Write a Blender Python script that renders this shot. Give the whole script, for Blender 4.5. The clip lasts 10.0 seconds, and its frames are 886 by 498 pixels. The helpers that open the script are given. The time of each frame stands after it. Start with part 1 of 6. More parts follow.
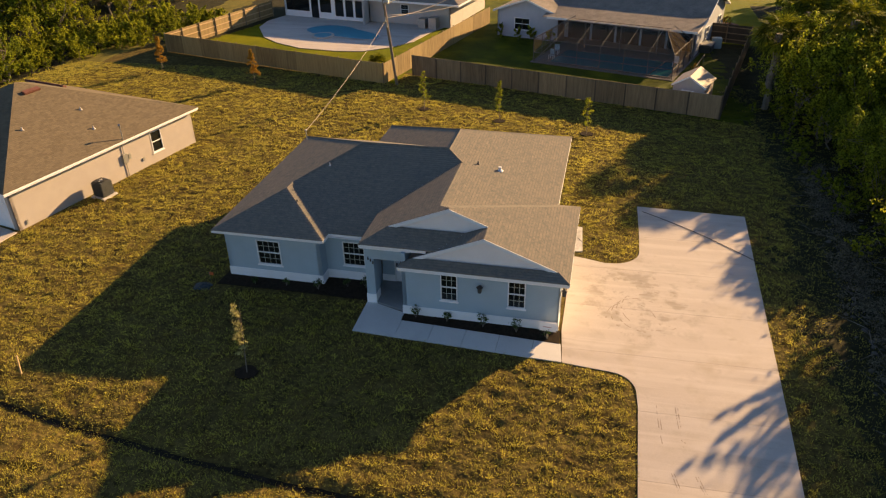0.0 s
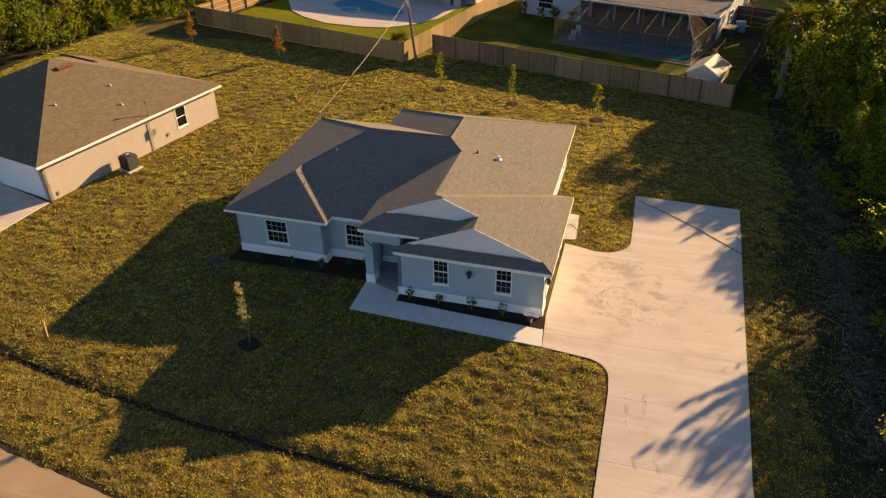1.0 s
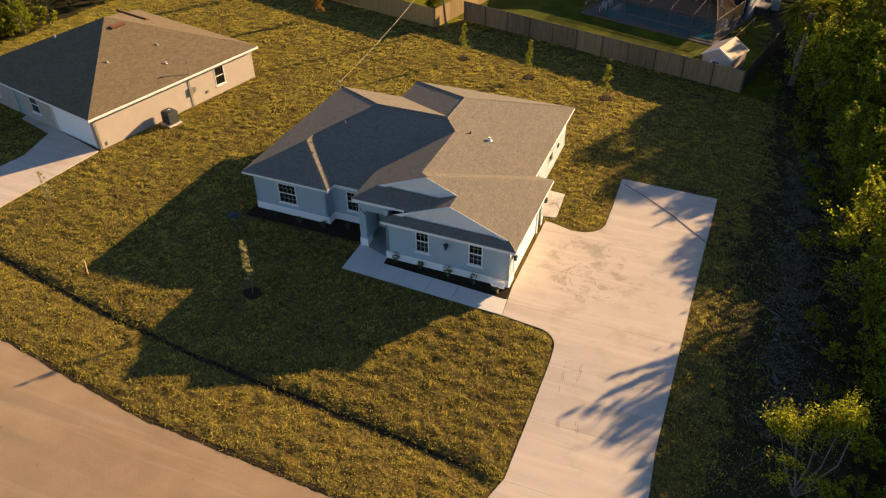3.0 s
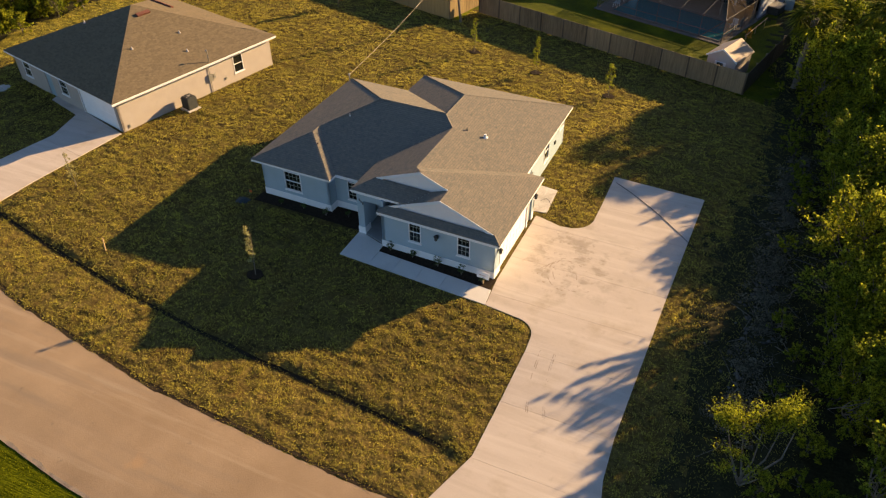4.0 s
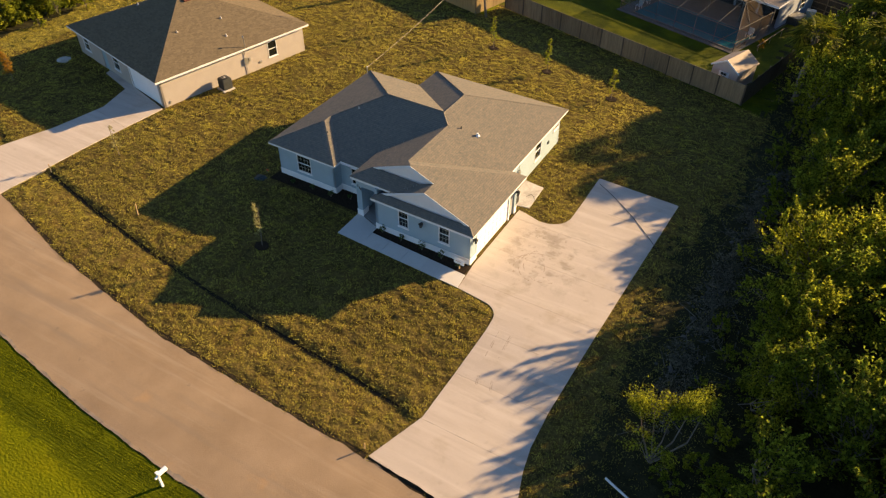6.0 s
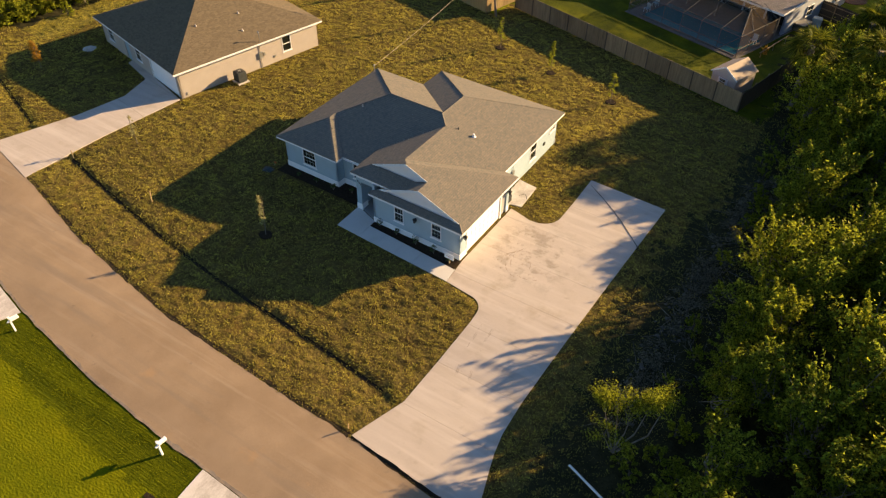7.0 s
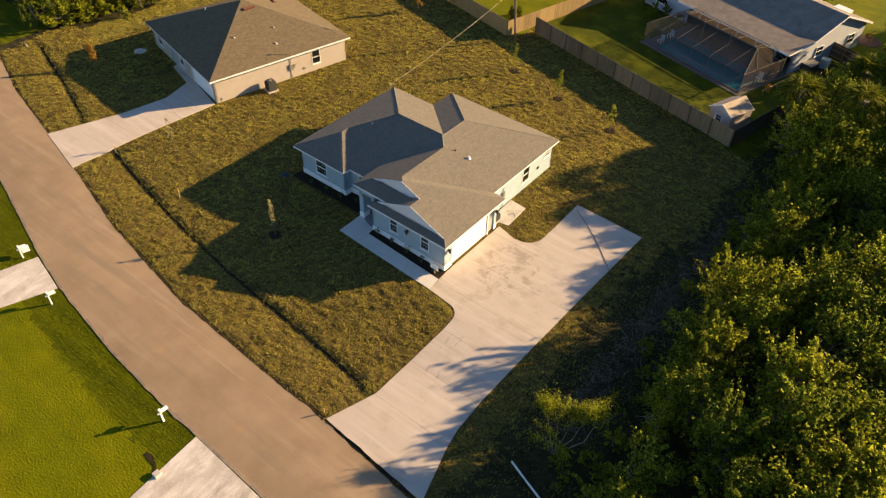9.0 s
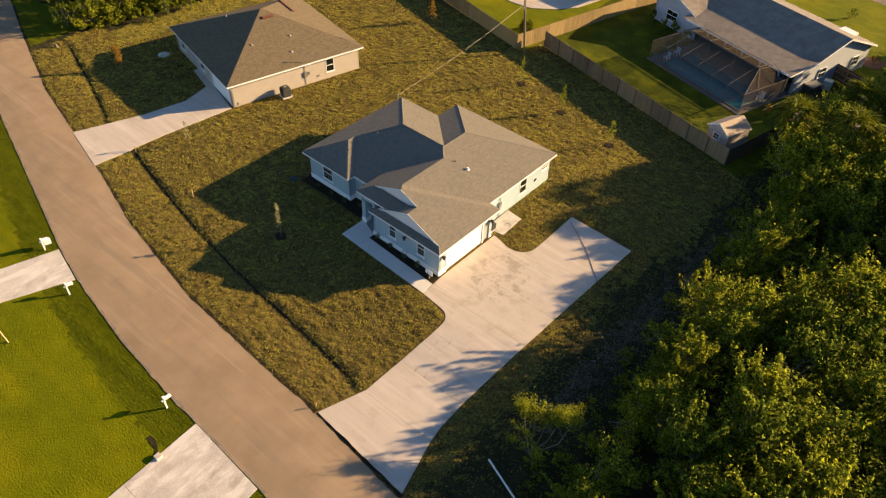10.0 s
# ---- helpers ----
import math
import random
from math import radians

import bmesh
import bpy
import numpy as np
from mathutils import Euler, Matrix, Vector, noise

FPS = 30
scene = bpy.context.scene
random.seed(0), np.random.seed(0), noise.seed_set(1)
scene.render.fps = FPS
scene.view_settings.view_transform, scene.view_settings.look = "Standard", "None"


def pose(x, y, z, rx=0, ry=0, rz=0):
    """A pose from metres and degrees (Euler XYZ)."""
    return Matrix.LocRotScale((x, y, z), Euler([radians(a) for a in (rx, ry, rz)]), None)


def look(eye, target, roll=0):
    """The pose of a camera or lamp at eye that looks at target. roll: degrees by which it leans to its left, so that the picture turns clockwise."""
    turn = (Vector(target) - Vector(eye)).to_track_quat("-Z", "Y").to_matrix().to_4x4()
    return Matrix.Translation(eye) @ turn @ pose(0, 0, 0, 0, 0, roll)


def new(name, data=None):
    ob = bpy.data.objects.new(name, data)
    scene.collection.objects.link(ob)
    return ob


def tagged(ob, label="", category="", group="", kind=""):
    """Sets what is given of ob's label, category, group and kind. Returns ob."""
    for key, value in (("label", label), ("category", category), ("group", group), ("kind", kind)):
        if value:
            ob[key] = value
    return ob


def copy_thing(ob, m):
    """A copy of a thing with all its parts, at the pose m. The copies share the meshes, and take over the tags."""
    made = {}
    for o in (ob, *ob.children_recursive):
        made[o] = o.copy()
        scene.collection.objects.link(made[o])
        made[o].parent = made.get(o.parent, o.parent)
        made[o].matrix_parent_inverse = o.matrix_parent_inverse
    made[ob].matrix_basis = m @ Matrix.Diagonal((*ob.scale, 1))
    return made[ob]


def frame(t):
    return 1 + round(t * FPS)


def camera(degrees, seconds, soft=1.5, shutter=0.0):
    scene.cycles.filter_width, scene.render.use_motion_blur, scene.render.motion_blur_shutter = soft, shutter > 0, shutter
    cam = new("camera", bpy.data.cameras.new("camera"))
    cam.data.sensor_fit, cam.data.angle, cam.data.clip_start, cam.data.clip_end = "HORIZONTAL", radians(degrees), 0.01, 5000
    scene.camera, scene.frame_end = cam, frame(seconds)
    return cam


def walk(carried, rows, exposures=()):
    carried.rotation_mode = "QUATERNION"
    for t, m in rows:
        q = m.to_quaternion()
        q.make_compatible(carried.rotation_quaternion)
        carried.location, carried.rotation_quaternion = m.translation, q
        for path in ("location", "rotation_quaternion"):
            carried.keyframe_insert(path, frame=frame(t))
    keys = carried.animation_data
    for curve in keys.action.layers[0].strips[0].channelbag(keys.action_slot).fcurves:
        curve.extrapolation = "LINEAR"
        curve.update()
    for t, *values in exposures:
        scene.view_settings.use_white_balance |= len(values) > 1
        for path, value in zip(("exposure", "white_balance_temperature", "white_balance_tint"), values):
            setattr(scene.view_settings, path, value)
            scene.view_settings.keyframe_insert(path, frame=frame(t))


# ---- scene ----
cam = camera(63.1, 10.0, soft=1.2)
PATH = [
    (0, (0.58, -25.852, 19.26), (0.215, -24.165, 18.249), -1.3),
    (0.5, (1.599, -26.194, 20.139), (1.192, -24.542, 19.089), -1.2),
    (1, (2.692, -26.537, 21.006), (2.245, -24.92, 19.917), -1.1),
    (1.5, (3.78, -26.895, 21.94), (3.299, -25.314, 20.813), -1.0),
    (2, (4.908, -27.2, 22.873), (4.395, -25.656, 21.709), -0.8),
    (2.5, (6.086, -27.526, 23.764), (5.542, -26.016, 22.571), -0.7),
    (3, (7.213, -27.872, 24.708), (6.641, -26.394, 23.488), -0.5),
    (4.5, (10.933, -28.728, 27.597), (10.275, -27.34, 26.316), -0.0),
    (5, (12.247, -28.961, 28.536), (11.56, -27.601, 27.241), 0.1),
    (5.5, (13.524, -29.235, 29.443), (12.81, -27.9, 28.136), 0.3),
    (7, (17.197, -29.745, 32.572), (16.422, -28.491, 31.22), 0.9),
    (7.5, (18.438, -29.802, 33.632), (17.638, -28.57, 32.274), 1.1),
    (8, (19.663, -29.892, 34.686), (18.839, -28.678, 33.327), 1.4),
    (8.5, (20.935, -29.913, 35.747), (20.085, -28.718, 34.387), 1.5),
    (9, (22.123, -29.951, 36.848), (21.251, -28.773, 35.486), 1.8),
    (9.5, (23.357, -29.98, 37.924), (22.462, -28.821, 36.562), 2.0),
    (10, (24.606, -29.955, 39.024), (23.687, -28.815, 37.661), 2.2),
]
walk(cam, [(t, look(eye, target, roll)) for t, eye, target, roll in PATH],
     [(0, 1.47, 7000, 16), (5, 1.54, 6600, 12), (10, 1.58, 6450, 10)])

# world, sun and exposure
SUN_EL, SUN_X, SUN_Y = radians(17.2), 0.585, 0.811
SUN_DIR = Vector((SUN_X * math.cos(SUN_EL), SUN_Y * math.cos(SUN_EL), math.sin(SUN_EL)))
world = bpy.data.worlds.new("sky")
scene.world = world
world.use_nodes = True
wn = world.node_tree
sky = wn.nodes.new("ShaderNodeTexSky")
sky.sky_type, sky.sun_disc = "NISHITA", False
sky.sun_elevation, sky.sun_rotation = SUN_EL, math.atan2(SUN_X, SUN_Y)
sky.air_density, sky.dust_density, sky.ozone_density = 1.0, 0.4, 3.0
wn.links.new(sky.outputs[0], wn.nodes["Background"].inputs[0])
wn.nodes["Background"].inputs[1].default_value = 0.052
sun = new("sun", bpy.data.lights.new("sun", "SUN"))
sun.data.energy, sun.data.angle, sun.data.color = 4.9, radians(0.6), (1.0, 0.675, 0.325)
sun.matrix_world = look(SUN_DIR * 60, (0, 0, 0))

# materials
def mat(name, dark, light, scale=3.0, rough=0.8, fine=40.0, bump=0.0, metal=0.0, vary=0.0, island=0.0, stretch=(1, 1, 1), spec=0.5, patch=0.5, local=False, deep=0.03):
    """Two-scale noise between two colours, with fine relief and, where asked, variation from piece to piece."""
    m = bpy.data.materials.new(name)
    m.use_nodes = True
    nt = m.node_tree
    nodes, link = nt.nodes, nt.links.new
    b = nodes["Principled BSDF"]
    b.inputs["Roughness"].default_value, b.inputs["Metallic"].default_value = rough, metal
    b.inputs["Specular IOR Level"].default_value = spec
    if local:
        source = nodes.new("ShaderNodeTexCoord").outputs["Object"]
    else:
        source = nodes.new("ShaderNodeNewGeometry").outputs["Position"]
    mp = nodes.new("ShaderNodeMapping")
    mp.inputs["Scale"].default_value = stretch
    link(source, mp.inputs[0])
    n1, n2 = nodes.new("ShaderNodeTexNoise"), nodes.new("ShaderNodeTexNoise")
    n1.inputs["Scale"].default_value, n1.inputs["Detail"].default_value = scale, 5
    n2.inputs["Scale"].default_value, n2.inputs["Detail"].default_value = fine, 3
    link(mp.outputs[0], n1.inputs["Vector"]), link(mp.outputs[0], n2.inputs["Vector"])
    mixf = nodes.new("ShaderNodeMix")
    mixf.inputs[0].default_value = 1 - patch
    link(n1.outputs["Fac"], mixf.inputs[2]), link(n2.outputs["Fac"], mixf.inputs[3])
    value = mixf.outputs[0]
    for kind, amount in (("object", vary), ("island", island)):
        if amount:
            if kind == "object":
                r = nodes.new("ShaderNodeObjectInfo").outputs["Random"]
            else:
                r = nodes.new("ShaderNodeNewGeometry").outputs["Random Per Island"]
            mm = nodes.new("ShaderNodeMix")
            mm.inputs[0].default_value = amount
            link(value, mm.inputs[2]), link(r, mm.inputs[3])
            value = mm.outputs[0]
    ramp = nodes.new("ShaderNodeValToRGB")
    ramp.color_ramp.elements[0].position, ramp.color_ramp.elements[1].position = 0.32, 0.68
    ramp.color_ramp.elements[0].color, ramp.color_ramp.elements[1].color = (*dark, 1), (*light, 1)
    link(value, ramp.inputs[0]), link(ramp.outputs[0], b.inputs["Base Color"])
    if bump:
        bp = nodes.new("ShaderNodeBump")
        bp.inputs["Strength"].default_value, bp.inputs["Distance"].default_value = bump, deep
        link(n2.outputs["Fac"], bp.inputs["Height"]), link(bp.outputs[0], b.inputs["Normal"])
    return m


def stained(m, colour, scale, low, high, amount, stretch=(1, 1, 1), turn=0.0, round_spot=None):
    """Lay large irregular stains of a colour over a material, everywhere or within a round spot (x, y, radius)."""
    nt = m.node_tree
    b = nt.nodes["Principled BSDF"]
    old = b.inputs["Base Color"].links[0].from_socket
    g, n, r, mx = (nt.nodes.new("ShaderNode" + k) for k in ("NewGeometry", "TexNoise", "MapRange", "Mix"))
    n.inputs["Scale"].default_value, n.inputs["Detail"].default_value, n.inputs["Roughness"].default_value = scale, 6, 0.6
    r.inputs[1].default_value, r.inputs[2].default_value, r.inputs[4].default_value = low, high, amount
    mx.data_type = "RGBA"
    mp = nt.nodes.new("ShaderNodeMapping")
    mp.inputs["Scale"].default_value, mp.inputs["Rotation"].default_value = stretch, (0, 0, turn)
    nt.links.new(g.outputs["Position"], mp.inputs[0]), nt.links.new(mp.outputs[0], n.inputs["Vector"]), nt.links.new(n.outputs["Fac"], r.inputs[0])
    fac = r.outputs[0]
    if round_spot:
        vd, fade, mul = (nt.nodes.new("ShaderNode" + k) for k in ("VectorMath", "MapRange", "Math"))
        vd.operation, mul.operation = "DISTANCE", "MULTIPLY"
        vd.inputs[1].default_value = (round_spot[0], round_spot[1], 0)
        fade.inputs[1].default_value, fade.inputs[2].default_value = round_spot[2], round_spot[2] * 0.45
        nt.links.new(g.outputs["Position"], vd.inputs[0]), nt.links.new(vd.outputs["Value"], fade.inputs[0])
        nt.links.new(fade.outputs[0], mul.inputs[0]), nt.links.new(fac, mul.inputs[1])
        fac = mul.outputs[0]
    nt.links.new(fac, mx.inputs[0]), nt.links.new(old, mx.inputs[6])
    mx.inputs[7].default_value = (*colour, 1)
    nt.links.new(mx.outputs[2], b.inputs["Base Color"])
    return m


def leafy(name, dark, light, through_light=0.45, rough=0.55, island=0.6):
    """Leaves: gloss on the surface and light that passes through."""
    m = mat(name, dark, light, 0.5, rough, 5, island=island, spec=0.06)
    nt = m.node_tree
    b, out = nt.nodes["Principled BSDF"], nt.nodes["Material Output"]
    tr, mx = nt.nodes.new("ShaderNodeBsdfTranslucent"), nt.nodes.new("ShaderNodeMixShader")
    mx.inputs[0].default_value = through_light
    nt.links.new(b.inputs["Base Color"].links[0].from_socket, tr.inputs[0])
    nt.links.new(b.outputs[0], mx.inputs[1]), nt.links.new(tr.outputs[0], mx.inputs[2])
    nt.links.new(mx.outputs[0], out.inputs[0])
    return m


def glassy(name, tint, rough=0.05):
    m = bpy.data.materials.new(name)
    m.use_nodes = True
    b = m.node_tree.nodes["Principled BSDF"]
    b.inputs["Base Color"].default_value, b.inputs["Roughness"].default_value = (*tint, 1), rough
    b.inputs["Specular IOR Level"].default_value = 0.5
    return m


def screen_mesh(name, colour, cover):
    """Insect screen: fine mesh that lets most of the light through."""
    m = bpy.data.materials.new(name)
    m.use_nodes = True
    nt = m.node_tree
    b, out = nt.nodes["Principled BSDF"], nt.nodes["Material Output"]
    b.inputs["Base Color"].default_value, b.inputs["Roughness"].default_value = (*colour, 1), 1.0
    b.inputs["Specular IOR Level"].default_value = 0.0
    tr, mx = nt.nodes.new("ShaderNodeBsdfTransparent"), nt.nodes.new("ShaderNodeMixShader")
    mx.inputs[0].default_value = cover
    nt.links.new(tr.outputs[0], mx.inputs[1]), nt.links.new(b.outputs[0], mx.inputs[2])
    nt.links.new(mx.outputs[0], out.inputs[0])
    return m


SOD = stained(mat("sod", (0.024, 0.018, 0.009), (0.175, 0.135, 0.040), 0.9, 0.95, 5.5, 1.0, patch=0.35, spec=0.05, deep=0.08), (0.13, 0.075, 0.020), 0.55, 0.52, 0.75, 0.45)
SOD_BLADE = stained(leafy("sod_blades", (0.175, 0.155, 0.038), (0.745, 0.665, 0.120), 0.52, 0.9, 0.22), (0.31, 0.34, 0.028), 0.8, 0.54, 0.70, 0.45)
stained(SOD_BLADE, (0.60, 0.37, 0.07), 0.9, 0.60, 0.74, 0.38)
# back yard grass, darkened so that its colour holds part of the yard's shade
MOWN_BACK = stained(mat("back_yard_grass", (0.024, 0.034, 0.001), (0.090, 0.108, 0.002), 0.5, 0.9, 9, 0.8, spec=0.1, deep=0.05), (0.17, 0.17, 0.003), 0.35, 0.5, 0.7, 0.6)
MOWN = stained(mat("mown_grass", (0.085, 0.098, 0.001), (0.16, 0.175, 0.001), 0.9, 0.9, 8, 0.9, spec=0.08, stretch=(0.7, 1.2, 1), patch=0.4, deep=0.06), (0.235, 0.215, 0.002), 0.22, 0.45, 0.70, 0.6)
stained(MOWN, (0.10, 0.125, 0.002), 0.75, 0.50, 0.62, 0.55, (0.06, 1.0, 1), 0.14)
MOWN_BLADE = leafy("mown_blades", (0.10, 0.125, 0.002), (0.28, 0.30, 0.004), 0.35, 0.9)
VERGE_BLADE = leafy("verge_blades", (0.05, 0.068, 0.002), (0.20, 0.22, 0.005), 0.32, 0.9)
STONE = mat("grey_stone", (0.035, 0.034, 0.030), (0.125, 0.118, 0.104), 4, 0.9, 20, 0.3, island=0.5)
TWIG = mat("bleached_twig", (0.08, 0.07, 0.055), (0.22, 0.195, 0.16), 5, 0.9, 20, 0.2, island=0.4)
BRUSH = leafy("dry_grey_brush", (0.07, 0.068, 0.045), (0.23, 0.215, 0.16), 0.25, 0.9)
VERGE = mat("verge_grass_ground", (0.042, 0.056, 0.001), (0.120, 0.135, 0.002), 0.9, 0.9, 9, 0.9, spec=0.08, stretch=(0.12, 1.6, 1), deep=0.05)
LITTER_SHADE = mat("litter_and_tree_shade", (0.014, 0.015, 0.007), (0.055, 0.050, 0.022), 1.2, 0.95, 9, 0.6, spec=0.1)
DRY = mat("dry_grass", (0.07, 0.068, 0.013), (0.22, 0.185, 0.045), 1.0, 0.95, 8, 0.5, spec=0.1)
ROAD = stained(mat("sandy_asphalt", (0.235, 0.170, 0.112), (0.34, 0.252, 0.172), 0.5, 0.93, 26, 0.3, spec=0.2, patch=0.6), (0.37, 0.275, 0.185), 0.16, 0.48, 0.72, 0.55)
stained(ROAD, (0.225, 0.178, 0.136), 0.9, 0.52, 0.68, 0.65, (0.10, 1.0, 1), 0.16)
stained(ROAD, (0.39, 0.31, 0.23), 1.6, 0.55, 0.72, 0.5, (0.06, 1.0, 1), 0.16)
stained(ROAD, (0.45, 0.27, 0.13), 0.33, 0.64, 0.76, 0.55)
stained(ROAD, (0.19, 0.15, 0.115), 2.2, 0.66, 0.76, 0.6)
SHOULDER = mat("grey_road_shoulder", (0.14, 0.120, 0.105), (0.28, 0.24, 0.21), 2.0, 0.95, 24, 0.4, spec=0.1)
stained(SHOULDER, (0.34, 0.26, 0.18), 1.5, 0.45, 0.6, 0.7)
DIRT = mat("bare_soil", (0.014, 0.011, 0.008), (0.045, 0.034, 0.022), 2, 0.95, 14, 0.5, spec=0.1)
CONC = stained(mat("broom_finished_concrete", (0.43, 0.375, 0.335), (0.54, 0.48, 0.435), 0.4, 0.85, 18, 0.12, spec=0.3, stretch=(1, 3, 1), vary=0.06), (0.34, 0.28, 0.21), 0.45, 0.54, 0.72, 0.55)
stained(CONC, (0.33, 0.285, 0.235), 1.7, 0.60, 0.74, 0.45)
stained(CONC, (0.27, 0.235, 0.195), 0.9, 0.50, 0.60, 0.62, (1, 1, 1), 0.0, (3.6, 3.2, 4.2))
stained(CONC, (0.22, 0.19, 0.16), 2.6, 0.58, 0.68, 0.5, (1, 1, 1), 0.0, (3.2, 4.6, 2.6))
stained(CONC, (0.60, 0.545, 0.50), 1.1, 0.50, 0.66, 0.5, (0.10, 1.0, 1), 0.12)
stained(CONC, (0.40, 0.345, 0.30), 1.5, 0.55, 0.70, 0.50, (0.07, 1.0, 1), 0.10)
stained(CONC, (0.62, 0.56, 0.515), 2.1, 0.55, 0.68, 0.35, (0.05, 1.0, 1), 0.06)
stained(CONC, (0.30, 0.25, 0.20), 3.2, 0.60, 0.68, 0.5, (1, 1, 1), 0.0, (3.4, 2.0, 3.0))
CONC_NEW = stained(mat("fresh_concrete", (0.56, 0.55, 0.53), (0.66, 0.65, 0.63), 0.7, 0.85, 18, 0.12, spec=0.3, vary=0.08), (0.48, 0.46, 0.43), 0.8, 0.55, 0.75, 0.5)
CONC_OLD = stained(mat("weathered_concrete", (0.38, 0.35, 0.33), (0.62, 0.58, 0.55), 0.8, 0.9, 10, 0.15, spec=0.3, vary=0.15), (0.25, 0.22, 0.18), 0.9, 0.5, 0.7, 0.5)
stained(CONC_OLD, (0.74, 0.71, 0.68), 1.2, 0.50, 0.62, 0.6, (1, 0.35, 1), 0.8)
JOINT = mat("joint_filler", (0.24, 0.21, 0.18), (0.32, 0.28, 0.24), 3, 0.95)
MULCH = mat("dark_bark_mulch", (0.010, 0.0075, 0.0055), (0.046, 0.032, 0.021), 6, 0.95, 30, 0.9, spec=0.1)
SHINGLE = stained(mat("architectural_shingle", (0.112, 0.121, 0.117), (0.256, 0.218, 0.174), 5.0, 0.95, 30.0, 0.25, spec=0.06, island=0.09, patch=0.5), (0.25, 0.212, 0.170), 0.5, 0.50, 0.75, 0.35)
SHINGLE_BAND = mat("shingle_shadow_band", (0.100, 0.106, 0.104), (0.216, 0.188, 0.163), 9.0, 0.95, 30.0, 0.25, spec=0.06, patch=0.5)
SHINGLE_N = stained(mat("dark_shingle", (0.118, 0.096, 0.066), (0.186, 0.149, 0.099), 6.0, 0.93, 22.0, 0.35, spec=0.12, island=0.2, patch=0.5), (0.20, 0.158, 0.10), 0.7, 0.52, 0.75, 0.3)
SHINGLE_OLD = stained(mat("faded_shingle", (0.16, 0.14, 0.125), (0.30, 0.265, 0.235), 1.2, 0.93, 8.0, 0.35, spec=0.2), (0.12, 0.10, 0.09), 0.4, 0.5, 0.75, 0.5)
BLUE = mat("pale_blue_stucco", (0.325, 0.425, 0.50), (0.368, 0.472, 0.555), 1.5, 0.9, 60, 0.25, spec=0.2)
WHITE = mat("white_paint", (0.79, 0.80, 0.83), (0.86, 0.87, 0.90), 2.0, 0.7, 50, 0.08, spec=0.3)
GABLE = mat("warm_white_siding", (0.78, 0.73, 0.72), (0.85, 0.80, 0.79), 2.0, 0.7, 50, 0.08, spec=0.3)
TRIM = mat("white_aluminium", (0.73, 0.74, 0.76), (0.80, 0.81, 0.83), 3.0, 0.7, 40, spec=0.2)
BEIGE = stained(mat("beige_stucco", (0.385, 0.345, 0.31), (0.44, 0.395, 0.36), 1.2, 0.9, 60, 0.25, spec=0.2), (0.47, 0.41, 0.35), 0.3, 0.5, 0.8, 0.4)
GREYBLUE = mat("grey_blue_siding", (0.36, 0.41, 0.50), (0.44, 0.49, 0.57), 2, 0.8, 40, 0.1)
GLASS = glassy("window_glass", (0.010, 0.013, 0.014))
BLACK = mat("black_metal", (0.012, 0.012, 0.013), (0.03, 0.03, 0.03), 8, 0.5, 50)
STEEL = mat("galvanised_steel", (0.35, 0.35, 0.35), (0.5, 0.5, 0.5), 8, 0.45, 40, metal=0.8)
GREYMETAL = mat("dark_grey_metal", (0.026, 0.030, 0.030), (0.060, 0.066, 0.066), 4, 0.6, 40)
WOODF = mat("weathered_fence_board", (0.115, 0.084, 0.050), (0.300, 0.225, 0.135), 5.5, 0.9, 20, 0.3, vary=0.2, stretch=(1, 1, 0.06))
WOODGOLD = mat("golden_fence_board", (0.165, 0.112, 0.046), (0.38, 0.278, 0.121), 5.5, 0.9, 20, 0.3, vary=0.2, stretch=(1, 1, 0.06))
WOODDARK = mat("dark_fence_board", (0.045, 0.034, 0.024), (0.11, 0.085, 0.06), 2.5, 0.9, 20, 0.3, vary=0.22, stretch=(1, 1, 0.15))
WOODNEW = mat("raw_pine", (0.40, 0.27, 0.14), (0.56, 0.40, 0.22), 3, 0.8, 20, 0.2, stretch=(1, 1, 0.2))
BARK = mat("grey_bark", (0.09, 0.075, 0.06), (0.26, 0.22, 0.18), 4, 0.95, 18, 0.8, stretch=(1, 1, 0.3))
POLEWOOD = mat("creosoted_pole", (0.12, 0.09, 0.06), (0.25, 0.19, 0.13), 3, 0.9, 25, 0.4, stretch=(1, 1, 0.1))
LEAF = leafy("shrub_leaves", (0.055, 0.072, 0.010), (0.315, 0.375, 0.032), 0.5)
LEAF_B = leafy("yellow_green_leaves", (0.085, 0.100, 0.011), (0.44, 0.47, 0.034), 0.5)
LEAF_DRY = leafy("autumn_leaves", (0.22, 0.125, 0.014), (0.52, 0.31, 0.05), 0.45)
LEAF_PALE = leafy("pale_sapling_leaves", (0.22, 0.21, 0.08), (0.55, 0.51, 0.22), 0.4)
FROND = leafy("palm_fronds", (0.050, 0.065, 0.006), (0.21, 0.22, 0.018), 0.35, 0.8)
SHRUB = leafy("bed_plant_leaves", (0.035, 0.065, 0.015), (0.10, 0.15, 0.045), 0.4)
WATER = glassy("pool_water", (0.02, 0.25, 0.36), 0.3)
WATER.node_tree.nodes["Principled BSDF"].inputs["Specular IOR Level"].default_value = 0.08
# water of the caged pool: its shade is put into this darker colour
WATER_SHADED = glassy("shaded_pool_water", (0.012, 0.115, 0.145), 0.15)
WATER_SHADED.node_tree.nodes["Principled BSDF"].inputs["Specular IOR Level"].default_value = 0.15
# deck concrete darkened to carry the shade beneath screens and porch roof
DECK_SHADED = mat("shade_darkened_deck", (0.085, 0.08, 0.075), (0.14, 0.13, 0.12), 1.5, 0.9, 20, 0.1)
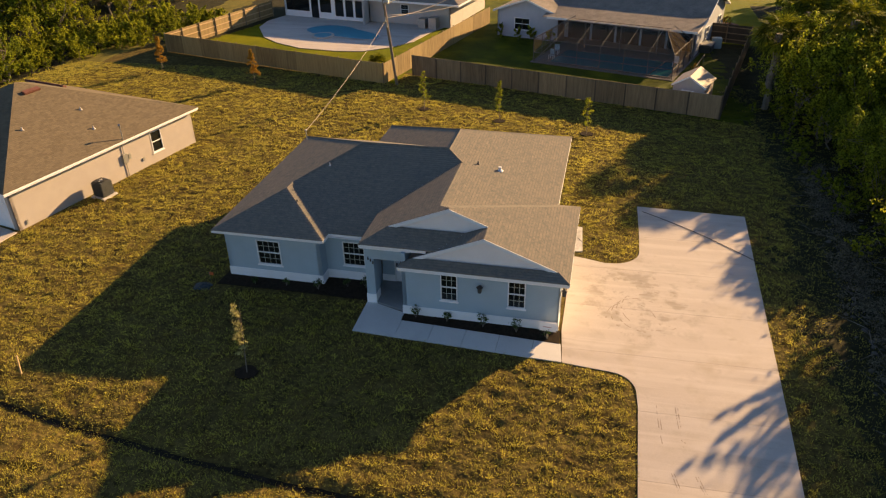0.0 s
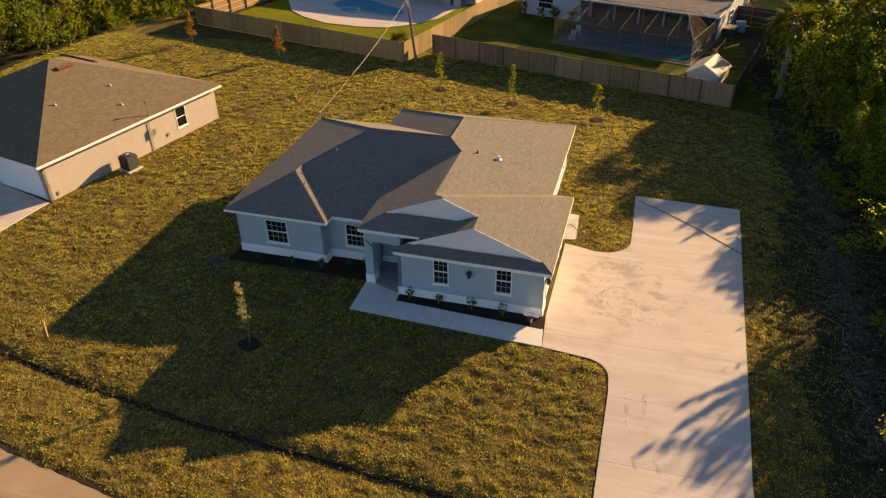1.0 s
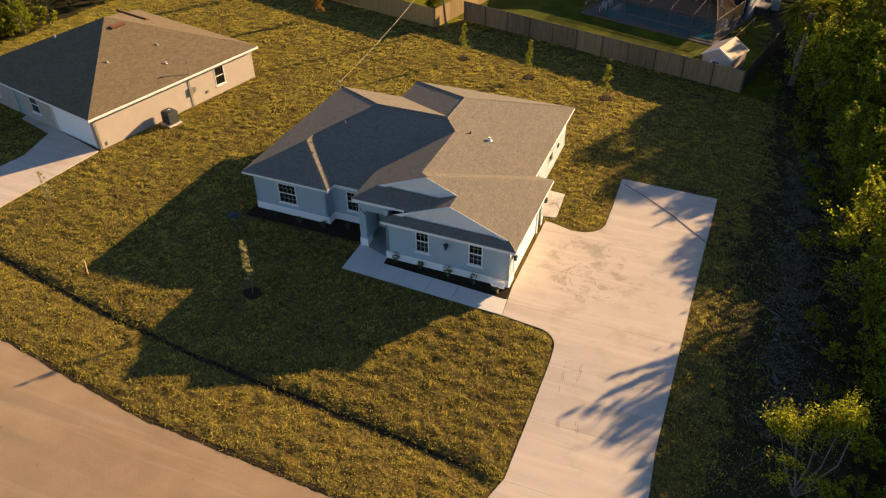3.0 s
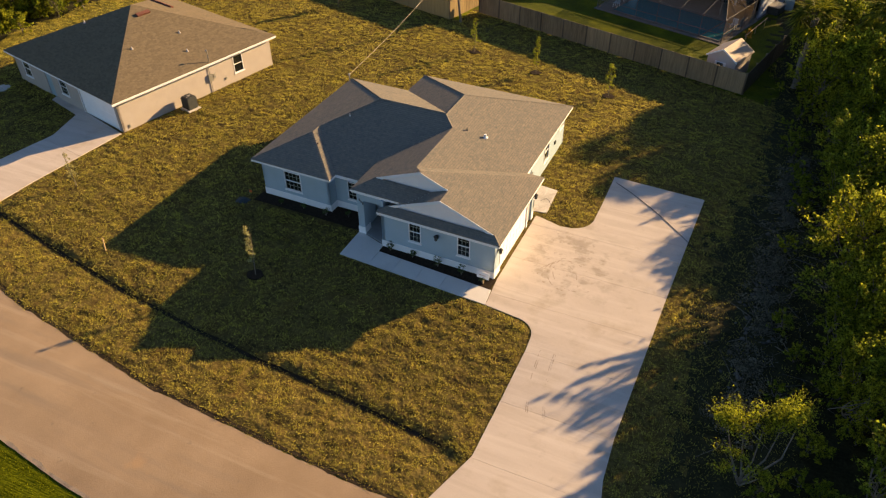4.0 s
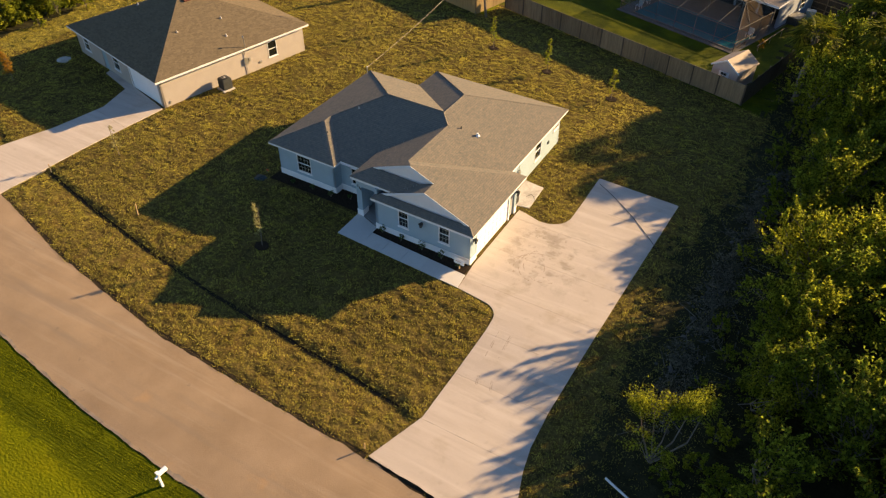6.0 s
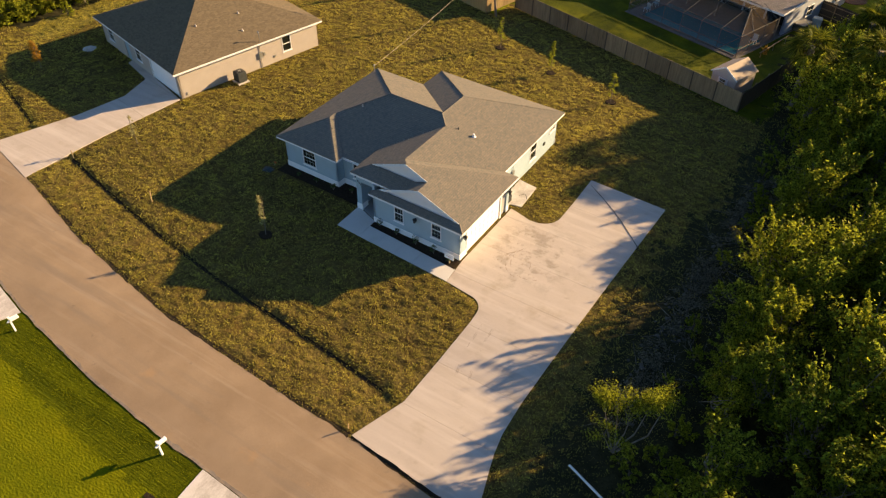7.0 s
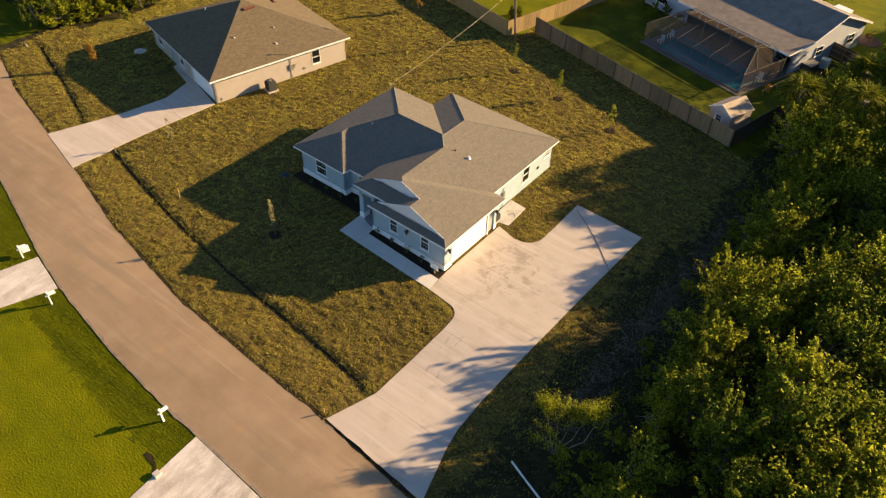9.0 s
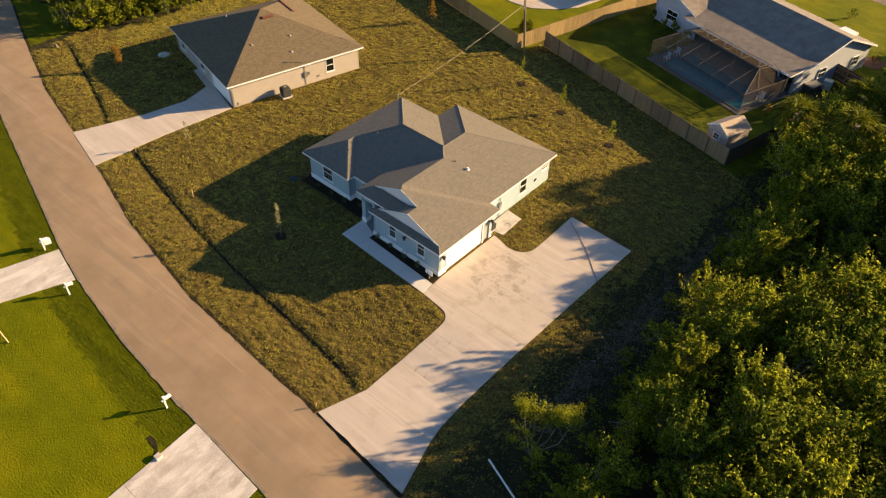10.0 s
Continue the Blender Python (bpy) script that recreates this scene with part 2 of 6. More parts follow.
SCREEN = screen_mesh("insect_screen", (0.18, 0.148, 0.115), 0.21)
CABLE = mat("pale_cable", (0.40, 0.34, 0.25), (0.52, 0.45, 0.34), 5, 0.6)
CABLE_D = mat("dark_cable", (0.02, 0.02, 0.02), (0.04, 0.04, 0.04), 5, 0.6)
ORANGE = mat("orange_plastic", (0.5, 0.09, 0.02), (0.62, 0.14, 0.03), 5, 0.5)
RUST = mat("red_brown_metal", (0.10, 0.035, 0.022), (0.17, 0.06, 0.04), 5, 0.7, 20)
TEAL = mat("blue_grey_door_paint", (0.24, 0.34, 0.40), (0.30, 0.40, 0.46), 2, 0.5, 40)
PORCH = mat("grey_porch_coating", (0.20, 0.21, 0.22), (0.27, 0.28, 0.29), 2, 0.8, 30, 0.1)
BRONZE = mat("bronze_aluminium", (0.085, 0.082, 0.078), (0.13, 0.125, 0.12), 5, 0.8, spec=0.1)
TARP = mat("dark_teal_tarp", (0.008, 0.020, 0.026), (0.02, 0.038, 0.046), 4, 0.6, 20, 0.3)

# building kit
def part(name, bm, material, parent, label=""):
    """Link a bmesh as one mesh object under a thing or a part."""
    me = bpy.data.meshes.new(name)
    bm.to_mesh(me)
    bm.free()
    return hang(name, me, material, parent, label)


def hang(name, me, material, parent, label=""):
    for m in material if isinstance(material, (list, tuple)) else (material,):
        if m is not None and m.name not in me.materials:
            me.materials.append(m)
    ob = new(name, me)
    ob.parent = parent
    if label:
        tagged(ob, label)
    return ob


def raw(name, verts, faces, material, parent=None, label="", smooth=False, slots=None):
    me = bpy.data.meshes.new(name)
    me.from_pydata([tuple(v) for v in verts], [], [tuple(f) for f in faces])
    if slots is not None:
        me.polygons.foreach_set("material_index", slots)
    if smooth:
        me.polygons.foreach_set("use_smooth", [True] * len(me.polygons))
    me.update()
    return hang(name, me, material, parent, label)


def thing(name, label, category, m=None, group="", kind=""):
    ob = tagged(new(name), label, category, group, kind)
    ob.empty_display_size = 0.3
    if m is not None:
        ob.matrix_world = m
    return ob


def box(bm, x0, x1, y0, y1, z0, z1, m=None, bevel=0.0):
    mm = Matrix.Translation(((x0 + x1) / 2, (y0 + y1) / 2, (z0 + z1) / 2)) @ Matrix.Diagonal((x1 - x0, y1 - y0, z1 - z0, 1))
    vs = bmesh.ops.create_cube(bm, size=1.0, matrix=(m @ mm) if m is not None else mm)["verts"]
    if bevel:
        bmesh.ops.bevel(bm, geom=list({e for v in vs for e in v.link_edges}), offset=bevel, segments=2, affect="EDGES")


def slab(name, x0, x1, y0, y1, z0, z1, material, parent, label="", bevel=0.0):
    bm = bmesh.new()
    box(bm, x0, x1, y0, y1, z0, z1, None, bevel)
    return part(name, bm, material, parent, label)


def tube(bm, a, b, r0, r1=None, seg=8):
    a, b = Vector(a), Vector(b)
    d = b - a
    m = Matrix.Translation((a + b) / 2) @ d.to_track_quat("Z", "Y").to_matrix().to_4x4()
    bmesh.ops.create_cone(bm, cap_ends=True, segments=seg, radius1=r0, radius2=r0 if r1 is None else r1, depth=d.length, matrix=m)


def clip(poly, a, b, c):
    """Keep the part of a plan polygon where a*x + b*y <= c."""
    out = []
    for i, p in enumerate(poly):
        q = poly[(i + 1) % len(poly)]
        dp, dq = a * p[0] + b * p[1] - c, a * q[0] + b * q[1] - c
        if dp <= 1e-9:
            out.append(p)
        if (dp < -1e-9 and dq > 1e-9) or (dp > 1e-9 and dq < -1e-9):
            k = dp / (dp - dq)
            out.append((p[0] + k * (q[0] - p[0]), p[1] + k * (q[1] - p[1])))
    return out


def area(poly):
    return abs(sum(p[0] * q[1] - q[0] * p[1] for p, q in zip(poly, poly[1:] + poly[:1]))) / 2


def prism(bm, poly, z0, z1):
    """A plan polygon made solid; z1 may be a function of x, y."""
    top = z1 if callable(z1) else (lambda x, y: z1)
    low = [bm.verts.new((x, y, z0)) for x, y in poly]
    up = [bm.verts.new((x, y, top(x, y))) for x, y in poly]
    n = len(poly)
    faces = [bm.faces.new(up), bm.faces.new(low[::-1])]
    for i in range(n):
        bm.faces.new((low[i], low[(i + 1) % n], up[(i + 1) % n], up[i]))
    bmesh.ops.triangulate(bm, faces=faces)


def smooth01(v):
    v = max(0.0, min(1.0, v))
    return v * v * (3 - 2 * v)


def away(x, y, line):
    """The distance from a polyline, and on which side of it (positive: left of its direction)."""
    best, side = 1e9, 1
    for (ax, ay), (bx, by) in zip(line, line[1:]):
        dx, dy = bx - ax, by - ay
        k = max(0.0, min(1.0, ((x - ax) * dx + (y - ay) * dy) / (dx * dx + dy * dy)))
        d = math.hypot(x - ax - k * dx, y - ay - k * dy)
        if d < best:
            best, side = d, 1 if dx * (y - ay) - dy * (x - ax) > 0 else -1
    return best, side


# the lie of the land
SWALE = [(-31.2, -6.15), (-25, -7.5), (-18.1, -8.75), (-13.4, -9.4), (-8.8, -9.9), (-3.2, -10.35), (1.75, -10.9)]
SWALE_W = [(-54.0, 0.2), (-46.0, -2.2), (-38.3, -4.7)]
ROAD_N = [(-110, 16), (-75, 3.2), (-60.5, -1.9), (-47.1, -6.2), (-38, -8.2), (-31.9, -9.6), (-22.8, -11.9), (-12.8, -13.55), (-2.5, -14.15), (2.1, -14.3), (10, -15.1), (25, -16.9), (60, -21.5)]
ROAD_S = [(-112, 10.2), (-77, -2.2), (-60, -7.35), (-44.9, -11.65), (-31.6, -15.2), (-24.1, -17.2), (-19.8, -18.1), (-12.4, -19.15), (-6.0, -19.65), (-2.9, -19.72), (3.4, -19.98), (12, -20.75), (25, -22.35), (60, -26.8)]


def lie(x, y):
    dx, dy = max(-16 - x, 0, x - 9.8), max(-2.0 - y, 0, y - 16)
    g = -0.25 + 0.22 * smooth01(1 - math.hypot(dx, dy) / 7.0)
    if -60 < x < 6 and -16 < y < 6:
        for line in (SWALE, SWALE_W):
            d, side = away(x, y, line)
            g -= 0.16 * math.exp(-(d / (0.32 if side > 0 else 1.4)) ** 2)
    if x > 11.5:
        g -= 0.14 * math.exp(-((x - 13.0) / 1.2) ** 2) * smooth01((30 - y) / 6) * smooth01((y + 14) / 6)
    return g


# ground
def ground_kind(x, y):
    """0 sod, 1 mown grass, 2 woodland litter and the shade-darkened east strip, 3 dry grass, 4 back yard grass, 5 verge
    """
    d, side = away(x, y, ROAD_S)
    if side < 0:
        return 5 if d < 2.5 + 0.25 * noise.noise((x * 2.5, y * 2.5, 1.0)) and -60 < x < 12 else 1
    wob = 0.9 * noise.noise((x * 0.35, y * 0.35, 3.0))
    # litter starts out on the lawn, its dark colour standing for tree shade
    edge_e = 10.9 + 1.8 * smooth01((y - 9) / 9) + wob + 1.5 * noise.noise((x * 1.3, y * 1.3, 7.0)) + 0.8 * noise.noise((x * 3.7, y * 3.7, 2.0)) + (0 if y < 26 else -(y - 26) * 0.06)
    if y > 53 - max(0, x - 8) * 0.25 and -6 < x < 18.5:
        return 1
    if x > edge_e:
        return 2
    front = 34 - (x + 17) * 0.30 if x < -16.3 else 28.5 - (x - 10) * 0.337
    if x > -42.5 + max(0, y - 41) * 0.35 and y > front + 0.2:
        return 4 if x > -16.3 else 1
    west = -50 + (y - 10) * 0.10 + 1.5 * wob
    if y > 5 and x < west - 3.5:
        return 2
    if y > 5 and x < west + 0.5:
        return 3
    if x < -57 + wob and -4 < y < 3.5:
        return 5
    if x < -56 + wob and y > -3:
        return 2
    if y > 45:
        return 2
    return 0


def arc(cx, cy, r, a0, a1, n=7):
    return [(cx + r * math.cos(radians(a0 + (a1 - a0) * i / n)), cy + r * math.sin(radians(a0 + (a1 - a0) * i / n))) for i in range(n + 1)]


# paved and built outlines, where no grass grows
DRIVE = [(2.1, -14.15), (3.2, -10.9), (3.36, -4.1)] + arc(2.2, -3.35, 1.12, 5, 88) + [(0.35, -2.0), (0.2, 0.2), (0.33, 6.72), (0.9, 6.6), (2.0, 6.28)] + arc(2.3, 7.75, 1.45, -78, -8) + [(3.78, 9.5), (3.77, 12.95), (9.63, 12.62), (9.12, 2.7), (8.66, -7.5), (8.72, -9.8), (8.96, -11.2), (9.95, -14.72), (6.0, -14.45)]
BARE = [DRIVE, [(-9.0, -1.42), (0.33, -2.0), (0.3, 6.7), (-0.7, 7), (0.8, 7.2), (0.8, 9.9), (-0.8, 10), (-1, 16.2), (-11.7, 16.4), (-12, 13.5), (-16.6, 13.6), (-16.8, 0.85), (-9.0, 0.8)],
        [(-38.15, -8.25), (-31.95, -9.65), (-31.6, -3.0), (-30.6, 4.4), (-27.4, 19.5), (-41, 24), (-45.4, 8.6), (-39.9, 7.6), (-39.6, 6.3), (-36.2, 5.4), (-35.2, 2.2), (-36.0, -2.0)],
        [(-2.95, -19.75), (3.4, -20.05), (4.4, -30), (-2.3, -30)], [(-24.1, -17.3), (-20.1, -18.15), (-22.5, -24.5), (-26, -31), (-31, -31), (-25.6, -22.5)]]
RINGS = ((-12.4, -4.85), (-12.35, 28.05), (-6.1, 26.25), (0.5, 24.55))
BARE += [[(tx + 0.40 * math.cos(a), ty + 0.36 * math.sin(a)) for a in range(6)] for tx, ty in RINGS]


GRADIENT = np.random.default_rng(3).random((256, 256)) * 6.2832


def grain(x, y):
    """Smooth gradient noise over arrays, about -0.7 to 0.7, one cell a unit."""
    xi, yi = np.floor(x).astype(int), np.floor(y).astype(int)
    fx, fy = x - xi, y - yi
    u, v = fx * fx * fx * (fx * (fx * 6 - 15) + 10), fy * fy * fy * (fy * (fy * 6 - 15) + 10)

    def corner(i, j):
        g = GRADIENT[(xi + i) & 255, (yi + j) & 255]
        return np.cos(g) * (fx - i) + np.sin(g) * (fy - j)
    low, high = corner(0, 0) * (1 - u) + corner(1, 0) * u, corner(0, 1) * (1 - u) + corner(1, 1) * u
    return (low * (1 - v) + high * v) * 1.4


def away_all(x, y, line):
    """away() over arrays."""
    best, side = np.full(x.shape, 1e9), np.ones(x.shape)
    for (ax, ay), (bx, by) in zip(line, line[1:]):
        dx, dy = bx - ax, by - ay
        k = np.clip(((x - ax) * dx + (y - ay) * dy) / (dx * dx + dy * dy), 0, 1)
        d = np.hypot(x - ax - k * dx, y - ay - k * dy)
        near = d < best
        side = np.where(near, np.where(dx * (y - ay) - dy * (x - ax) > 0, 1, -1), side)
        best = np.where(near, d, best)
    return best, side


def inside_all(x, y, poly):
    c = np.zeros(x.shape, bool)
    for (ax, ay), (bx, by) in zip(poly, poly[1:] + poly[:1]):
        if ay != by:
            c ^= ((ay > y) != (by > y)) & (x < (bx - ax) * (y - ay) / (by - ay) + ax)
    return c


def ease(v):
    v = np.clip(v, 0, 1)
    return v * v * (3 - 2 * v)


def lie_all(x, y):
    """lie() over arrays."""
    dx, dy = np.maximum(np.maximum(-16 - x, 0), x - 9.8), np.maximum(np.maximum(-2.0 - y, 0), y - 16)
    g = -0.25 + 0.22 * ease(1 - np.hypot(dx, dy) / 7.0)
    for line in (SWALE, SWALE_W):
        d, side = away_all(x, y, line)
        g = g - np.where((x > -60) & (x < 6) & (y > -16) & (y < 6), 0.16 * np.exp(-(d / np.where(side > 0, 0.32, 1.4)) ** 2), 0)
    return g - np.where(x > 11.5, 0.14 * np.exp(-((x - 13.0) / 1.2) ** 2) * ease((30 - y) / 6) * ease((y + 14) / 6), 0)


def rough_all(x, y):
    """The lumps of the newly laid sod, in rows across the lot; level beside paving, walls and the street."""
    hard = np.full(x.shape, 1e9)
    for poly in BARE:
        d = away_all(x, y, poly + poly[:1])[0]
        hard = np.minimum(hard, np.where(inside_all(x, y, poly), 0, d))
    for line in (ROAD_N, SWALE, SWALE_W):
        hard = np.minimum(hard, away_all(x, y, line)[0])
    hard = np.where(away_all(x, y, ROAD_N)[1] < 0, 0, hard)
    lumps = 0.055 * grain(x * 1.0 + 7, y * 2.3) + 0.070 * grain(x * 2.5, y * 3.3 + 9) + 0.035 * grain(x * 5.1 + 3, y * 5.6)
    return (lumps + 0.03) * ease(hard / 0.45) * ease((37 - y) / 2)


def build_ground():
    xs = [*np.arange(-72, -52, 0.5), *np.arange(-52, 17, 0.17), *np.arange(17, 32.01, 0.5)]
    ys = [*np.arange(-36, -24, 0.5), *np.arange(-24, 38, 0.17), *np.arange(38, 70.01, 0.5)]
    w = len(xs)
    gx, gy = np.meshgrid(np.array(xs), np.array(ys))
    gx, gy = gx.ravel(), gy.ravel()
    verts = np.stack((gx, gy, lie_all(gx, gy) + rough_all(gx, gy)), axis=1).tolist()
    faces, slots = [], []
    kinds = {}
    for j in range(len(ys) - 1):
        for i in range(w - 1):
            a = j * w + i
            faces.append((a, a + 1, a + w + 1, a + w))
            x, y = (xs[i] + xs[i + 1]) / 2, (ys[j] + ys[j + 1]) / 2
            cell = (int(x * 4), int(y * 4))
            if cell not in kinds:
                kinds[cell] = ground_kind(x, y)
            slots.append(kinds[cell])
    # the rest of the sheet, out to the horizon
    x0, x1, y0, y1 = xs[0], xs[-1], ys[0], ys[-1]
    base = len(verts)
    for r in (0, 25, 150, 3000):
        verts += [(x0 - r, y0 - r, -0.25), (x1 + r, y0 - r, -0.25), (x1 + r, y1 + r, -0.25), (x0 - r, y1 + r, -0.25)]
    for ring in range(3):
        for k in range(4):
            a, b = base + ring * 4 + k, base + ring * 4 + (k + 1) % 4
            faces.append((a, b, b + 4, a + 4))
            slots.append(2 if k % 2 else 1)
    ob = raw("ground", verts, faces, [SOD, MOWN, LITTER_SHADE, DRY, MOWN_BACK, VERGE], None, "", True, slots)
    return tagged(ob, "flat house lots with sod lawn, mown grass and leaf litter", "ground", kind="structure")


build_ground()


def strip(name, left, right, z, material, label, category, kind="structure", side=0.12, crown=0.05):
    """A band between two polylines of equal count, with a skirt below its edges."""
    v, f = [], []
    for (ax, ay), (bx, by) in zip(left, right):
        for k in range(5):
            x, y = ax + (bx - ax) * k / 4, ay + (by - ay) * k / 4
            v.append((x, y, z(x, y) + crown * (1 - (k / 2 - 1) ** 2)))
    n = len(left)
    for i in range(n - 1):
        for k in range(4):
            a = i * 5 + k
            f.append((a, a + 1, a + 6, a + 5))
    for row in (0, 4):
        b0 = len(v)
        for i in range(n):
            x, y, q = v[i * 5 + row]
            v.append((x, y, q - side))
        for i in range(n - 1):
            f.append((i * 5 + row, (i + 1) * 5 + row, b0 + i + 1, b0 + i))
    return tagged(raw(name, v, f, material), label, category, kind=kind)


def resample(line, step):
    pts = []
    for (ax, ay), (bx, by) in zip(line, line[1:]):
        n = max(1, int(math.hypot(bx - ax, by - ay) / step))
        pts += [(ax + (bx - ax) * i / n, ay + (by - ay) * i / n) for i in range(n)]
    return pts + [line[-1]]


def even(line, n):
    """The polyline as n points, equally far apart and gently ragged."""
    pts = np.array(resample(line, 0.2))
    s = np.concatenate(([0], np.cumsum(np.hypot(*np.diff(pts, axis=0).T))))
    t = np.linspace(0, s[-1], n)
    return [(float(a), float(b)) for a, b in zip(np.interp(t, s, pts[:, 0]), np.interp(t, s, pts[:, 1]))]


def ragged(line, amount, seed):
    return [(x, y + amount * noise.noise((x * 0.9, seed, 0.0)) + 0.5 * amount * noise.noise((x * 3.1, seed, 5.0))) for x, y in line]


strip("road", ragged(even(ROAD_N, 900), 0.11, 1.0), ragged(even(ROAD_S, 900), 0.07, 7.0), lambda x, y: -0.225, ROAD, "worn sandy tan asphalt street with ragged edges", "road")
strip("road_shoulder", ragged([(x, y + 0.16) for x, y in even(ROAD_S, 900)], 0.16, 4.0), ragged(even(ROAD_S, 900), 0.07, 7.0), lambda x, y: -0.209, SHOULDER, "grey crumbling shoulder along the street", "road shoulder", crown=0.0)
FAR_ROAD = [(-30, 86), (0, 79.5), (9.4, 77.4), (12, 76.9), (40, 71)]
strip("far_road", [(x, y + 5.5) for x, y in FAR_ROAD], FAR_ROAD, lambda x, y: -0.23, SHOULDER, "grey street behind the back house", "road")
# soil lip along the edge of the street, and the cut edge of sod in the swale
def soil_line(line, name, width, high, label, rag=1.0):
    ln = ragged(even(line, int(len(resample(line, 0.4)))), 0.05, 3.3)
    v, f = [], []
    for x, y in ln:
        g = lie(x, y)
        k = max(0.1, 0.85 + rag * (1.1 * noise.noise((x * 1.7, y * 1.7, 5.0)) + 0.5 * noise.noise((x * 6, y * 6, 2.0))))
        v += [(x, y + 0.04 + 0.07 * k, lie(x, y + 0.11) + high * min(1, k)), (x, y + 0.02, g + 0.02), (x, y - width * k, lie(x, y - width) + 0.03)]
    for i in range(len(ln) - 1):
        a = i * 3
        f += [(a, a + 1, a + 4, a + 3), (a + 1, a + 2, a + 5, a + 4)]
    return tagged(raw(name, v, f, DIRT), label, "soil", kind="structure")


# the swale's soil is coloured darker to include the cut bank's shade
soil_line(SWALE, "swale_edge", 0.13, 0.08, "dark line of bare soil and painted bank shade along the swale bottom", 0.3)
soil_line(SWALE_W, "swale_edge", 0.13, 0.08, "dark line of bare soil and painted bank shade along the swale bottom", 0.3)
soil_line([(2.15, -14.28), (5.0, -14.5), (8.0, -14.72), (10.1, -14.9)], "road_edge_soil", 0.10, 0.10, "dark soil joint between street and driveway")
soil_line([(-75, 3.4), (-60.5, -1.7), (-47.1, -6.0), (-38.3, -8.0)], "road_edge_soil", 0.16, 0.04, "bare soil along the street edge")
soil_line([(-31.6, -9.5), (-22.8, -11.75), (-12.8, -13.4), (-2.5, -13.98), (2.0, -14.15)], "road_edge_soil", 0.16, 0.04, "bare soil along the street edge")


# concrete paving, poured in panels with open joints
def paving(name, outline, label, material, cuts_x=(), cuts_y=(), tilt=0.0, thick=0.14, up=0.05, category="driveway", gap=0.009):
    root = thing(name, label, category, kind="structure")
    c, s = math.cos(radians(tilt)), math.sin(radians(tilt))
    def rot(p):
        return (c * p[0] + s * p[1], -s * p[0] + c * p[1])
    def back(p):
        return (c * p[0] - s * p[1], s * p[0] + c * p[1])
    poly = [rot(p) for p in outline]
    bx = [-1e3, *cuts_x, 1e3]
    by = [-1e3, *cuts_y, 1e3]
    for i in range(len(bx) - 1):
        for j in range(len(by) - 1):
            q = clip(clip(clip(clip(poly, -1, 0, -bx[i] - gap), 1, 0, bx[i + 1] - gap), 0, -1, -by[j] - gap), 0, 1, by[j + 1] - gap)
            if len(q) > 2 and area(q) > 0.05:
                bm = bmesh.new()
                # finer outline so that the panel follows the land
                prism(bm, [back(p) for p in q], -0.6, lambda x, y: lie_flat(x, y) + up)
                part("concrete_panel", bm, material, root)
    bm = bmesh.new()
    prism(bm, outline, -0.62, lambda x, y: lie_flat(x, y) + up - 0.07)
    part("joint_filler", bm, JOINT, root)
    return root


def lie_flat(x, y):
    """The paving's level: even, without the swale."""
    dx, dy = max(-16 - x, 0, x - 9.8), max(-2.0 - y, 0, y - 16)
    return -0.25 + 0.22 * smooth01(1 - math.hypot(dx, dy) / 7.0)


paving("driveway", DRIVE, "wide pale concrete driveway with faint tyre marks", CONC, (), (-11.0, -7.6, -4.3, -1.0, 2.4, 5.8, 9.3), up=0.035, gap=0.005)
paving("walkway", [(-8.92, -1.42), (0.33, -2.0), (0.22, -0.80), (-6.97, -0.30), (-6.98, 0.30), (-8.9, 0.98)], "pale concrete front walk beside a mulch bed", CONC_NEW, (-6.9, -5.4, -3.9, -2.4, -0.9), (), -2.6, category="walkway")
paving("equipment_pad", [(-0.75, 10.05), (0.75, 9.85), (0.85, 7.25), (-0.70, 6.95)], "small concrete pad at the side wall", CONC_OLD, category="pad", up=0.06)
paving("neighbour_driveway", [(-38.15, -8.25), (-31.95, -9.65), (-31.6, -3.0), (-30.75, 4.4), (-36.2, 6.0), (-35.2, 2.2), (-36.0, -2.0)], "pale concrete driveway of the beige house", CONC, (), (-4.6, -1.0, 2.6), -10)
paving("neighbour_walk", [(-36.0, 5.2), (-39.6, 6.3), (-39.9, 7.6), (-38.6, 8.0), (-38.2, 7.0), (-35.8, 6.3)], "narrow concrete walk to the front door", CONC, category="walkway", up=0.055)
paving("opposite_driveway", [(-2.95, -19.75), (3.4, -20.05), (4.4, -30), (-2.3, -30)], "weathered mottled concrete driveway across the street", CONC_OLD, (), (-25,))
paving("opposite_driveway", [(-24.1, -17.3), (-20.1, -18.15), (-22.5, -24.5), (-26, -31), (-31, -31), (-25.6, -22.5)], "curving pale concrete driveway across the street", CONC_OLD, (), (-25,))


def flat_bed(name, outline, label, material, up=0.03, category="plant bed"):
    bm = bmesh.new()
    prism(bm, outline, -0.5, lambda x, y: lie_flat(x, y) + up)
    return tagged(part(name, bm, material, None), label, category, kind="structure")


flat_bed("mulch_bed", [(-6.94, -0.28), (0.16, -0.80), (0.14, 0.12), (-6.95, 0.55)], "dark bark mulch bed below the garage windows", MULCH, 0.06)
flat_bed("mulch_bed", [(-16.7, 1.15), (-12.5, 1.12), (-8.95, 1.0), (-8.95, 2.75), (-16.6, 2.3)], "dark bark mulch bed along the front wall", MULCH, 0.05)
for tx, ty in RINGS:
    flat_bed("mulch_ring", [(tx + 0.46 * math.cos(a / 3) * (1 + 0.2 * math.sin(a * 2.3)), ty + 0.42 * math.sin(a / 3) * (1 + 0.15 * math.sin(a * 3.1 + tx))) for a in range(0, 18)], "dark mulch ring round a young tree", MULCH, 0.07)

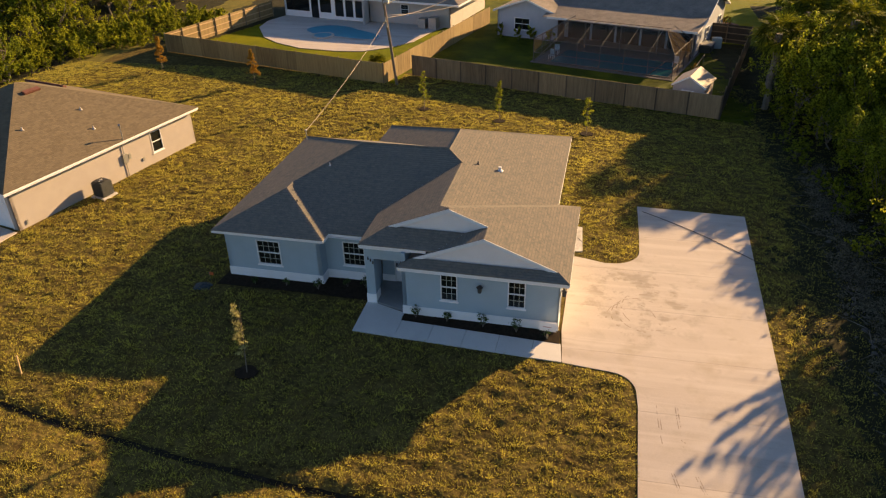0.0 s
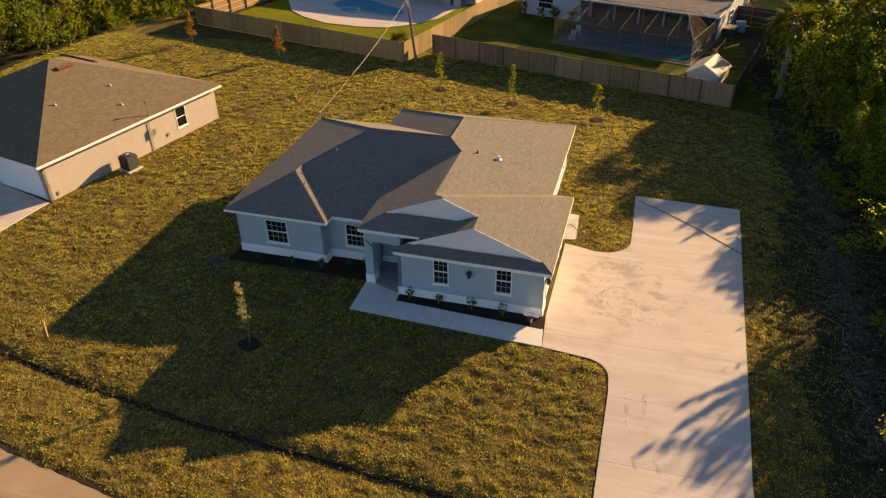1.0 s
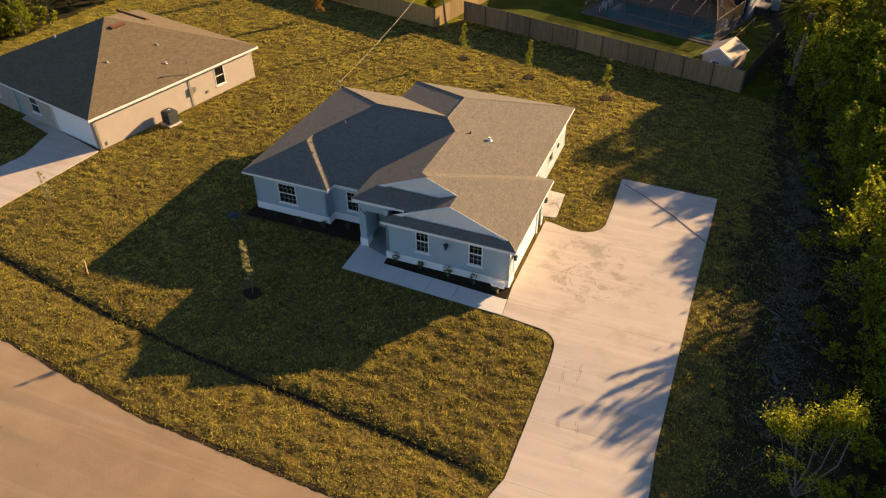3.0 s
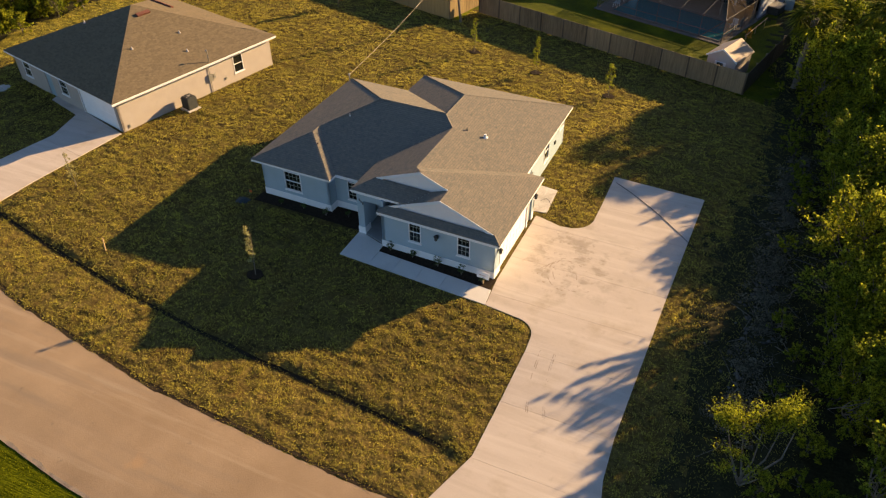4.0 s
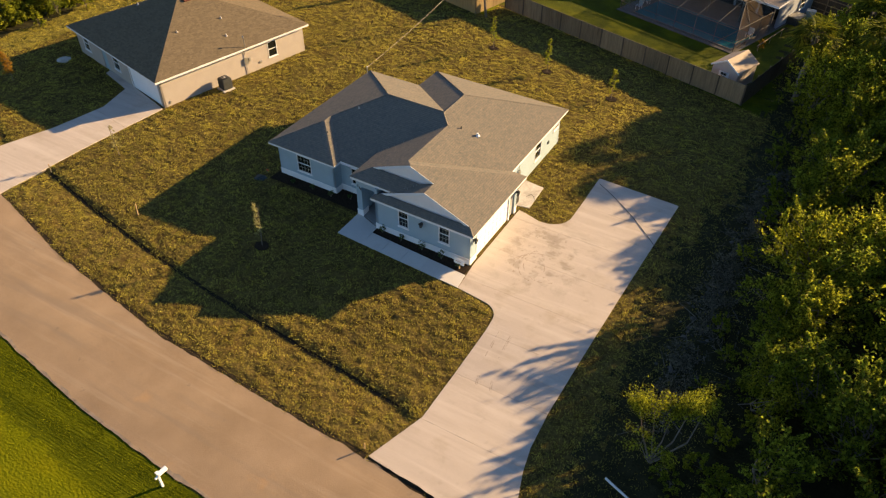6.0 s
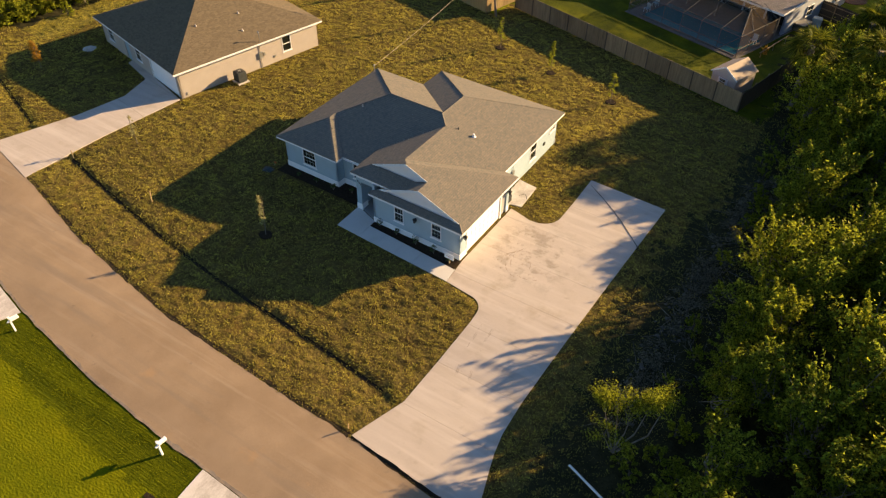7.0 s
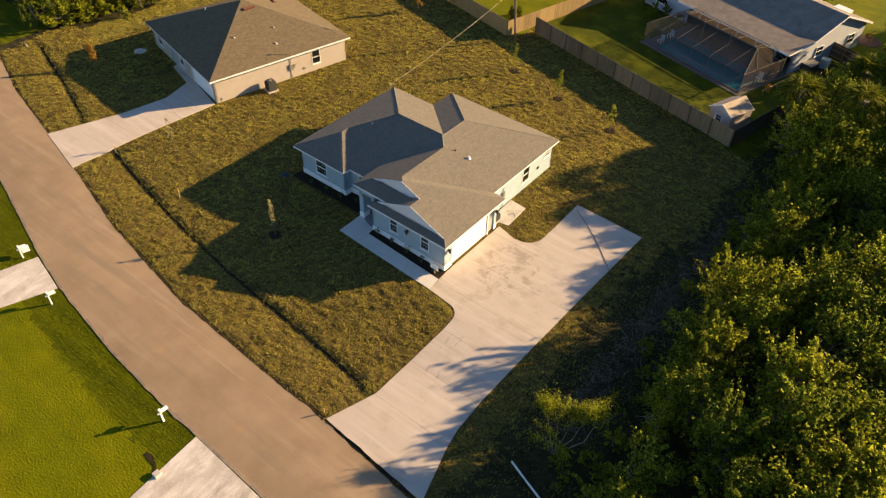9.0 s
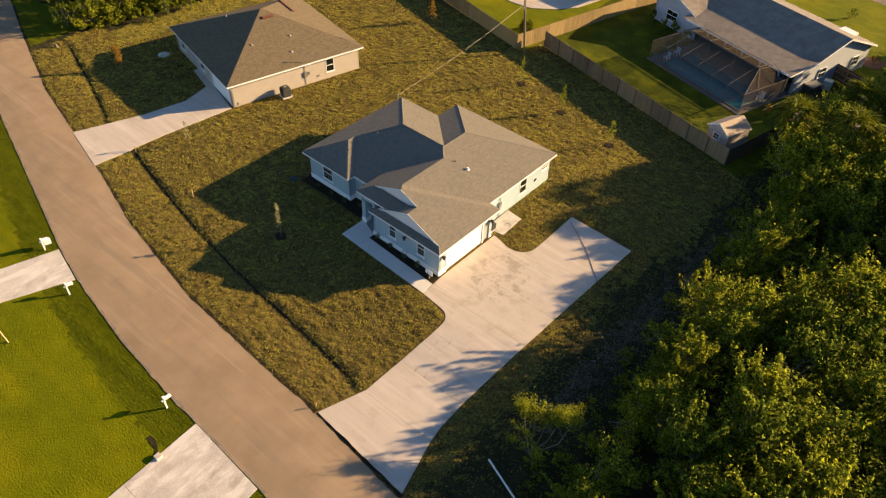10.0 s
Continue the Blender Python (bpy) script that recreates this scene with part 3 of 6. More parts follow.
# roofs: wings of sloping planes, cut where another wing stands higher
def plane_x(x, z, slope):
    """A roof plane rising with x from an eave at x (slope < 0: rising towards lower x)."""
    return (slope, 0.0, z - slope * x, z)


def plane_y(y, z, slope):
    return (0.0, slope, z - slope * y, z)


def roof_pieces(wings):
    big = [(-90, -90), (90, -90), (90, 90), (-90, 90)]
    out = []
    for i, (planes, bounds) in enumerate(wings):
        for p in planes:
            poly = big
            for a, b, c in bounds:
                poly = clip(poly, a, b, c)
            for q in planes:
                poly = clip(poly, -q[0], -q[1], q[2] - q[3])
                if q is not p:
                    poly = clip(poly, p[0] - q[0], p[1] - q[1], q[2] - p[2])
            todo = [poly]
            for j, (planes2, bounds2) in enumerate(wings):
                if j == i:
                    continue
                eps = 1e-6 if j < i else -1e-6
                cuts = [*bounds2]
                for q in planes2:
                    cuts.append((p[0] - q[0], p[1] - q[1], q[2] - p[2] + eps))
                    cuts.append((-q[0], -q[1], q[2] - q[3]))
                rest = []
                for poly2 in todo:
                    inside = poly2
                    for a, b, c in cuts:
                        if abs(a) < 1e-9 and abs(b) < 1e-9:
                            if c < 0:
                                rest.append(inside)
                                inside = []
                                break
                            continue
                        o = clip(inside, -a, -b, -c)
                        if len(o) > 2 and area(o) > 1e-4:
                            rest.append(o)
                        inside = clip(inside, a, b, c)
                        if len(inside) < 3:
                            break
                todo = rest
            out += [(p, q) for q in todo if len(q) > 2 and area(q) > 1e-3]
    return out


def tabs(q, a, b, g, k):
    """Cut a course across into shingles of uneven length."""
    ux, uy = -b / g, a / g
    s = [ux * x + uy * y for x, y in q]
    lo, hi = min(s), max(s)
    r = random.Random(int(lo * 97) * 31 + k)
    out, at = [], lo
    while at < hi:
        to = at + 0.13 + 0.24 * r.random()
        p = clip(clip(q, -ux, -uy, -at), ux, uy, min(to, hi + 1))
        if len(p) > 2 and area(p) > 1e-6:
            out.append(p)
        at = to
    return out


def shingled(name, wings, material, parent, label="", course=0.145, lift=0.010, thick=0.05, band=None):
    """Roof planes laid in overlapping courses."""
    v, f, slots = [], [], []
    for (a, b, c, e), poly in roof_pieces(wings):
        g = math.hypot(a, b)
        dz = course * g / math.sqrt(1 + g * g)
        zs = [a * x + b * y + c for x, y in poly]
        k0, k1 = int((min(zs) - e) / dz) - 1, int((max(zs) - e) / dz) + 1
        for k in range(k0, k1 + 1):
            z0, z1 = e + k * dz, e + (k + 1) * dz
            q = clip(clip(poly, -a, -b, c - z0), a, b, z1 - c)
            if len(q) < 3 or area(q) < 1e-5:
                continue
            if band:
                # the dark band that is pressed on each course above the exposed tabs
                low = clip(q, -a, -b, c - (z0 + 0.74 * dz))
                q = clip(q, a, b, z0 + 0.74 * dz - c)
                if len(low) > 2 and area(low) > 1e-5:
                    n = len(v)
                    v += [(x, y, a * x + b * y + c + thick + lift * (1 - (a * x + b * y + c - z0) / dz)) for x, y in low]
                    f.append(list(range(n, n + len(low))))
                    slots.append(1)
                if len(q) < 3:
                    continue
            for q in tabs(q, a, b, g, k):
              n = len(v)
              hs = [a * x + b * y + c for x, y in q]
              v += [(x, y, h + thick + lift * (1 - (h - z0) / dz)) for (x, y), h in zip(q, hs)]
              up = sum(q[i][0] * q[(i + 1) % len(q)][1] - q[(i + 1) % len(q)][0] * q[i][1] for i in range(len(q))) > 0
              ring = list(range(n, n + len(q)))
              f.append(ring if up else ring[::-1])
              slots.append(0)
              for i in range(len(q)):
                  j = (i + 1) % len(q)
                  if abs(hs[i] - z0) < 1e-5 and abs(hs[j] - z0) < 1e-5:
                      m = len(v)
                      drop = lift if k > 0 else thick + lift
                      v += [(q[i][0], q[i][1], v[n + i][2] - drop), (q[j][0], q[j][1], v[n + j][2] - drop)]
                      f.append((n + i, m, m + 1, n + j))
                      slots.append(0)
    return raw(name, v, f, [material, band] if band else material, parent, label, slots=slots)


def board(name, a, b, z0, z1, material, parent, thick=0.03, out=0.0):
    """A board on edge from plan point a to b; z0 and z1 may be pairs for sloping boards."""
    za, zb = z0 if isinstance(z0, tuple) else (z0, z0), z1 if isinstance(z1, tuple) else (z1, z1)
    dx, dy = b[0] - a[0], b[1] - a[1]
    L = math.hypot(dx, dy)
    nx, ny = dy / L * thick, -dx / L * thick
    ox, oy = nx / thick * out, ny / thick * out
    v = []
    for s in (0, 1):
        for (x, y), lo, hi in ((a, za[0], zb[0]), (b, za[1], zb[1])):
            v += [(x + ox + s * nx, y + oy + s * ny, lo), (x + ox + s * nx, y + oy + s * ny, hi)]
    f = [(0, 1, 3, 2), (4, 6, 7, 5), (0, 4, 5, 1), (2, 3, 7, 6), (1, 5, 7, 3), (0, 2, 6, 4)]
    return raw(name, v, f, material, parent)


def wall_run(parent, a, b, z0, z1, openings, material, thick=0.18, band=None, name="wall"):
    """A straight wall from a to b (outer face on the right of a to b), with openings (s0, s1, zlow, zhigh) along it."""
    L = math.hypot(b[0] - a[0], b[1] - a[1])
    ang = math.atan2(b[1] - a[1], b[0] - a[0])
    m = Matrix.Translation((a[0], a[1], 0)) @ Matrix.Rotation(ang, 4, "Z")
    bm = bmesh.new()
    xs = 0.0
    for s0, s1, lo, hi in sorted(openings):
        if s0 > xs:
            box(bm, xs, s0, 0, thick, z0, z1, m)
        if lo > z0:
            box(bm, s0, s1, 0, thick, z0, lo, m)
        box(bm, s0, s1, 0, thick, hi, z1, m)
        xs = s1
    if xs < L:
        box(bm, xs, L, 0, thick, z0, z1, m)
    bmesh.ops.remove_doubles(bm, verts=bm.verts[:], dist=0.0005)
    w = part(name, bm, material, parent)
    if band:
        spans, xs = [], -0.025
        for s0, s1, lo, hi in sorted(openings):
            if lo < band:
                spans.append((xs, s0))
                xs = s1
        for s0, s1 in spans + [(xs, L + 0.025)]:
            bm = bmesh.new()
            box(bm, s0, s1, -0.028, 0.004, z0, band, m)
            part("base_band", bm, WHITE, parent, "white painted base band")
    return w, m


def window(parent, m, s0, s1, lo, hi, lights=(3, 2), two=True, name="window"):
    """A single-hung window with grilles in the opening s0..s1, lo..hi of the wall whose frame is m."""
    bm = bmesh.new()
    t = 0.048
    for x0, x1, q0, q1 in ((s0, s0 + t, lo, hi), (s1 - t, s1, lo, hi), (s0 + t, s1 - t, hi - t, hi), (s0 + t, s1 - t, lo, lo + t)):
        box(bm, x0, x1, -0.025, 0.10, q0, q1, m)
    win = part(name, bm, TRIM, parent, "white framed single-hung window with dark panes")
    mid = (lo + hi) / 2
    bm = bmesh.new()
    box(bm, s0 + t, s1 - t, 0.0, 0.06, mid - 0.026, mid + 0.026, m)
    part("meeting_rail", bm, TRIM, win)
    bm = bmesh.new()
    box(bm, s0 - 0.05, s1 + 0.05, -0.06, 0.0, lo - 0.06, lo, m)
    part("sill", bm, WHITE, win)
    for q0, q1 in ((lo + t, mid - 0.026), (mid + 0.026, hi - t)):
        bm = bmesh.new()
        box(bm, s0 + t, s1 - t, 0.045, 0.055, q0, q1, m)
        part("pane", bm, GLASS, win)
        w, h = s1 - s0 - 2 * t, q1 - q0
        for i in range(1, lights[0]):
            bm = bmesh.new()
            x = s0 + t + w * i / lights[0]
            box(bm, x - 0.011, x + 0.011, 0.036, 0.045, q0, q1, m)
            part("muntin", bm, MUNTIN, win)
        for i in range(1, lights[1]):
            bm = bmesh.new()
            z = q0 + h * i / lights[1]
            box(bm, s0 + t, s1 - t, 0.036, 0.045, z - 0.011, z + 0.011, m)
            part("muntin", bm, MUNTIN, win)
    return win


MUNTIN = mat("cream_grille", (0.36, 0.36, 0.31), (0.44, 0.44, 0.38), 4, 0.6)


def sconce(parent, m, s, z):
    bm = bmesh.new()
    box(bm, s - 0.06, s + 0.06, -0.03, 0.0, z - 0.12, z + 0.12, m)
    lamp = part("wall_lantern", bm, BLACK, parent, "black metal wall lantern")
    bm = bmesh.new()
    bmesh.ops.create_cone(bm, cap_ends=True, segments=8, radius1=0.085, radius2=0.115, depth=0.26, matrix=m @ Matrix.Translation((s, -0.17, z - 0.02)))
    part("lantern_body", bm, GREYMETAL, lamp)
    bm = bmesh.new()
    bmesh.ops.create_cone(bm, cap_ends=True, segments=8, radius1=0.15, radius2=0.02, depth=0.12, matrix=m @ Matrix.Translation((s, -0.17, z + 0.17)))
    part("lantern_cap", bm, BLACK, lamp)
    return lamp


def main_house():
    home = thing("house", "new pale blue stucco house with grey shingle roof and white trim", "house", Matrix.Translation((-8, 6, 0)) @ Matrix.Rotation(radians(-1.2), 4, "Z") @ Matrix.Translation((8, -6, 0)))
    S, E, E2 = 0.40, 2.70, 3.33

    def up(run):
        return E + S * run
    main_front, right_back = plane_y(2.16, E, S), plane_x(-0.55, E, -S)
    left_main, left_entry = plane_x(-16.65, E, S), plane_x(-8.84, E2, S)
    gar_l, gar_r, gar_b = plane_x(-6.9, E, S), plane_x(0.53, E, -S), plane_y(7.1, E, -S)
    wings = [
        ([left_main, main_front, plane_y(13.7, E, -S)], [(1, 0, -6.3)]),
        ([plane_x(-12.0, E, S), right_back, plane_y(16.4, E, -S), main_front], []),
        ([left_main, plane_y(1.42, E, S), plane_x(-10.95, E, -S)], [(0, 1, 8)]),
        ([left_entry, right_back], [(0, -1, -1.5), (0, 1, 7.0)]),
        ([left_entry, plane_y(0.41, E2, S), right_back], [(0, 1, 5.0)]),
        ([left_entry, gar_r, gar_b], [(0, -1, -1.5)]),
        ([gar_l, gar_r, gar_b], [(0, -1, -0.40)]),
        ([gar_l, plane_y(-0.14, E, S), gar_r], [(0, 1, 2.9)]),
    ]
    shingled("roof", wings, SHINGLE, home, "weathered grey architectural shingle roof", band=SHINGLE_BAND)
    # ridge and hip caps
    rx = (E - E2 + S * (-0.55 - 8.84)) / (2 * S)
    gx = (E - E2 + S * (0.53 - 8.84)) / (2 * S)
    rz, gz = E2 + S * (rx + 8.84), E2 + S * (gx + 8.84)
    pk, bk = (-10.85, 7.9, up(5.8)), (-6.275, 10.675, up(5.725))
    caps = [(pk, (-6.3, 7.9, up(5.8))), ((-6.275, 7.825, up(5.725)), bk), ((gx, 1.5, gz), (gx, 7.1 - (gz - E) / S, gz)),
            ((-16.65, 13.7, E), pk), ((-16.65, 1.42, E), (-13.8, 4.27, up(2.85))), ((-13.2, 5.55, up(3.45)), pk),
            ((-12.0, 16.4, E), bk), ((-0.55, 16.4, E), bk), ((-6.275, 7.825, up(5.725)), (rx, 2.1 + (rz - E) / S, rz)),
            ((0.53, -0.14, E), (-0.01, 0.40, up(0.54))), ((-8.84, 0.41, E2), (-7.75, 1.5, E2 + S * 1.09))]
    for a, b in caps:
        bm = bmesh.new()
        a, b = Vector(a), Vector(b)
        n = max(2, int((b - a).length / 0.2))
        flat = (b - a).normalized()
        sidev = flat.cross(Vector((0, 0, 1))).normalized() * 0.085
        for i in range(n):
            p, q = a.lerp(b, i / n), a.lerp(b, (i + 1) / n)
            drop = 0.10 * 0.42 * (0.7 if abs(a.z - b.z) > 0.1 else 1)
            pts = [p - sidev + Vector((0, 0, 0.055 - drop)), p + Vector((0, 0, 0.078)), p + sidev + Vector((0, 0, 0.055 - drop)), q + sidev + Vector((0, 0, 0.069 - drop)), q + Vector((0, 0, 0.092)), q - sidev + Vector((0, 0, 0.069 - drop))]
            vs = [bm.verts.new(t) for t in pts]
            bm.faces.new((vs[0], vs[1], vs[4], vs[5])), bm.faces.new((vs[1], vs[2], vs[3], vs[4]))
        part("ridge_cap", bm, SHINGLE, home)
    # fascia boards and soffit
    eaves = [((-16.65, 1.42), (-10.95, 1.42), E), ((-10.95, 1.42), (-10.95, 2.16), E), ((-10.95, 2.16), (-8.84, 2.16), E), ((-8.84, 3.6), (-8.84, 0.41), E2), ((-8.84, 0.41), (-5.75, 0.41), E2), ((-6.9, 2.6), (-6.9, -0.14), E), ((-6.9, -0.14), (0.53, -0.14), E),
             ((0.53, -0.14), (0.53, 7.1), E), ((0.53, 7.1), (-0.55, 7.1), E), ((-0.55, 7.1), (-0.55, 16.4), E), ((-0.55, 16.4), (-12, 16.4), E), ((-12, 16.4), (-12, 13.7), E), ((-12, 13.7), (-16.65, 13.7), E), ((-16.65, 13.7), (-16.65, 1.42), E)]
    for a, b, z in eaves:
        board("fascia", a, b, z - 0.105, z + 0.025, TRIM, home, 0.025, -0.02)
    for x0, x1, y0, y1, z in ((-16.63, -10.97, 1.52, 13.68, E), (-12.0, -0.57, 2.12, 16.38, E + 0.004), (-8.82, -6.5, 0.43, 3.6, E2), (-6.88, 0.51, -0.12, 7.08, E + 0.008)):
        slab("soffit", x0, x1, y0, y1, z - 0.16, z - 0.13, WHITE, home)
    # gables with lap siding
    def gable(pts, y, wname):
        bm = bmesh.new()
        top = max(p[1] for p in pts)
        z = min(p[1] for p in pts)
        while z < top - 0.01:
            q = clip(clip(pts, 0, -1, -z), 0, 1, z + 0.16)
            if len(q) > 2 and area(q) > 1e-4:
                fr = [bm.verts.new((x, y - 0.02 * (1 - (h - z) / 0.16), h)) for x, h in q]
                bk = [bm.verts.new((x, y + 0.05, h)) for x, h in q]
                bm.faces.new(fr), bm.faces.new(bk[::-1])
                for i in range(len(q)):
                    j = (i + 1) % len(q)
                    bm.faces.new((fr[i], bk[i], bk[j], fr[j]))
            z += 0.16
        part(wname, bm, GABLE, home, "white lap-sided gable")
    gable([(-7.9, E2 + S * 0.94 - 0.02), (gx, gz - 0.02), (-3.1, up(3.63) - 0.02), (-3.2, 3.4), (-7.4, 3.4)], 1.6, "gable_wall")
    gable([(-6.5, up(0.4) - 0.02), (-3.185, up(3.715) - 0.02), (0.13, up(0.4) - 0.02)], 0.5, "gable_wall")
    for a, b, za, zb in (((-8.02, 1.5), (gx, 1.5), E2 + S * 0.82, gz), ((gx, 1.5), (-3.15, 1.5), gz, up(3.68)), ((-6.62, 0.4), (-3.185, 0.4), up(0.28), up(3.715)), ((-3.185, 0.4), (0.25, 0.4), up(3.715), up(0.28))):
        board("rake_board", a, b, (za - 0.13, zb - 0.13), (za + 0.05, zb + 0.05), TRIM, home, 0.03)
    # outer walls
    Z0, Z1, B = -0.3, E - 0.13, 0.47
    def run(a, b, openings=(), z1=Z1, band=B):
        return wall_run(home, a, b, Z0, z1, openings, BLUE, band=band)
    _, m = run((-16.3, 1.92), (-11.37, 1.92), [(1.63, 2.86, 0.80, 2.16)])
    window(home, m, 1.63, 2.86, 0.80, 2.16, (4, 2))
    run((-11.37, 1.92), (-11.37, 2.6))
    _, m = run((-11.37, 2.6), (-8.75, 2.6), [(0.88, 2.0, 0.80, 2.12)])
    window(home, m, 0.88, 2.0, 0.80, 2.12, (4, 2))
    _, m = run((-6.86, 0.28), (0.14, 0.28), [(1.76, 2.53, 0.98, 2.40), (4.76, 5.54, 0.98, 2.40)])
    window(home, m, 1.76, 2.53, 0.98, 2.40, (3, 2)), window(home, m, 4.76, 5.54, 0.98, 2.40, (3, 2))
    sconce(home, m, 3.55, 1.86)
    _, m = run((0.14, 0.28), (0.14, 6.65), [(0.85, 5.2, Z0, 2.16), (5.34, 6.06, Z0, 2.06)])
    sconce(home, m, 0.42, 1.75), sconce(home, m, 6.2, 1.7)
    # garage door
    bm = bmesh.new()
    for x0, x1, z0, z1 in ((0.80, 0.88, 0, 2.2), (5.17, 5.25, 0, 2.2), (0.88, 5.17, 2.12, 2.2)):
        box(bm, x0, x1, -0.03, 0.12, z0, z1, m)
    door = part("garage_door", bm, TRIM, home, "white raised-panel sectional garage door")
    for i in range(4):
        bm = bmesh.new()
        box(bm, 0.89, 5.16, 0.05, 0.10, 0.02 + i * 0.525, 0.535 + i * 0.525, m)
        for k in range(8):
            box(bm, 0.89 + 0.06 + k * 0.534, 0.89 + 0.47 + k * 0.534, 0.035, 0.05, 0.10 + i * 0.525, 0.45 + i * 0.525, m)
        part("door_section", bm, WHITE, door)
    bm = bmesh.new()
    box(bm, 5.36, 6.04, 0.09, 0.13, 0.02, 2.04, m)
    sd = part("side_door", bm, mat("grey_primer_door", (0.30, 0.31, 0.32), (0.38, 0.39, 0.40), 2, 0.6), home, "flush grey side door set back in the wall")
    bm = bmesh.new()
    bmesh.ops.create_uvsphere(bm, u_segments=10, v_segments=6, radius=0.035, matrix=m @ Matrix.Translation((5.44, 0.04, 0.98)))
    part("door_knob", bm, STEEL, sd)
    run((0.14, 6.65), (-0.92, 6.65))
    _, m = run((-0.92, 6.65), (-0.92, 16.0), [(5.05, 6.05, 0.66, 2.12), (8.15, 9.05, 1.55, 2.12)], band=None)
    window(home, m, 5.05, 6.05, 0.66, 2.12, (1, 1)), window(home, m, 8.15, 9.05, 1.55, 2.12, (1, 1))
    bm = bmesh.new()
    box(bm, 7.2, 7.42, -0.08, 0, 1.0, 1.22, m)
    part("wall_vent", bm, GREYMETAL, home)
    bm = bmesh.new()
    box(bm, 2.15, 2.45, -0.14, 0, 1.05, 1.6, m)
    tube(bm, m @ Vector((2.3, -0.06, 0.0)), m @ Vector((2.3, -0.06, 1.1)), 0.03)
    tube(bm, m @ Vector((2.3, -0.06, 1.6)), m @ Vector((2.3, -0.06, 2.45)), 0.025)
    part("electric_meter", bm, STEEL, home, "grey electric meter with conduit")
    run((-0.92, 16.0), (-11.6, 16.0)), run((-11.6, 16.0), (-11.6, 13.3)), run((-11.6, 13.3), (-16.3, 13.3)), run((-16.3, 13.3), (-16.3, 1.92))
    # entry porch: corner column, header, porch floor, door wall
    wall_run(home, (-6.86, 2.75), (-6.86, 0.28), Z0, E2 - 0.13, [], BLUE, band=B)
    wall_run(home, (-8.75, 2.6), (-8.75, 1.45), Z0, E2 - 0.13, [], BLUE, band=B)
    slab("column", -8.75, -8.33, 0.86, 1.45, -0.1, E2 - 0.12, BLUE, home)
    slab("base_band", -8.78, -8.30, 0.83, 1.47, -0.12, B + 0.02, WHITE, home)
    slab("header", -8.33, -6.86, 0.86, 1.12, 2.42, E2 - 0.12, BLUE, home)
    _, m = wall_run(home, (-8.57, 2.75), (-6.86, 2.75), -0.1, E2 - 0.13, [(0.62, 1.56, -0.1, 2.06)], BLUE, band=0.42)
    bm = bmesh.new()
    box(bm, 0.62, 0.66, -0.03, 0.12, 0, 2.08, m), box(bm, 1.52, 1.56, -0.03, 0.12, 0, 2.08, m), box(bm, 0.66, 1.52, -0.03, 0.12, 2.02, 2.08, m)
    fd = part("front_door", bm, TRIM, home, "white panelled front door in a white frame")
    bm = bmesh.new()
    box(bm, 0.66, 1.52, 0.05, 0.09, 0.02, 2.02, m)
    for k in range(2):
        for z0, z1 in ((0.15, 0.55), (0.7, 1.85)):
            box(bm, 0.76 + k * 0.36, 1.06 + k * 0.36, 0.035, 0.05, z0, z1, m)
    part("door_leaf", bm, WHITE, fd)
    bm = bmesh.new()
    box(bm, 0.70, 0.76, -0.02, 0.05, 0.88, 1.06, m)
    part("door_handle", bm, BLACK, fd)
    bm = bmesh.new()
    prism(bm, [(-8.4, 0.9), (-6.86, 0.40), (-6.86, 2.75), (-8.57, 2.75)], -0.3, 0.065)
    part("porch_floor", bm, PORCH, home, "grey coated porch floor")
    for k in range(3):
        slab("numeral_bar", -8.62 + k * 0.11, -8.56 + k * 0.11, 0.842, 0.86, 2.34 - 0.10 * k, 2.50 - 0.10 * k, BLACK, home)
    slab("floor_slab", -16.1, -0.95, 2.7, 15.8, -0.3, 0.05, CONC_OLD, home), slab("floor_slab", -6.7, -0.05, 0.5, 6.6, -0.3, 0.046, CONC_OLD, home)
    # roof fittings
    def pipe_vent(x, y, z, r, h, material, name):
        bm = bmesh.new()
        tube(bm, (x, y, z - 0.1), (x, y, z + h), r, r * 0.95, 12)
        tube(bm, (x, y, z - 0.02), (x, y, z + 0.05), r * 2.2, r * 1.2, 12)
        part(name, bm, material, home)
    pipe_vent(-3.68, 7.95, E + S * 3.13 + 0.06, 0.085, 0.20, TRIM, "vent_pipe")
    pipe_vent(-4.75, 7.6, E + S * 4.2 + 0.06, 0.035, 0.16, GREYMETAL, "vent_pipe")
    pipe_vent(-12.2, 6.2, E + S * 4.1 + 0.06, 0.03, 0.15, STEEL, "vent_pipe")
    pipe_vent(-13.0, 3.55, 3.45, 0.035, 0.2, BLACK, "vent_pipe")
    bm = bmesh.new()
    tube(bm, (-16.35, 12.9, 2.3), (-16.35, 12.9, 3.45), 0.035)
    bmesh.ops.create_uvsphere(bm, u_segments=8, v_segments=6, radius=0.08, matrix=Matrix.Translation((-16.35, 12.9, 3.47)))
    part("service_mast", bm, STEEL, home, "steel service mast at the eave")
    return home


main_house()

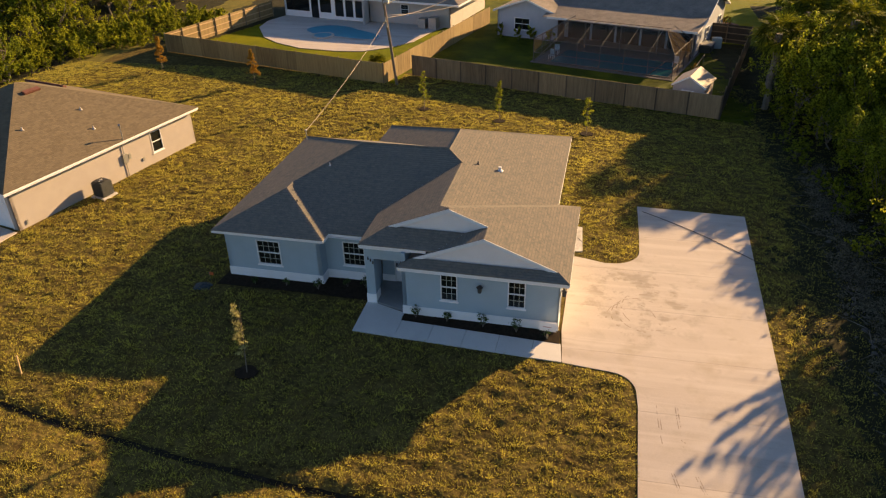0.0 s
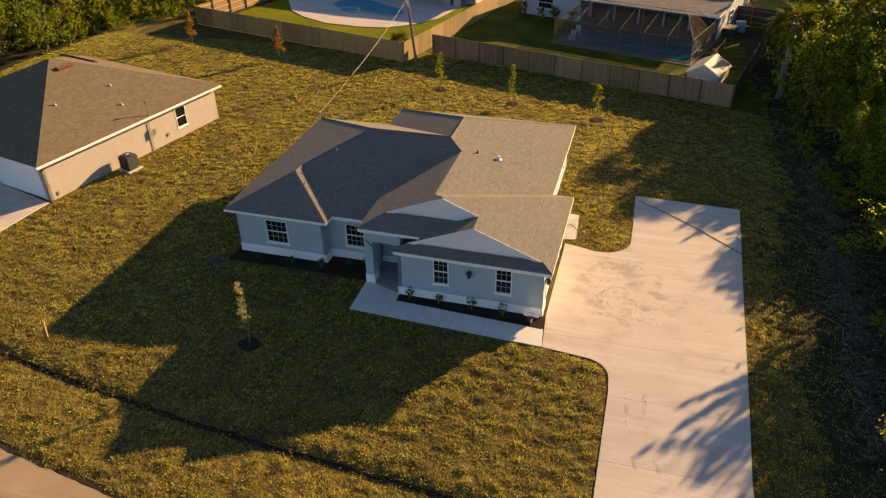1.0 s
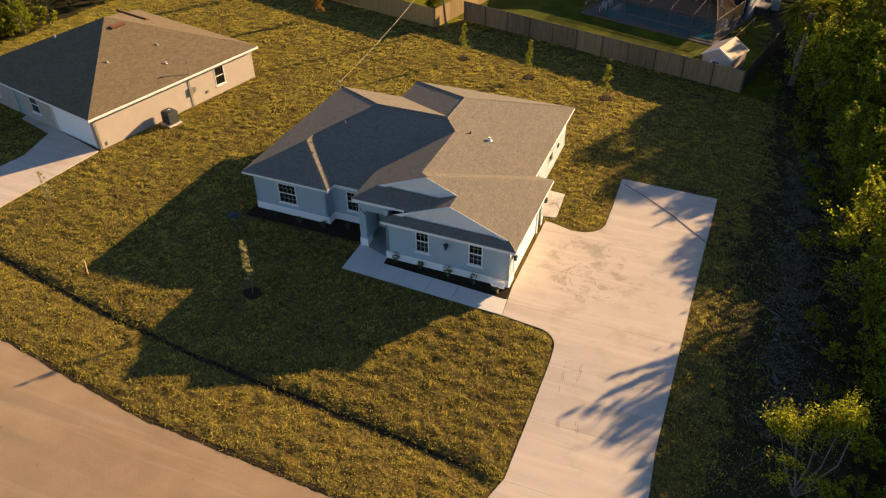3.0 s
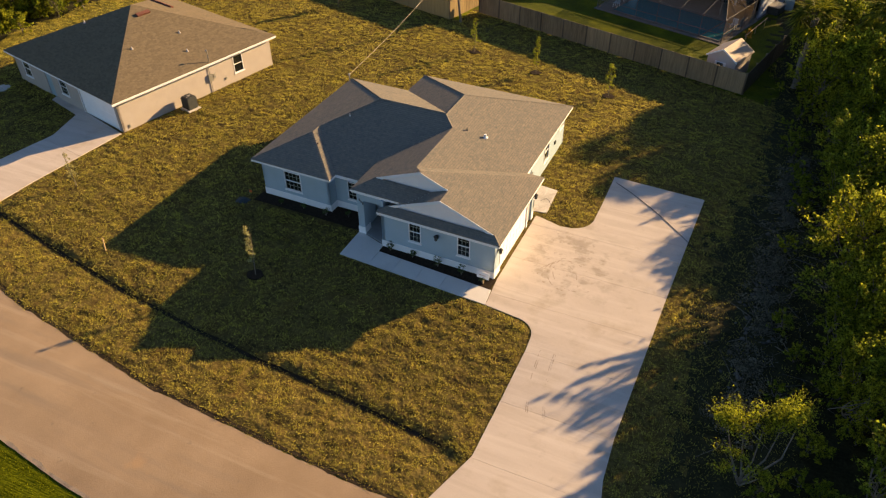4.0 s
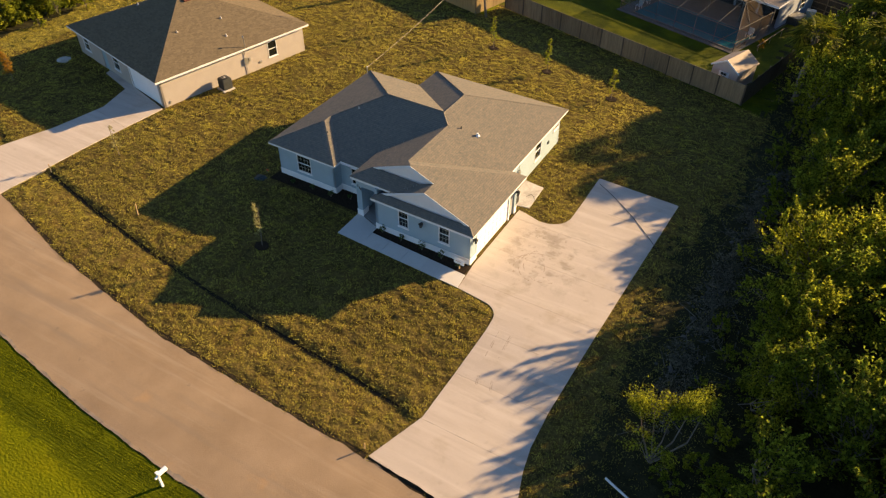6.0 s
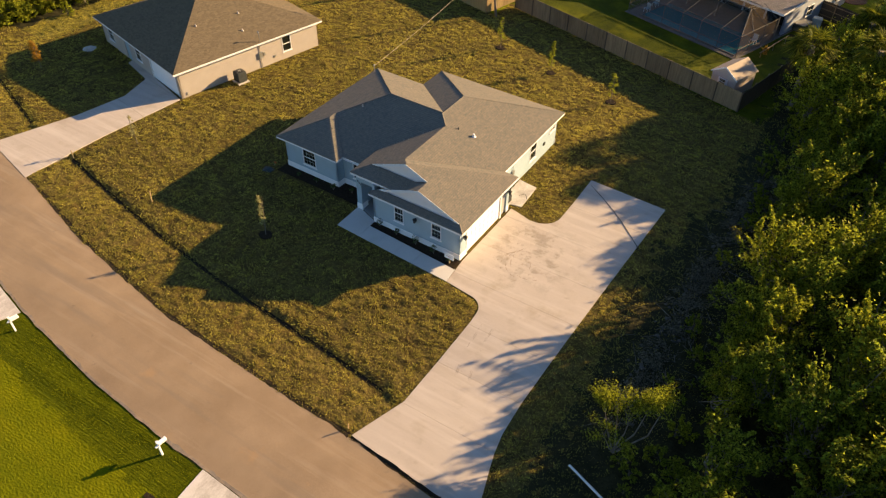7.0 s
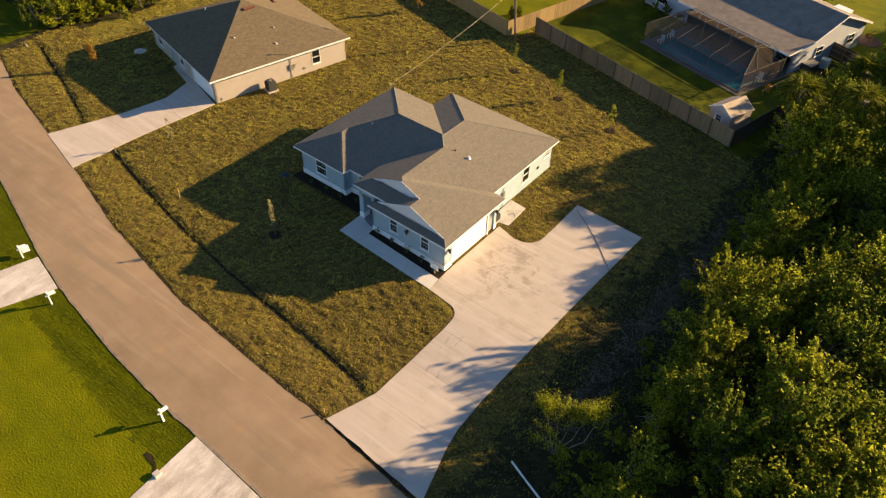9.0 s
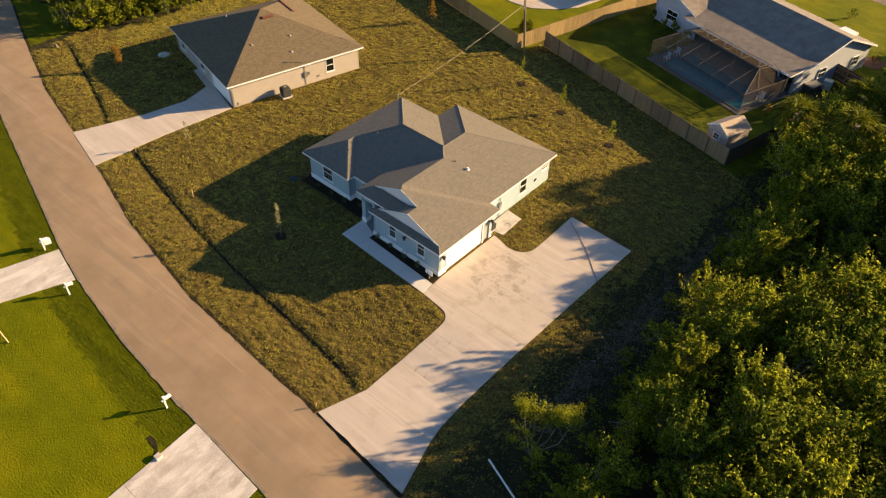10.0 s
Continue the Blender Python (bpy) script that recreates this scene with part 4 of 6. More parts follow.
# plants
def leaf_cloud(rng, centres, radii, per, size, flat=0.6, droop=0.0, squash=0.75, spray=0.0):
    """Leaves as small bent quads, thick round the given centres."""
    n = len(centres) * per
    c = np.repeat(np.array(centres), per, axis=0)
    r = np.repeat(np.array(radii), per)
    d = rng.normal(size=(n, 3))
    d /= np.linalg.norm(d, axis=1)[:, None]
    p = c + d * (r * rng.random(n) ** 0.5)[:, None] * np.array((1, 1, squash))
    if spray:
        out = c - np.array((0, 0, c[:, 2].mean() * 0.55))
        out /= np.linalg.norm(out, axis=1)[:, None] + 1e-9
        p = p + out * (r * rng.normal(size=n) * spray)[:, None] + np.array((0, 0, 1)) * (r * rng.random(n) * spray * 0.8)[:, None]
    nrm = d * (1 - flat) + rng.normal(size=(n, 3)) * 0.55 + np.array((0, 0, flat))
    nrm /= np.linalg.norm(nrm, axis=1)[:, None]
    t = np.cross(nrm, rng.normal(size=(n, 3)))
    t /= np.linalg.norm(t, axis=1)[:, None] + 1e-9
    b = np.cross(nrm, t)
    s = size * (0.6 + 0.8 * rng.random(n))[:, None]
    t, b = t * s, b * s * 0.62
    v = np.stack((p - t * 0.8 + b, p + t - np.array((0, 0, droop)) * s, p - t * 0.8 - b), axis=1).reshape(-1, 3)
    f = np.arange(n * 3).reshape(-1, 3)
    return v, f


def limbs(rng, height, spread, tips, r0, base=(0, 0, 0), seg=6):
    """A bent, tapering trunk that forks to the tips."""
    bm = bmesh.new()
    top = Vector((rng.normal() * 0.12 * height, rng.normal() * 0.12 * height, height * 0.55))
    p, k = Vector(base), 4
    pts = [p.copy()]
    for i in range(1, k + 1):
        q = Vector(base).lerp(top, i / k) + Vector((rng.normal(), rng.normal(), 0)) * 0.04 * height
        pts.append(q)
    for i in range(k):
        tube(bm, pts[i], pts[i + 1], r0 * (1 - 0.14 * i), r0 * (1 - 0.14 * (i + 1)), seg)
    for t in tips:
        t = Vector(t)
        s = pts[1 + int(rng.random() * k)] if t.z > height * 0.35 else pts[1]
        mid = s.lerp(t, 0.5) + Vector((rng.normal(), rng.normal(), 0.6 + rng.normal() * 0.3)) * 0.06 * height
        tube(bm, s, mid, r0 * 0.40, r0 * 0.25, 5)
        tube(bm, mid, t, r0 * 0.25, r0 * 0.08, 4)
    return bm


def tree_model(seed, height, spread, label, leaf, clumps=46, per=80, size=0.13, trunk=0.10, low=0.25, name="tree", category="tree", forks=14):
    rng = np.random.default_rng(seed)
    ob = thing(name, label, category)
    cs, rs = [], []
    while len(cs) < clumps:
        a, u = rng.random() * 6.283, rng.random() ** 0.55
        z = low + (1 - low) * rng.random() ** 0.8
        lobe = 0.72 + 0.28 * math.sin(a * 3 + seed) + 0.15 * rng.normal()
        w = math.sqrt(max(0.05, 1 - ((z - 0.45) / 0.62) ** 2))
        cs.append((spread * u * w * lobe * math.cos(a), spread * u * w * lobe * math.sin(a), height * z * (0.92 + 0.12 * rng.random())))
        rs.append(spread * (0.05 + 0.15 * rng.random() ** 1.6))
    for i in rng.permutation(clumps)[:clumps // 5]:
        x, y, z = cs[i]
        lean = rng.normal(size=2) * 0.05 * height
        for k in (1, 2, 3):
            cs.append((x + lean[0] * k * 0.5, y + lean[1] * k * 0.5, z + 0.045 * height * k))
            rs.append(spread * (0.075 - 0.015 * k))
    tips = [cs[i] for i in rng.permutation(len(cs))[:forks]]
    part("trunk", limbs(rng, height, spread, tips, trunk), BARK, ob)
    v, f = leaf_cloud(rng, cs, rs, per, size, 0.35, spray=0.9)
    raw("crown", v, f, leaf, ob)
    return ob


def palm_model(seed, height, label):
    rng = np.random.default_rng(seed)
    ob = thing("palm_tree", label, "palm")
    bm = bmesh.new()
    n = 12
    for i in range(n):
        z0, z1 = height * i / n, height * (i + 1) / n
        tube(bm, (0.05 * math.sin(i), 0.04 * math.cos(i * 1.3), z0), (0.05 * math.sin(i + 1), 0.04 * math.cos(i * 1.3 + 1.3), z1), 0.20, 0.17 + 0.03 * (i % 2), 9)
    part("trunk", bm, BARK, ob, "rough grey palm trunk")
    v, f = [], []
    for k in range(42):
        az, el = rng.random() * 6.283, radians(-45 + 120 * rng.random())
        d = Vector((math.cos(az) * math.cos(el), math.sin(az) * math.cos(el), math.sin(el)))
        side = d.cross(Vector((0, 0, 1))).normalized()
        upv = side.cross(d).normalized()
        hub = Vector((0, 0, height)) + d * (0.7 + 0.3 * rng.random())
        n0 = len(v)
        v += [tuple(Vector((0, 0, height))), tuple(hub + side * 0.02), tuple(hub - side * 0.02)]
        f.append((n0, n0 + 1, n0 + 2))
        for j in range(17):
            a = radians(-105 + 210 * j / 16)
            tip = hub + (d * math.cos(a) + side * math.sin(a)) * (0.85 + 0.2 * rng.random()) - upv * 0.10 - Vector((0, 0, 0.28 + 0.2 * rng.random()))
            mid = hub.lerp(tip, 0.5) + upv * 0.07
            w = (side * math.cos(a) - d * math.sin(a)) * 0.045
            n0 = len(v)
            v += [tuple(hub), tuple(mid + w), tuple(tip), tuple(mid - w)]
            f.append((n0, n0 + 1, n0 + 2, n0 + 3))
    raw("crown", v, f, FROND, ob)
    return ob


def sapling(x, y, h, leaf, label, seed, dense=1.0, width=0.32):
    rng = np.random.default_rng(seed)
    ob = thing("sapling", label, "tree", pose(x, y, lie(x, y)), group="young planted trees")
    cs = []
    for i in range(int(34 * dense)):
        z = 0.28 + 0.72 * rng.random()
        w = width * (1.15 - z) * 1.5 + 0.03
        a = rng.random() * 6.283
        cs.append((w * math.cos(a) * rng.random(), w * math.sin(a) * rng.random(), h * z))
    bm = bmesh.new()
    bend = Vector((0.06 * h * rng.normal(), 0.04 * h * rng.normal(), h))
    tube(bm, (0, 0, -0.05), bend * 0.5, 0.028, 0.02, 6), tube(bm, bend * 0.5, bend * 0.98, 0.02, 0.006, 6)
    for c in cs:
        tube(bm, bend * (c[2] / h * 0.8), c, 0.007, 0.003, 4)
    part("trunk", bm, BARK, ob)
    v, f = leaf_cloud(rng, cs, [0.13] * len(cs), int(26 * dense), 0.040, 0.3)
    raw("crown", v, f, leaf, ob)
    return ob


def scatter_wood():
    dark = "dense green broadleaf tree in the wooded edge"
    pale = "yellow-green leafy shrub tree at the wood's edge"
    big = [tree_model(s, 6.0, 2.9, dark, LEAF if s < 14 else LEAF_B, 130, 48, 0.088, 0.10, 0.2, forks=26) for s in (11, 12, 13, 14, 15)]
    distant = [tree_model(s, 6.0, 2.9, dark, LEAF, 60, 40, 0.145, 0.12, 0.2) for s in (41, 42, 43)]
    mid = [tree_model(s, 4.2, 2.1, pale if s > 22 else dark, LEAF_B if s > 23 else LEAF, 85, 46, 0.072, 0.07, 0.15, forks=20) for s in (21, 22, 23, 24)]
    low = [tree_model(s, 1.5, 1.0, "low tangled bush in the brush", LEAF if s > 31 else LEAF_B, 20, 40, 0.075, 0.03, 0.1, "bush", "bush") for s in (31, 32, 33)]
    scrub = [tree_model(s, 1.5, 1.1, "sunlit yellow-green scrub bush beside the wood", LEAF_B, 30, 44, 0.075, 0.03, 0.05, "bush", "bush") for s in (34, 35, 36)]
    used = set()

    def put(models, x, y, h, base, turn, group):
        i = int(rng.random() * len(models))
        m = models[i]
        k = h / base
        mm = Matrix.Translation((x, y, lie(x, y) - 0.05)) @ Matrix.Rotation(turn, 4, "Z") @ Matrix.Diagonal((k * (0.9 + 0.25 * rng.random()), k * (0.9 + 0.25 * rng.random()), k, 1))
        if m.name in used:
            ob = copy_thing(m, mm)
            ob.matrix_basis = mm
        else:
            used.add(m.name)
            m.matrix_basis = mm
            ob = m
        tagged(ob, group=group)

    rng = np.random.default_rng(5)
    spots = []

    def free(x, y, d):
        for a, b in spots:
            if (a - x) ** 2 + (b - y) ** 2 < d * d:
                return False
        spots.append((x, y))
        return True

    # wood on the east side
    # the first rank of the wood: tall trees with gaps between, then a close row of small ones
    for x, y, h in ((17.8, 7.8, 5.5), (19.7, 5.6, 5.6), (18.9, 2.6, 5.2), (20.4, 9.0, 5.8), (17.2, 3.4, 4.1), (19.3, -1.2, 4.7), (18.2, 16.0, 4.8), (19.2, 18.4, 5.2), (17.4, 19.2, 4.4), (21.2, 23.0, 6.2), (20.0, 26.6, 5.9), (21.6, 28.6, 6.3), (18.5, 25.0, 5.4)):
        put(big, x, y, h, 6.0, rng.random() * 6.283, "trees of the east wood"), spots.append((x, y))
    for _ in range(700):
        y = -3 + 29 * rng.random()
        x = float(np.interp(y, (-3, 5, 18, 26), (17.2, 16.9, 16.8, 15.6))) + 2.6 * rng.random()
        if not 8.8 < y < 12.6 and free(x, y, 1.6):
            put(mid, x, y, 3.0 + 0.8 * rng.random(), 4.2, rng.random() * 6.283, "trees of the east wood")
    for _ in range(260):
        x, y = 14.6 + 5.2 * rng.random(), 28.5 + 9 * rng.random()
        if x > 14.6 + max(0, y - 33) * 0.25 and math.hypot(x - 13.9, y - 32) > 3.3 and free(x, y, 2.0):
            put(big, x, y, 5.3 + 0.9 * rng.random(), 6.0, rng.random() * 6.283, "trees of the east wood")
    for _ in range(2600):
        x, y = 14 + 21 * rng.random(), -16 + 70 * rng.random()
        edge = float(np.interp(y, (-20, -9, -4, 5, 22, 30, 36, 37, 52), (20.0, 18.6, 18.0, 19.0, 18.8, 15.6, 14.6, 16.4, 22.0)))
        if x < edge or (x < 30 and y > 52):
            continue
        far = smooth01((y - 26) / 8)
        h = min(4.9 + (x - 17.2) * 0.33, 7.8) * (1 - far) + min(5.6 + (x - 15) * 0.14, 7.6) * far
        h *= (0.86 + 0.25 * rng.random()) * (0.90 + 0.17 * smooth01((y - 22) / 7) + (0.15 if x < 22.5 else -0.05) * smooth01(1 - abs(y - 8) / 6))
        h *= 1 - 0.30 * smooth01((y - 10) / 3) * smooth01((25 - y) / 3) * smooth01((24 - x) / 3)
        if free(x, y, 2.5 if h < 5 else 2.9 if x < 32 else 2.8):
            put(mid if h < 4.9 else big if x < 32 else distant, x, y, h, 4.2 if h < 4.9 else 6.0, rng.random() * 6.283, "trees of the east wood")
    deep = []
    for _ in range(420):
        x, y = 17.5 + 14 * rng.random(), 26 + 11 * rng.random()
        if all((a - x) ** 2 + (b - y) ** 2 > 5.3 for a, b in deep):
            deep.append((x, y))
            put(distant, x, y, 4.5 + 1.0 * rng.random() + 0.06 * (x - 17), 6.0, rng.random() * 6.283, "trees of the east wood")
    for _ in range(160):
        y = 38 + 14 * rng.random()
        x = 16.8 + 0.72 * (y - 40) * (y > 40) + 6 * rng.random()
        if all((a - x) ** 2 + (b - y) ** 2 > 5.3 for a, b in deep):
            deep.append((x, y))
            put(distant, x, y, 4.6 + 1.4 * rng.random(), 6.0, rng.random() * 6.283, "trees of the east wood")
    for _ in range(70):
        y = -12 + 44 * rng.random()
        x = 14.2 + 4.6 * rng.random() - max(0, y - 18) * 0.12
        put(low, x, y, 0.5 + 0.9 * rng.random(), 1.5, rng.random() * 6.283, "bushes of the east wood")
    for _ in range(200):
        y = 52 + 24 * rng.random()
        x = 20.0 + 0.16 * (y - 52) + 12 * rng.random()
        if all((a - x) ** 2 + (b - y) ** 2 > 6.5 for a, b in deep):
            deep.append((x, y))
            put(distant, x, y, 6.0 + 2.0 * rng.random(), 6.0, rng.random() * 6.283, "trees of the east wood")
    # wood on the west side
    for _ in range(1400):
        x, y = -84 + 34 * rng.random(), 3 + 72 * rng.random()
        west = -53.0 + (y - 10) * 0.10 - 0.6
        if y < 9:
            west = -57.5
        if y > 30:
            west -= 5 * smooth01((y - 30) / 6)
        if x > west or (y > 44 and x > -47 + (y - 41) * 0.35):
            continue
        if free(x, y, 3.3):
            h = 4.2 + 3.2 * rng.random() - (1.6 if x > west - 4 else 0)
            put(mid if x > west - 5 and h < 4.9 else distant, x, y, h, 4.2 if x > west - 5 and h < 4.9 else 6.0, rng.random() * 6.283, "trees of the west wood")
    for _ in range(120):
        y = 2.5 + 17 * rng.random()
        x = float(np.interp(y, (2.5, 8, 15, 20), (-57.6, -56.2, -55.4, -55.0))) - 2.5 * rng.random()
        if free(x, y, 1.5):
            put(mid, x, y, 3.2 + 1.5 * rng.random(), 4.2, rng.random() * 6.283, "trees of the west wood")
    for _ in range(46):
        y = 3.5 + 17 * rng.random()
        x = float(np.interp(y, (2.5, 8, 15, 20), (-56.6, -54.8, -54.2, -53.6))) - 1.6 * rng.random()
        put(scrub, x, y, 1.0 + 1.4 * rng.random(), 1.5, rng.random() * 6.283, "bushes of the west wood")
    for _ in range(26):
        y = 6 + 46 * rng.random()
        x = -52.5 + (y - 10) * 0.10 - 2.5 * rng.random()
        put(low, x, y, 0.6 + 1.2 * rng.random(), 1.5, rng.random() * 6.283, "bushes of the west wood")
    for _ in range(130):
        y = 31 + 24 * rng.random()
        front = float(np.interp(y, (31, 36, 41, 45, 56), (-53.0, -51.0, -47.0, -44.0, -41.5)))
        x = front - 9 * rng.random() ** 1.3
        put(scrub, x, y, 0.5 + 0.16 * min(front - x, 5) + 0.9 * rng.random(), 1.5, rng.random() * 6.283, "bushes of the west wood")
    for k, (x, y, h) in enumerate(((13.9, 32.0, 5.3), (17.3, 39.0, 5.4), (18.6, 31.5, 6.4), (21.5, 44.0, 7.0))):
        p = palm_model(60 + k, h, "cabbage palm with a shaggy round crown")
        p.matrix_world = pose(x, y, lie(x, y), 0, 0, 40 * k) @ Matrix.Diagonal((1.35, 1.35, 1.1, 1))


scatter_wood()


def leaning_tree():
    """Two slanting bare stems from one foot, with leafy tops in a row."""
    rng = np.random.default_rng(71)
    ob = thing("tree", "small leaning tree with bare stems and yellow-green leafy tops", "tree", pose(14.0, -7.6, lie(14.0, -7.6)))
    bm = bmesh.new()
    cs, rs = [], []
    for ex, ey, ez, n in ((-1.25, 0.65, 2.95, 16), (-0.55, 0.95, 2.75, 7), (0.25, 1.3, 2.85, 9), (0.95, 1.55, 3.1, 14), (1.55, 1.95, 3.05, 14), (0.6, -0.5, 1.6, 5), (-0.7, -0.2, 1.5, 5)):
        end, foot = Vector((ex, ey, ez)), Vector((0.1 * rng.normal(), 0.1 * rng.normal(), -0.05))
        mid = foot.lerp(end, 0.5) + Vector((0.15 * rng.normal(), 0.15 * rng.normal(), -0.25))
        tube(bm, foot, mid, 0.055, 0.038, 6), tube(bm, mid, end, 0.038, 0.014, 6)
        for _ in range(n):
            c = end + Vector((rng.normal() * 0.30, rng.normal() * 0.30, rng.normal() * 0.22 + 0.10))
            tube(bm, mid.lerp(end, 0.6 + 0.4 * rng.random()), c, 0.012, 0.004, 4)
            cs.append(tuple(c)), rs.append(0.22 + 0.12 * rng.random())
    part("trunk", bm, BARK, ob)
    v, f = leaf_cloud(rng, cs, rs, 120, 0.046, 0.3, spray=0.9)
    raw("crown", v, f, LEAF_B, ob)


leaning_tree()
sapling(-12.38, -4.85, 3.4, LEAF_PALE, "thin pale-leaved sapling standing in the front lawn", 1, 0.9, 0.30)
sapling(-12.35, 28.05, 3.1, LEAF_B, "thin sparse sapling in a mulch ring", 2, 1.2, 0.42)
sapling(-6.1, 26.25, 3.1, LEAF_B, "thin sparse sapling in a mulch ring", 3, 1.4, 0.40)
sapling(0.5, 24.55, 2.8, LEAF_B, "thin sparse sapling in a mulch ring", 4, 1.1, 0.44)
sapling(-39.3, 35.0, 3.2, LEAF_DRY, "sapling with rust-brown autumn leaves", 5, 2.4, 0.52)
sapling(-28.9, 32.6, 3.0, LEAF_DRY, "sapling with rust-brown autumn leaves", 6, 2.4, 0.52)
sapling(-45.4, 1.3, 2.7, LEAF_DRY, "sapling with rust-brown autumn leaves", 7, 2.2, 0.5)
sapling(-28.5, -2.1, 2.6, LEAF_PALE, "thin half-bare sapling beside the driveway", 8, 0.8, 0.35)


def bed_plant(x, y, h, seed):
    rng = np.random.default_rng(seed)
    ob = thing("bed_plant", "small green shrub planted in the mulch bed", "shrub", pose(x, y, lie_flat(x, y) + 0.05), group="bed plants")
    bm = bmesh.new()
    tips = []
    for k in range(9):
        a = k * 0.7 + rng.random()
        t = (0.28 * h * math.cos(a) * (0.5 + rng.random()), 0.28 * h * math.sin(a) * (0.5 + rng.random()), h * (0.55 + 0.45 * rng.random()))
        tube(bm, (0, 0, 0), t, 0.012, 0.005, 5)
        tips.append(t)
    part("stems", bm, BARK, ob)
    v, f = leaf_cloud(rng, tips, [0.12] * len(tips), 22, 0.036, 0.4)
    raw("leaves", v, f, SHRUB, ob)


for k, (x, y, h) in enumerate(((-6.35, 0.02, 0.55), (-4.9, -0.05, 0.42), (-3.25, -0.18, 0.62), (-1.75, -0.30, 0.66), (-0.45, -0.45, 0.5), (-11.55, 1.45, 0.5), (-10.2, 1.9, 0.45), (-9.3, 2.0, 0.5), (-14.8, 1.4, 0.3), (-13.2, 1.5, 0.35))):
    bed_plant(x, y, h, 100 + k)


# grass as one mass of tufts
def grass(name, label, material, spots, blades, tall, spread, width, seed, uneven=1.1):
    rng = np.random.default_rng(seed)
    n = len(spots)
    c = np.repeat(spots, blades, axis=0)
    m = len(c)
    off = rng.normal(size=(m, 2)) * spread
    a = rng.random(m) * 6.283
    x, y = spots[:, 0], spots[:, 1]
    clump = 0.8 * grain(x * 2.5, y * 3.3 + 9) + 0.6 * grain(x * 0.8, y * 0.8 + 5)
    h = tall * (0.45 + 0.8 * rng.random(m)) * np.repeat(np.clip(0.8 + uneven * clump, 0.3, 1.9) * (0.8 + 0.4 * rng.random(n)), blades)
    base = c.copy()
    base[:, :2] += off
    lean = rng.normal(size=(m, 2)) * 0.5 * h[:, None] + off * 0.5
    w = np.stack((np.cos(a), np.sin(a), np.zeros(m)), axis=1) * width
    tip = base + np.concatenate((lean, h[:, None]), axis=1)
    v = np.stack((base - w - np.array((0, 0, 0.02)), base + w - np.array((0, 0, 0.02)), tip), axis=1).reshape(-1, 3)
    me = bpy.data.meshes.new(name)
    me.vertices.add(len(v))
    me.vertices.foreach_set("co", v.astype(np.float32).ravel())
    me.loops.add(len(v))
    me.loops.foreach_set("vertex_index", np.arange(len(v), dtype=np.int32))
    me.polygons.add(m)
    me.polygons.foreach_set("loop_start", np.arange(0, 3 * m, 3, dtype=np.int32))
    me.polygons.foreach_set("loop_total", np.full(m, 3, dtype=np.int32))
    me.update()
    me.validate()
    return tagged(hang(name, me, material, None), label, "grass", kind="stuff")


def bare_all(x, y):
    out = np.zeros(x.shape, bool)
    for poly in BARE:
        out |= inside_all(x, y, poly)
    return out


def scatter_grass():
    rng = np.random.default_rng(77)
    # the lawn, thick on the lumps and thin between them
    x, y = -58 + 75 * rng.random(460000), -15 + 52 * rng.random(460000)
    keep = 0.5 * grain(x * 0.9, y * 0.9) + grain(x * 2.5, y * 3.3 + 9) > rng.random(len(x)) * 0.6 - 0.58
    keep &= ~bare_all(x, y) & (away_all(x, y, ROAD_N)[1] > 0) & (np.minimum(away_all(x, y, SWALE)[0], away_all(x, y, SWALE_W)[0]) > 0.09)
    x, y = x[keep], y[keep]
    kinds = {}
    pick = rng.random(len(x))
    keep = np.zeros(len(x), bool)
    for i in range(len(x)):
        cell = (int(x[i] * 4), int(y[i] * 4))
        if cell not in kinds:
            kinds[cell] = ground_kind(x[i], y[i])
        k = kinds[cell]
        # blades thinned on the east strip to let the shade-dark ground show
        keep[i] = k in (0, 3) or (k == 2 and 10 < x[i] < 17 and pick[i] < (0.7 if x[i] < 11.5 else 0.4 if x[i] < 13 else 0.2))
    x, y = x[keep][:125000], y[keep][:125000]
    sod = np.stack((x, y, lie_all(x, y) + rough_all(x, y)), axis=1)
    # the lawns across the street: thicker along a mowing line, short beyond it
    x, y = -48 + 56 * rng.random(170000), -34 + 32 * rng.random(170000)
    d, side = away_all(x, y, ROAD_S)
    keep = (side < 0) & (d > 0.06) & ~bare_all(x, y)
    x, y, d = x[keep], y[keep], d[keep]
    z = lie_all(x, y)
    edge = d < 2.5 + 0.05 * rng.normal(size=len(x))
    band = (np.sin(d * 5.2) > -0.2) | (rng.random(len(x)) < 0.55)
    verge = np.stack((x, y, z), axis=1)[edge & band]
    mown = np.stack((x, y, z), axis=1)[~edge][:26000]
    grass("lawn_grass", "coarse yellow-green newly laid sod grass", SOD_BLADE, sod, 6, 0.066, 0.085, 0.0155, 1, 0.9)
    grass("mown_lawn_grass", "short bright green mown lawn grass", MOWN_BLADE, mown, 6, 0.040, 0.14, 0.018, 2, 0.5)
    grass("verge_grass", "darker green grass along the street edge", VERGE_BLADE, verge, 6, 0.055, 0.12, 0.020, 3, 0.4)


scatter_grass()

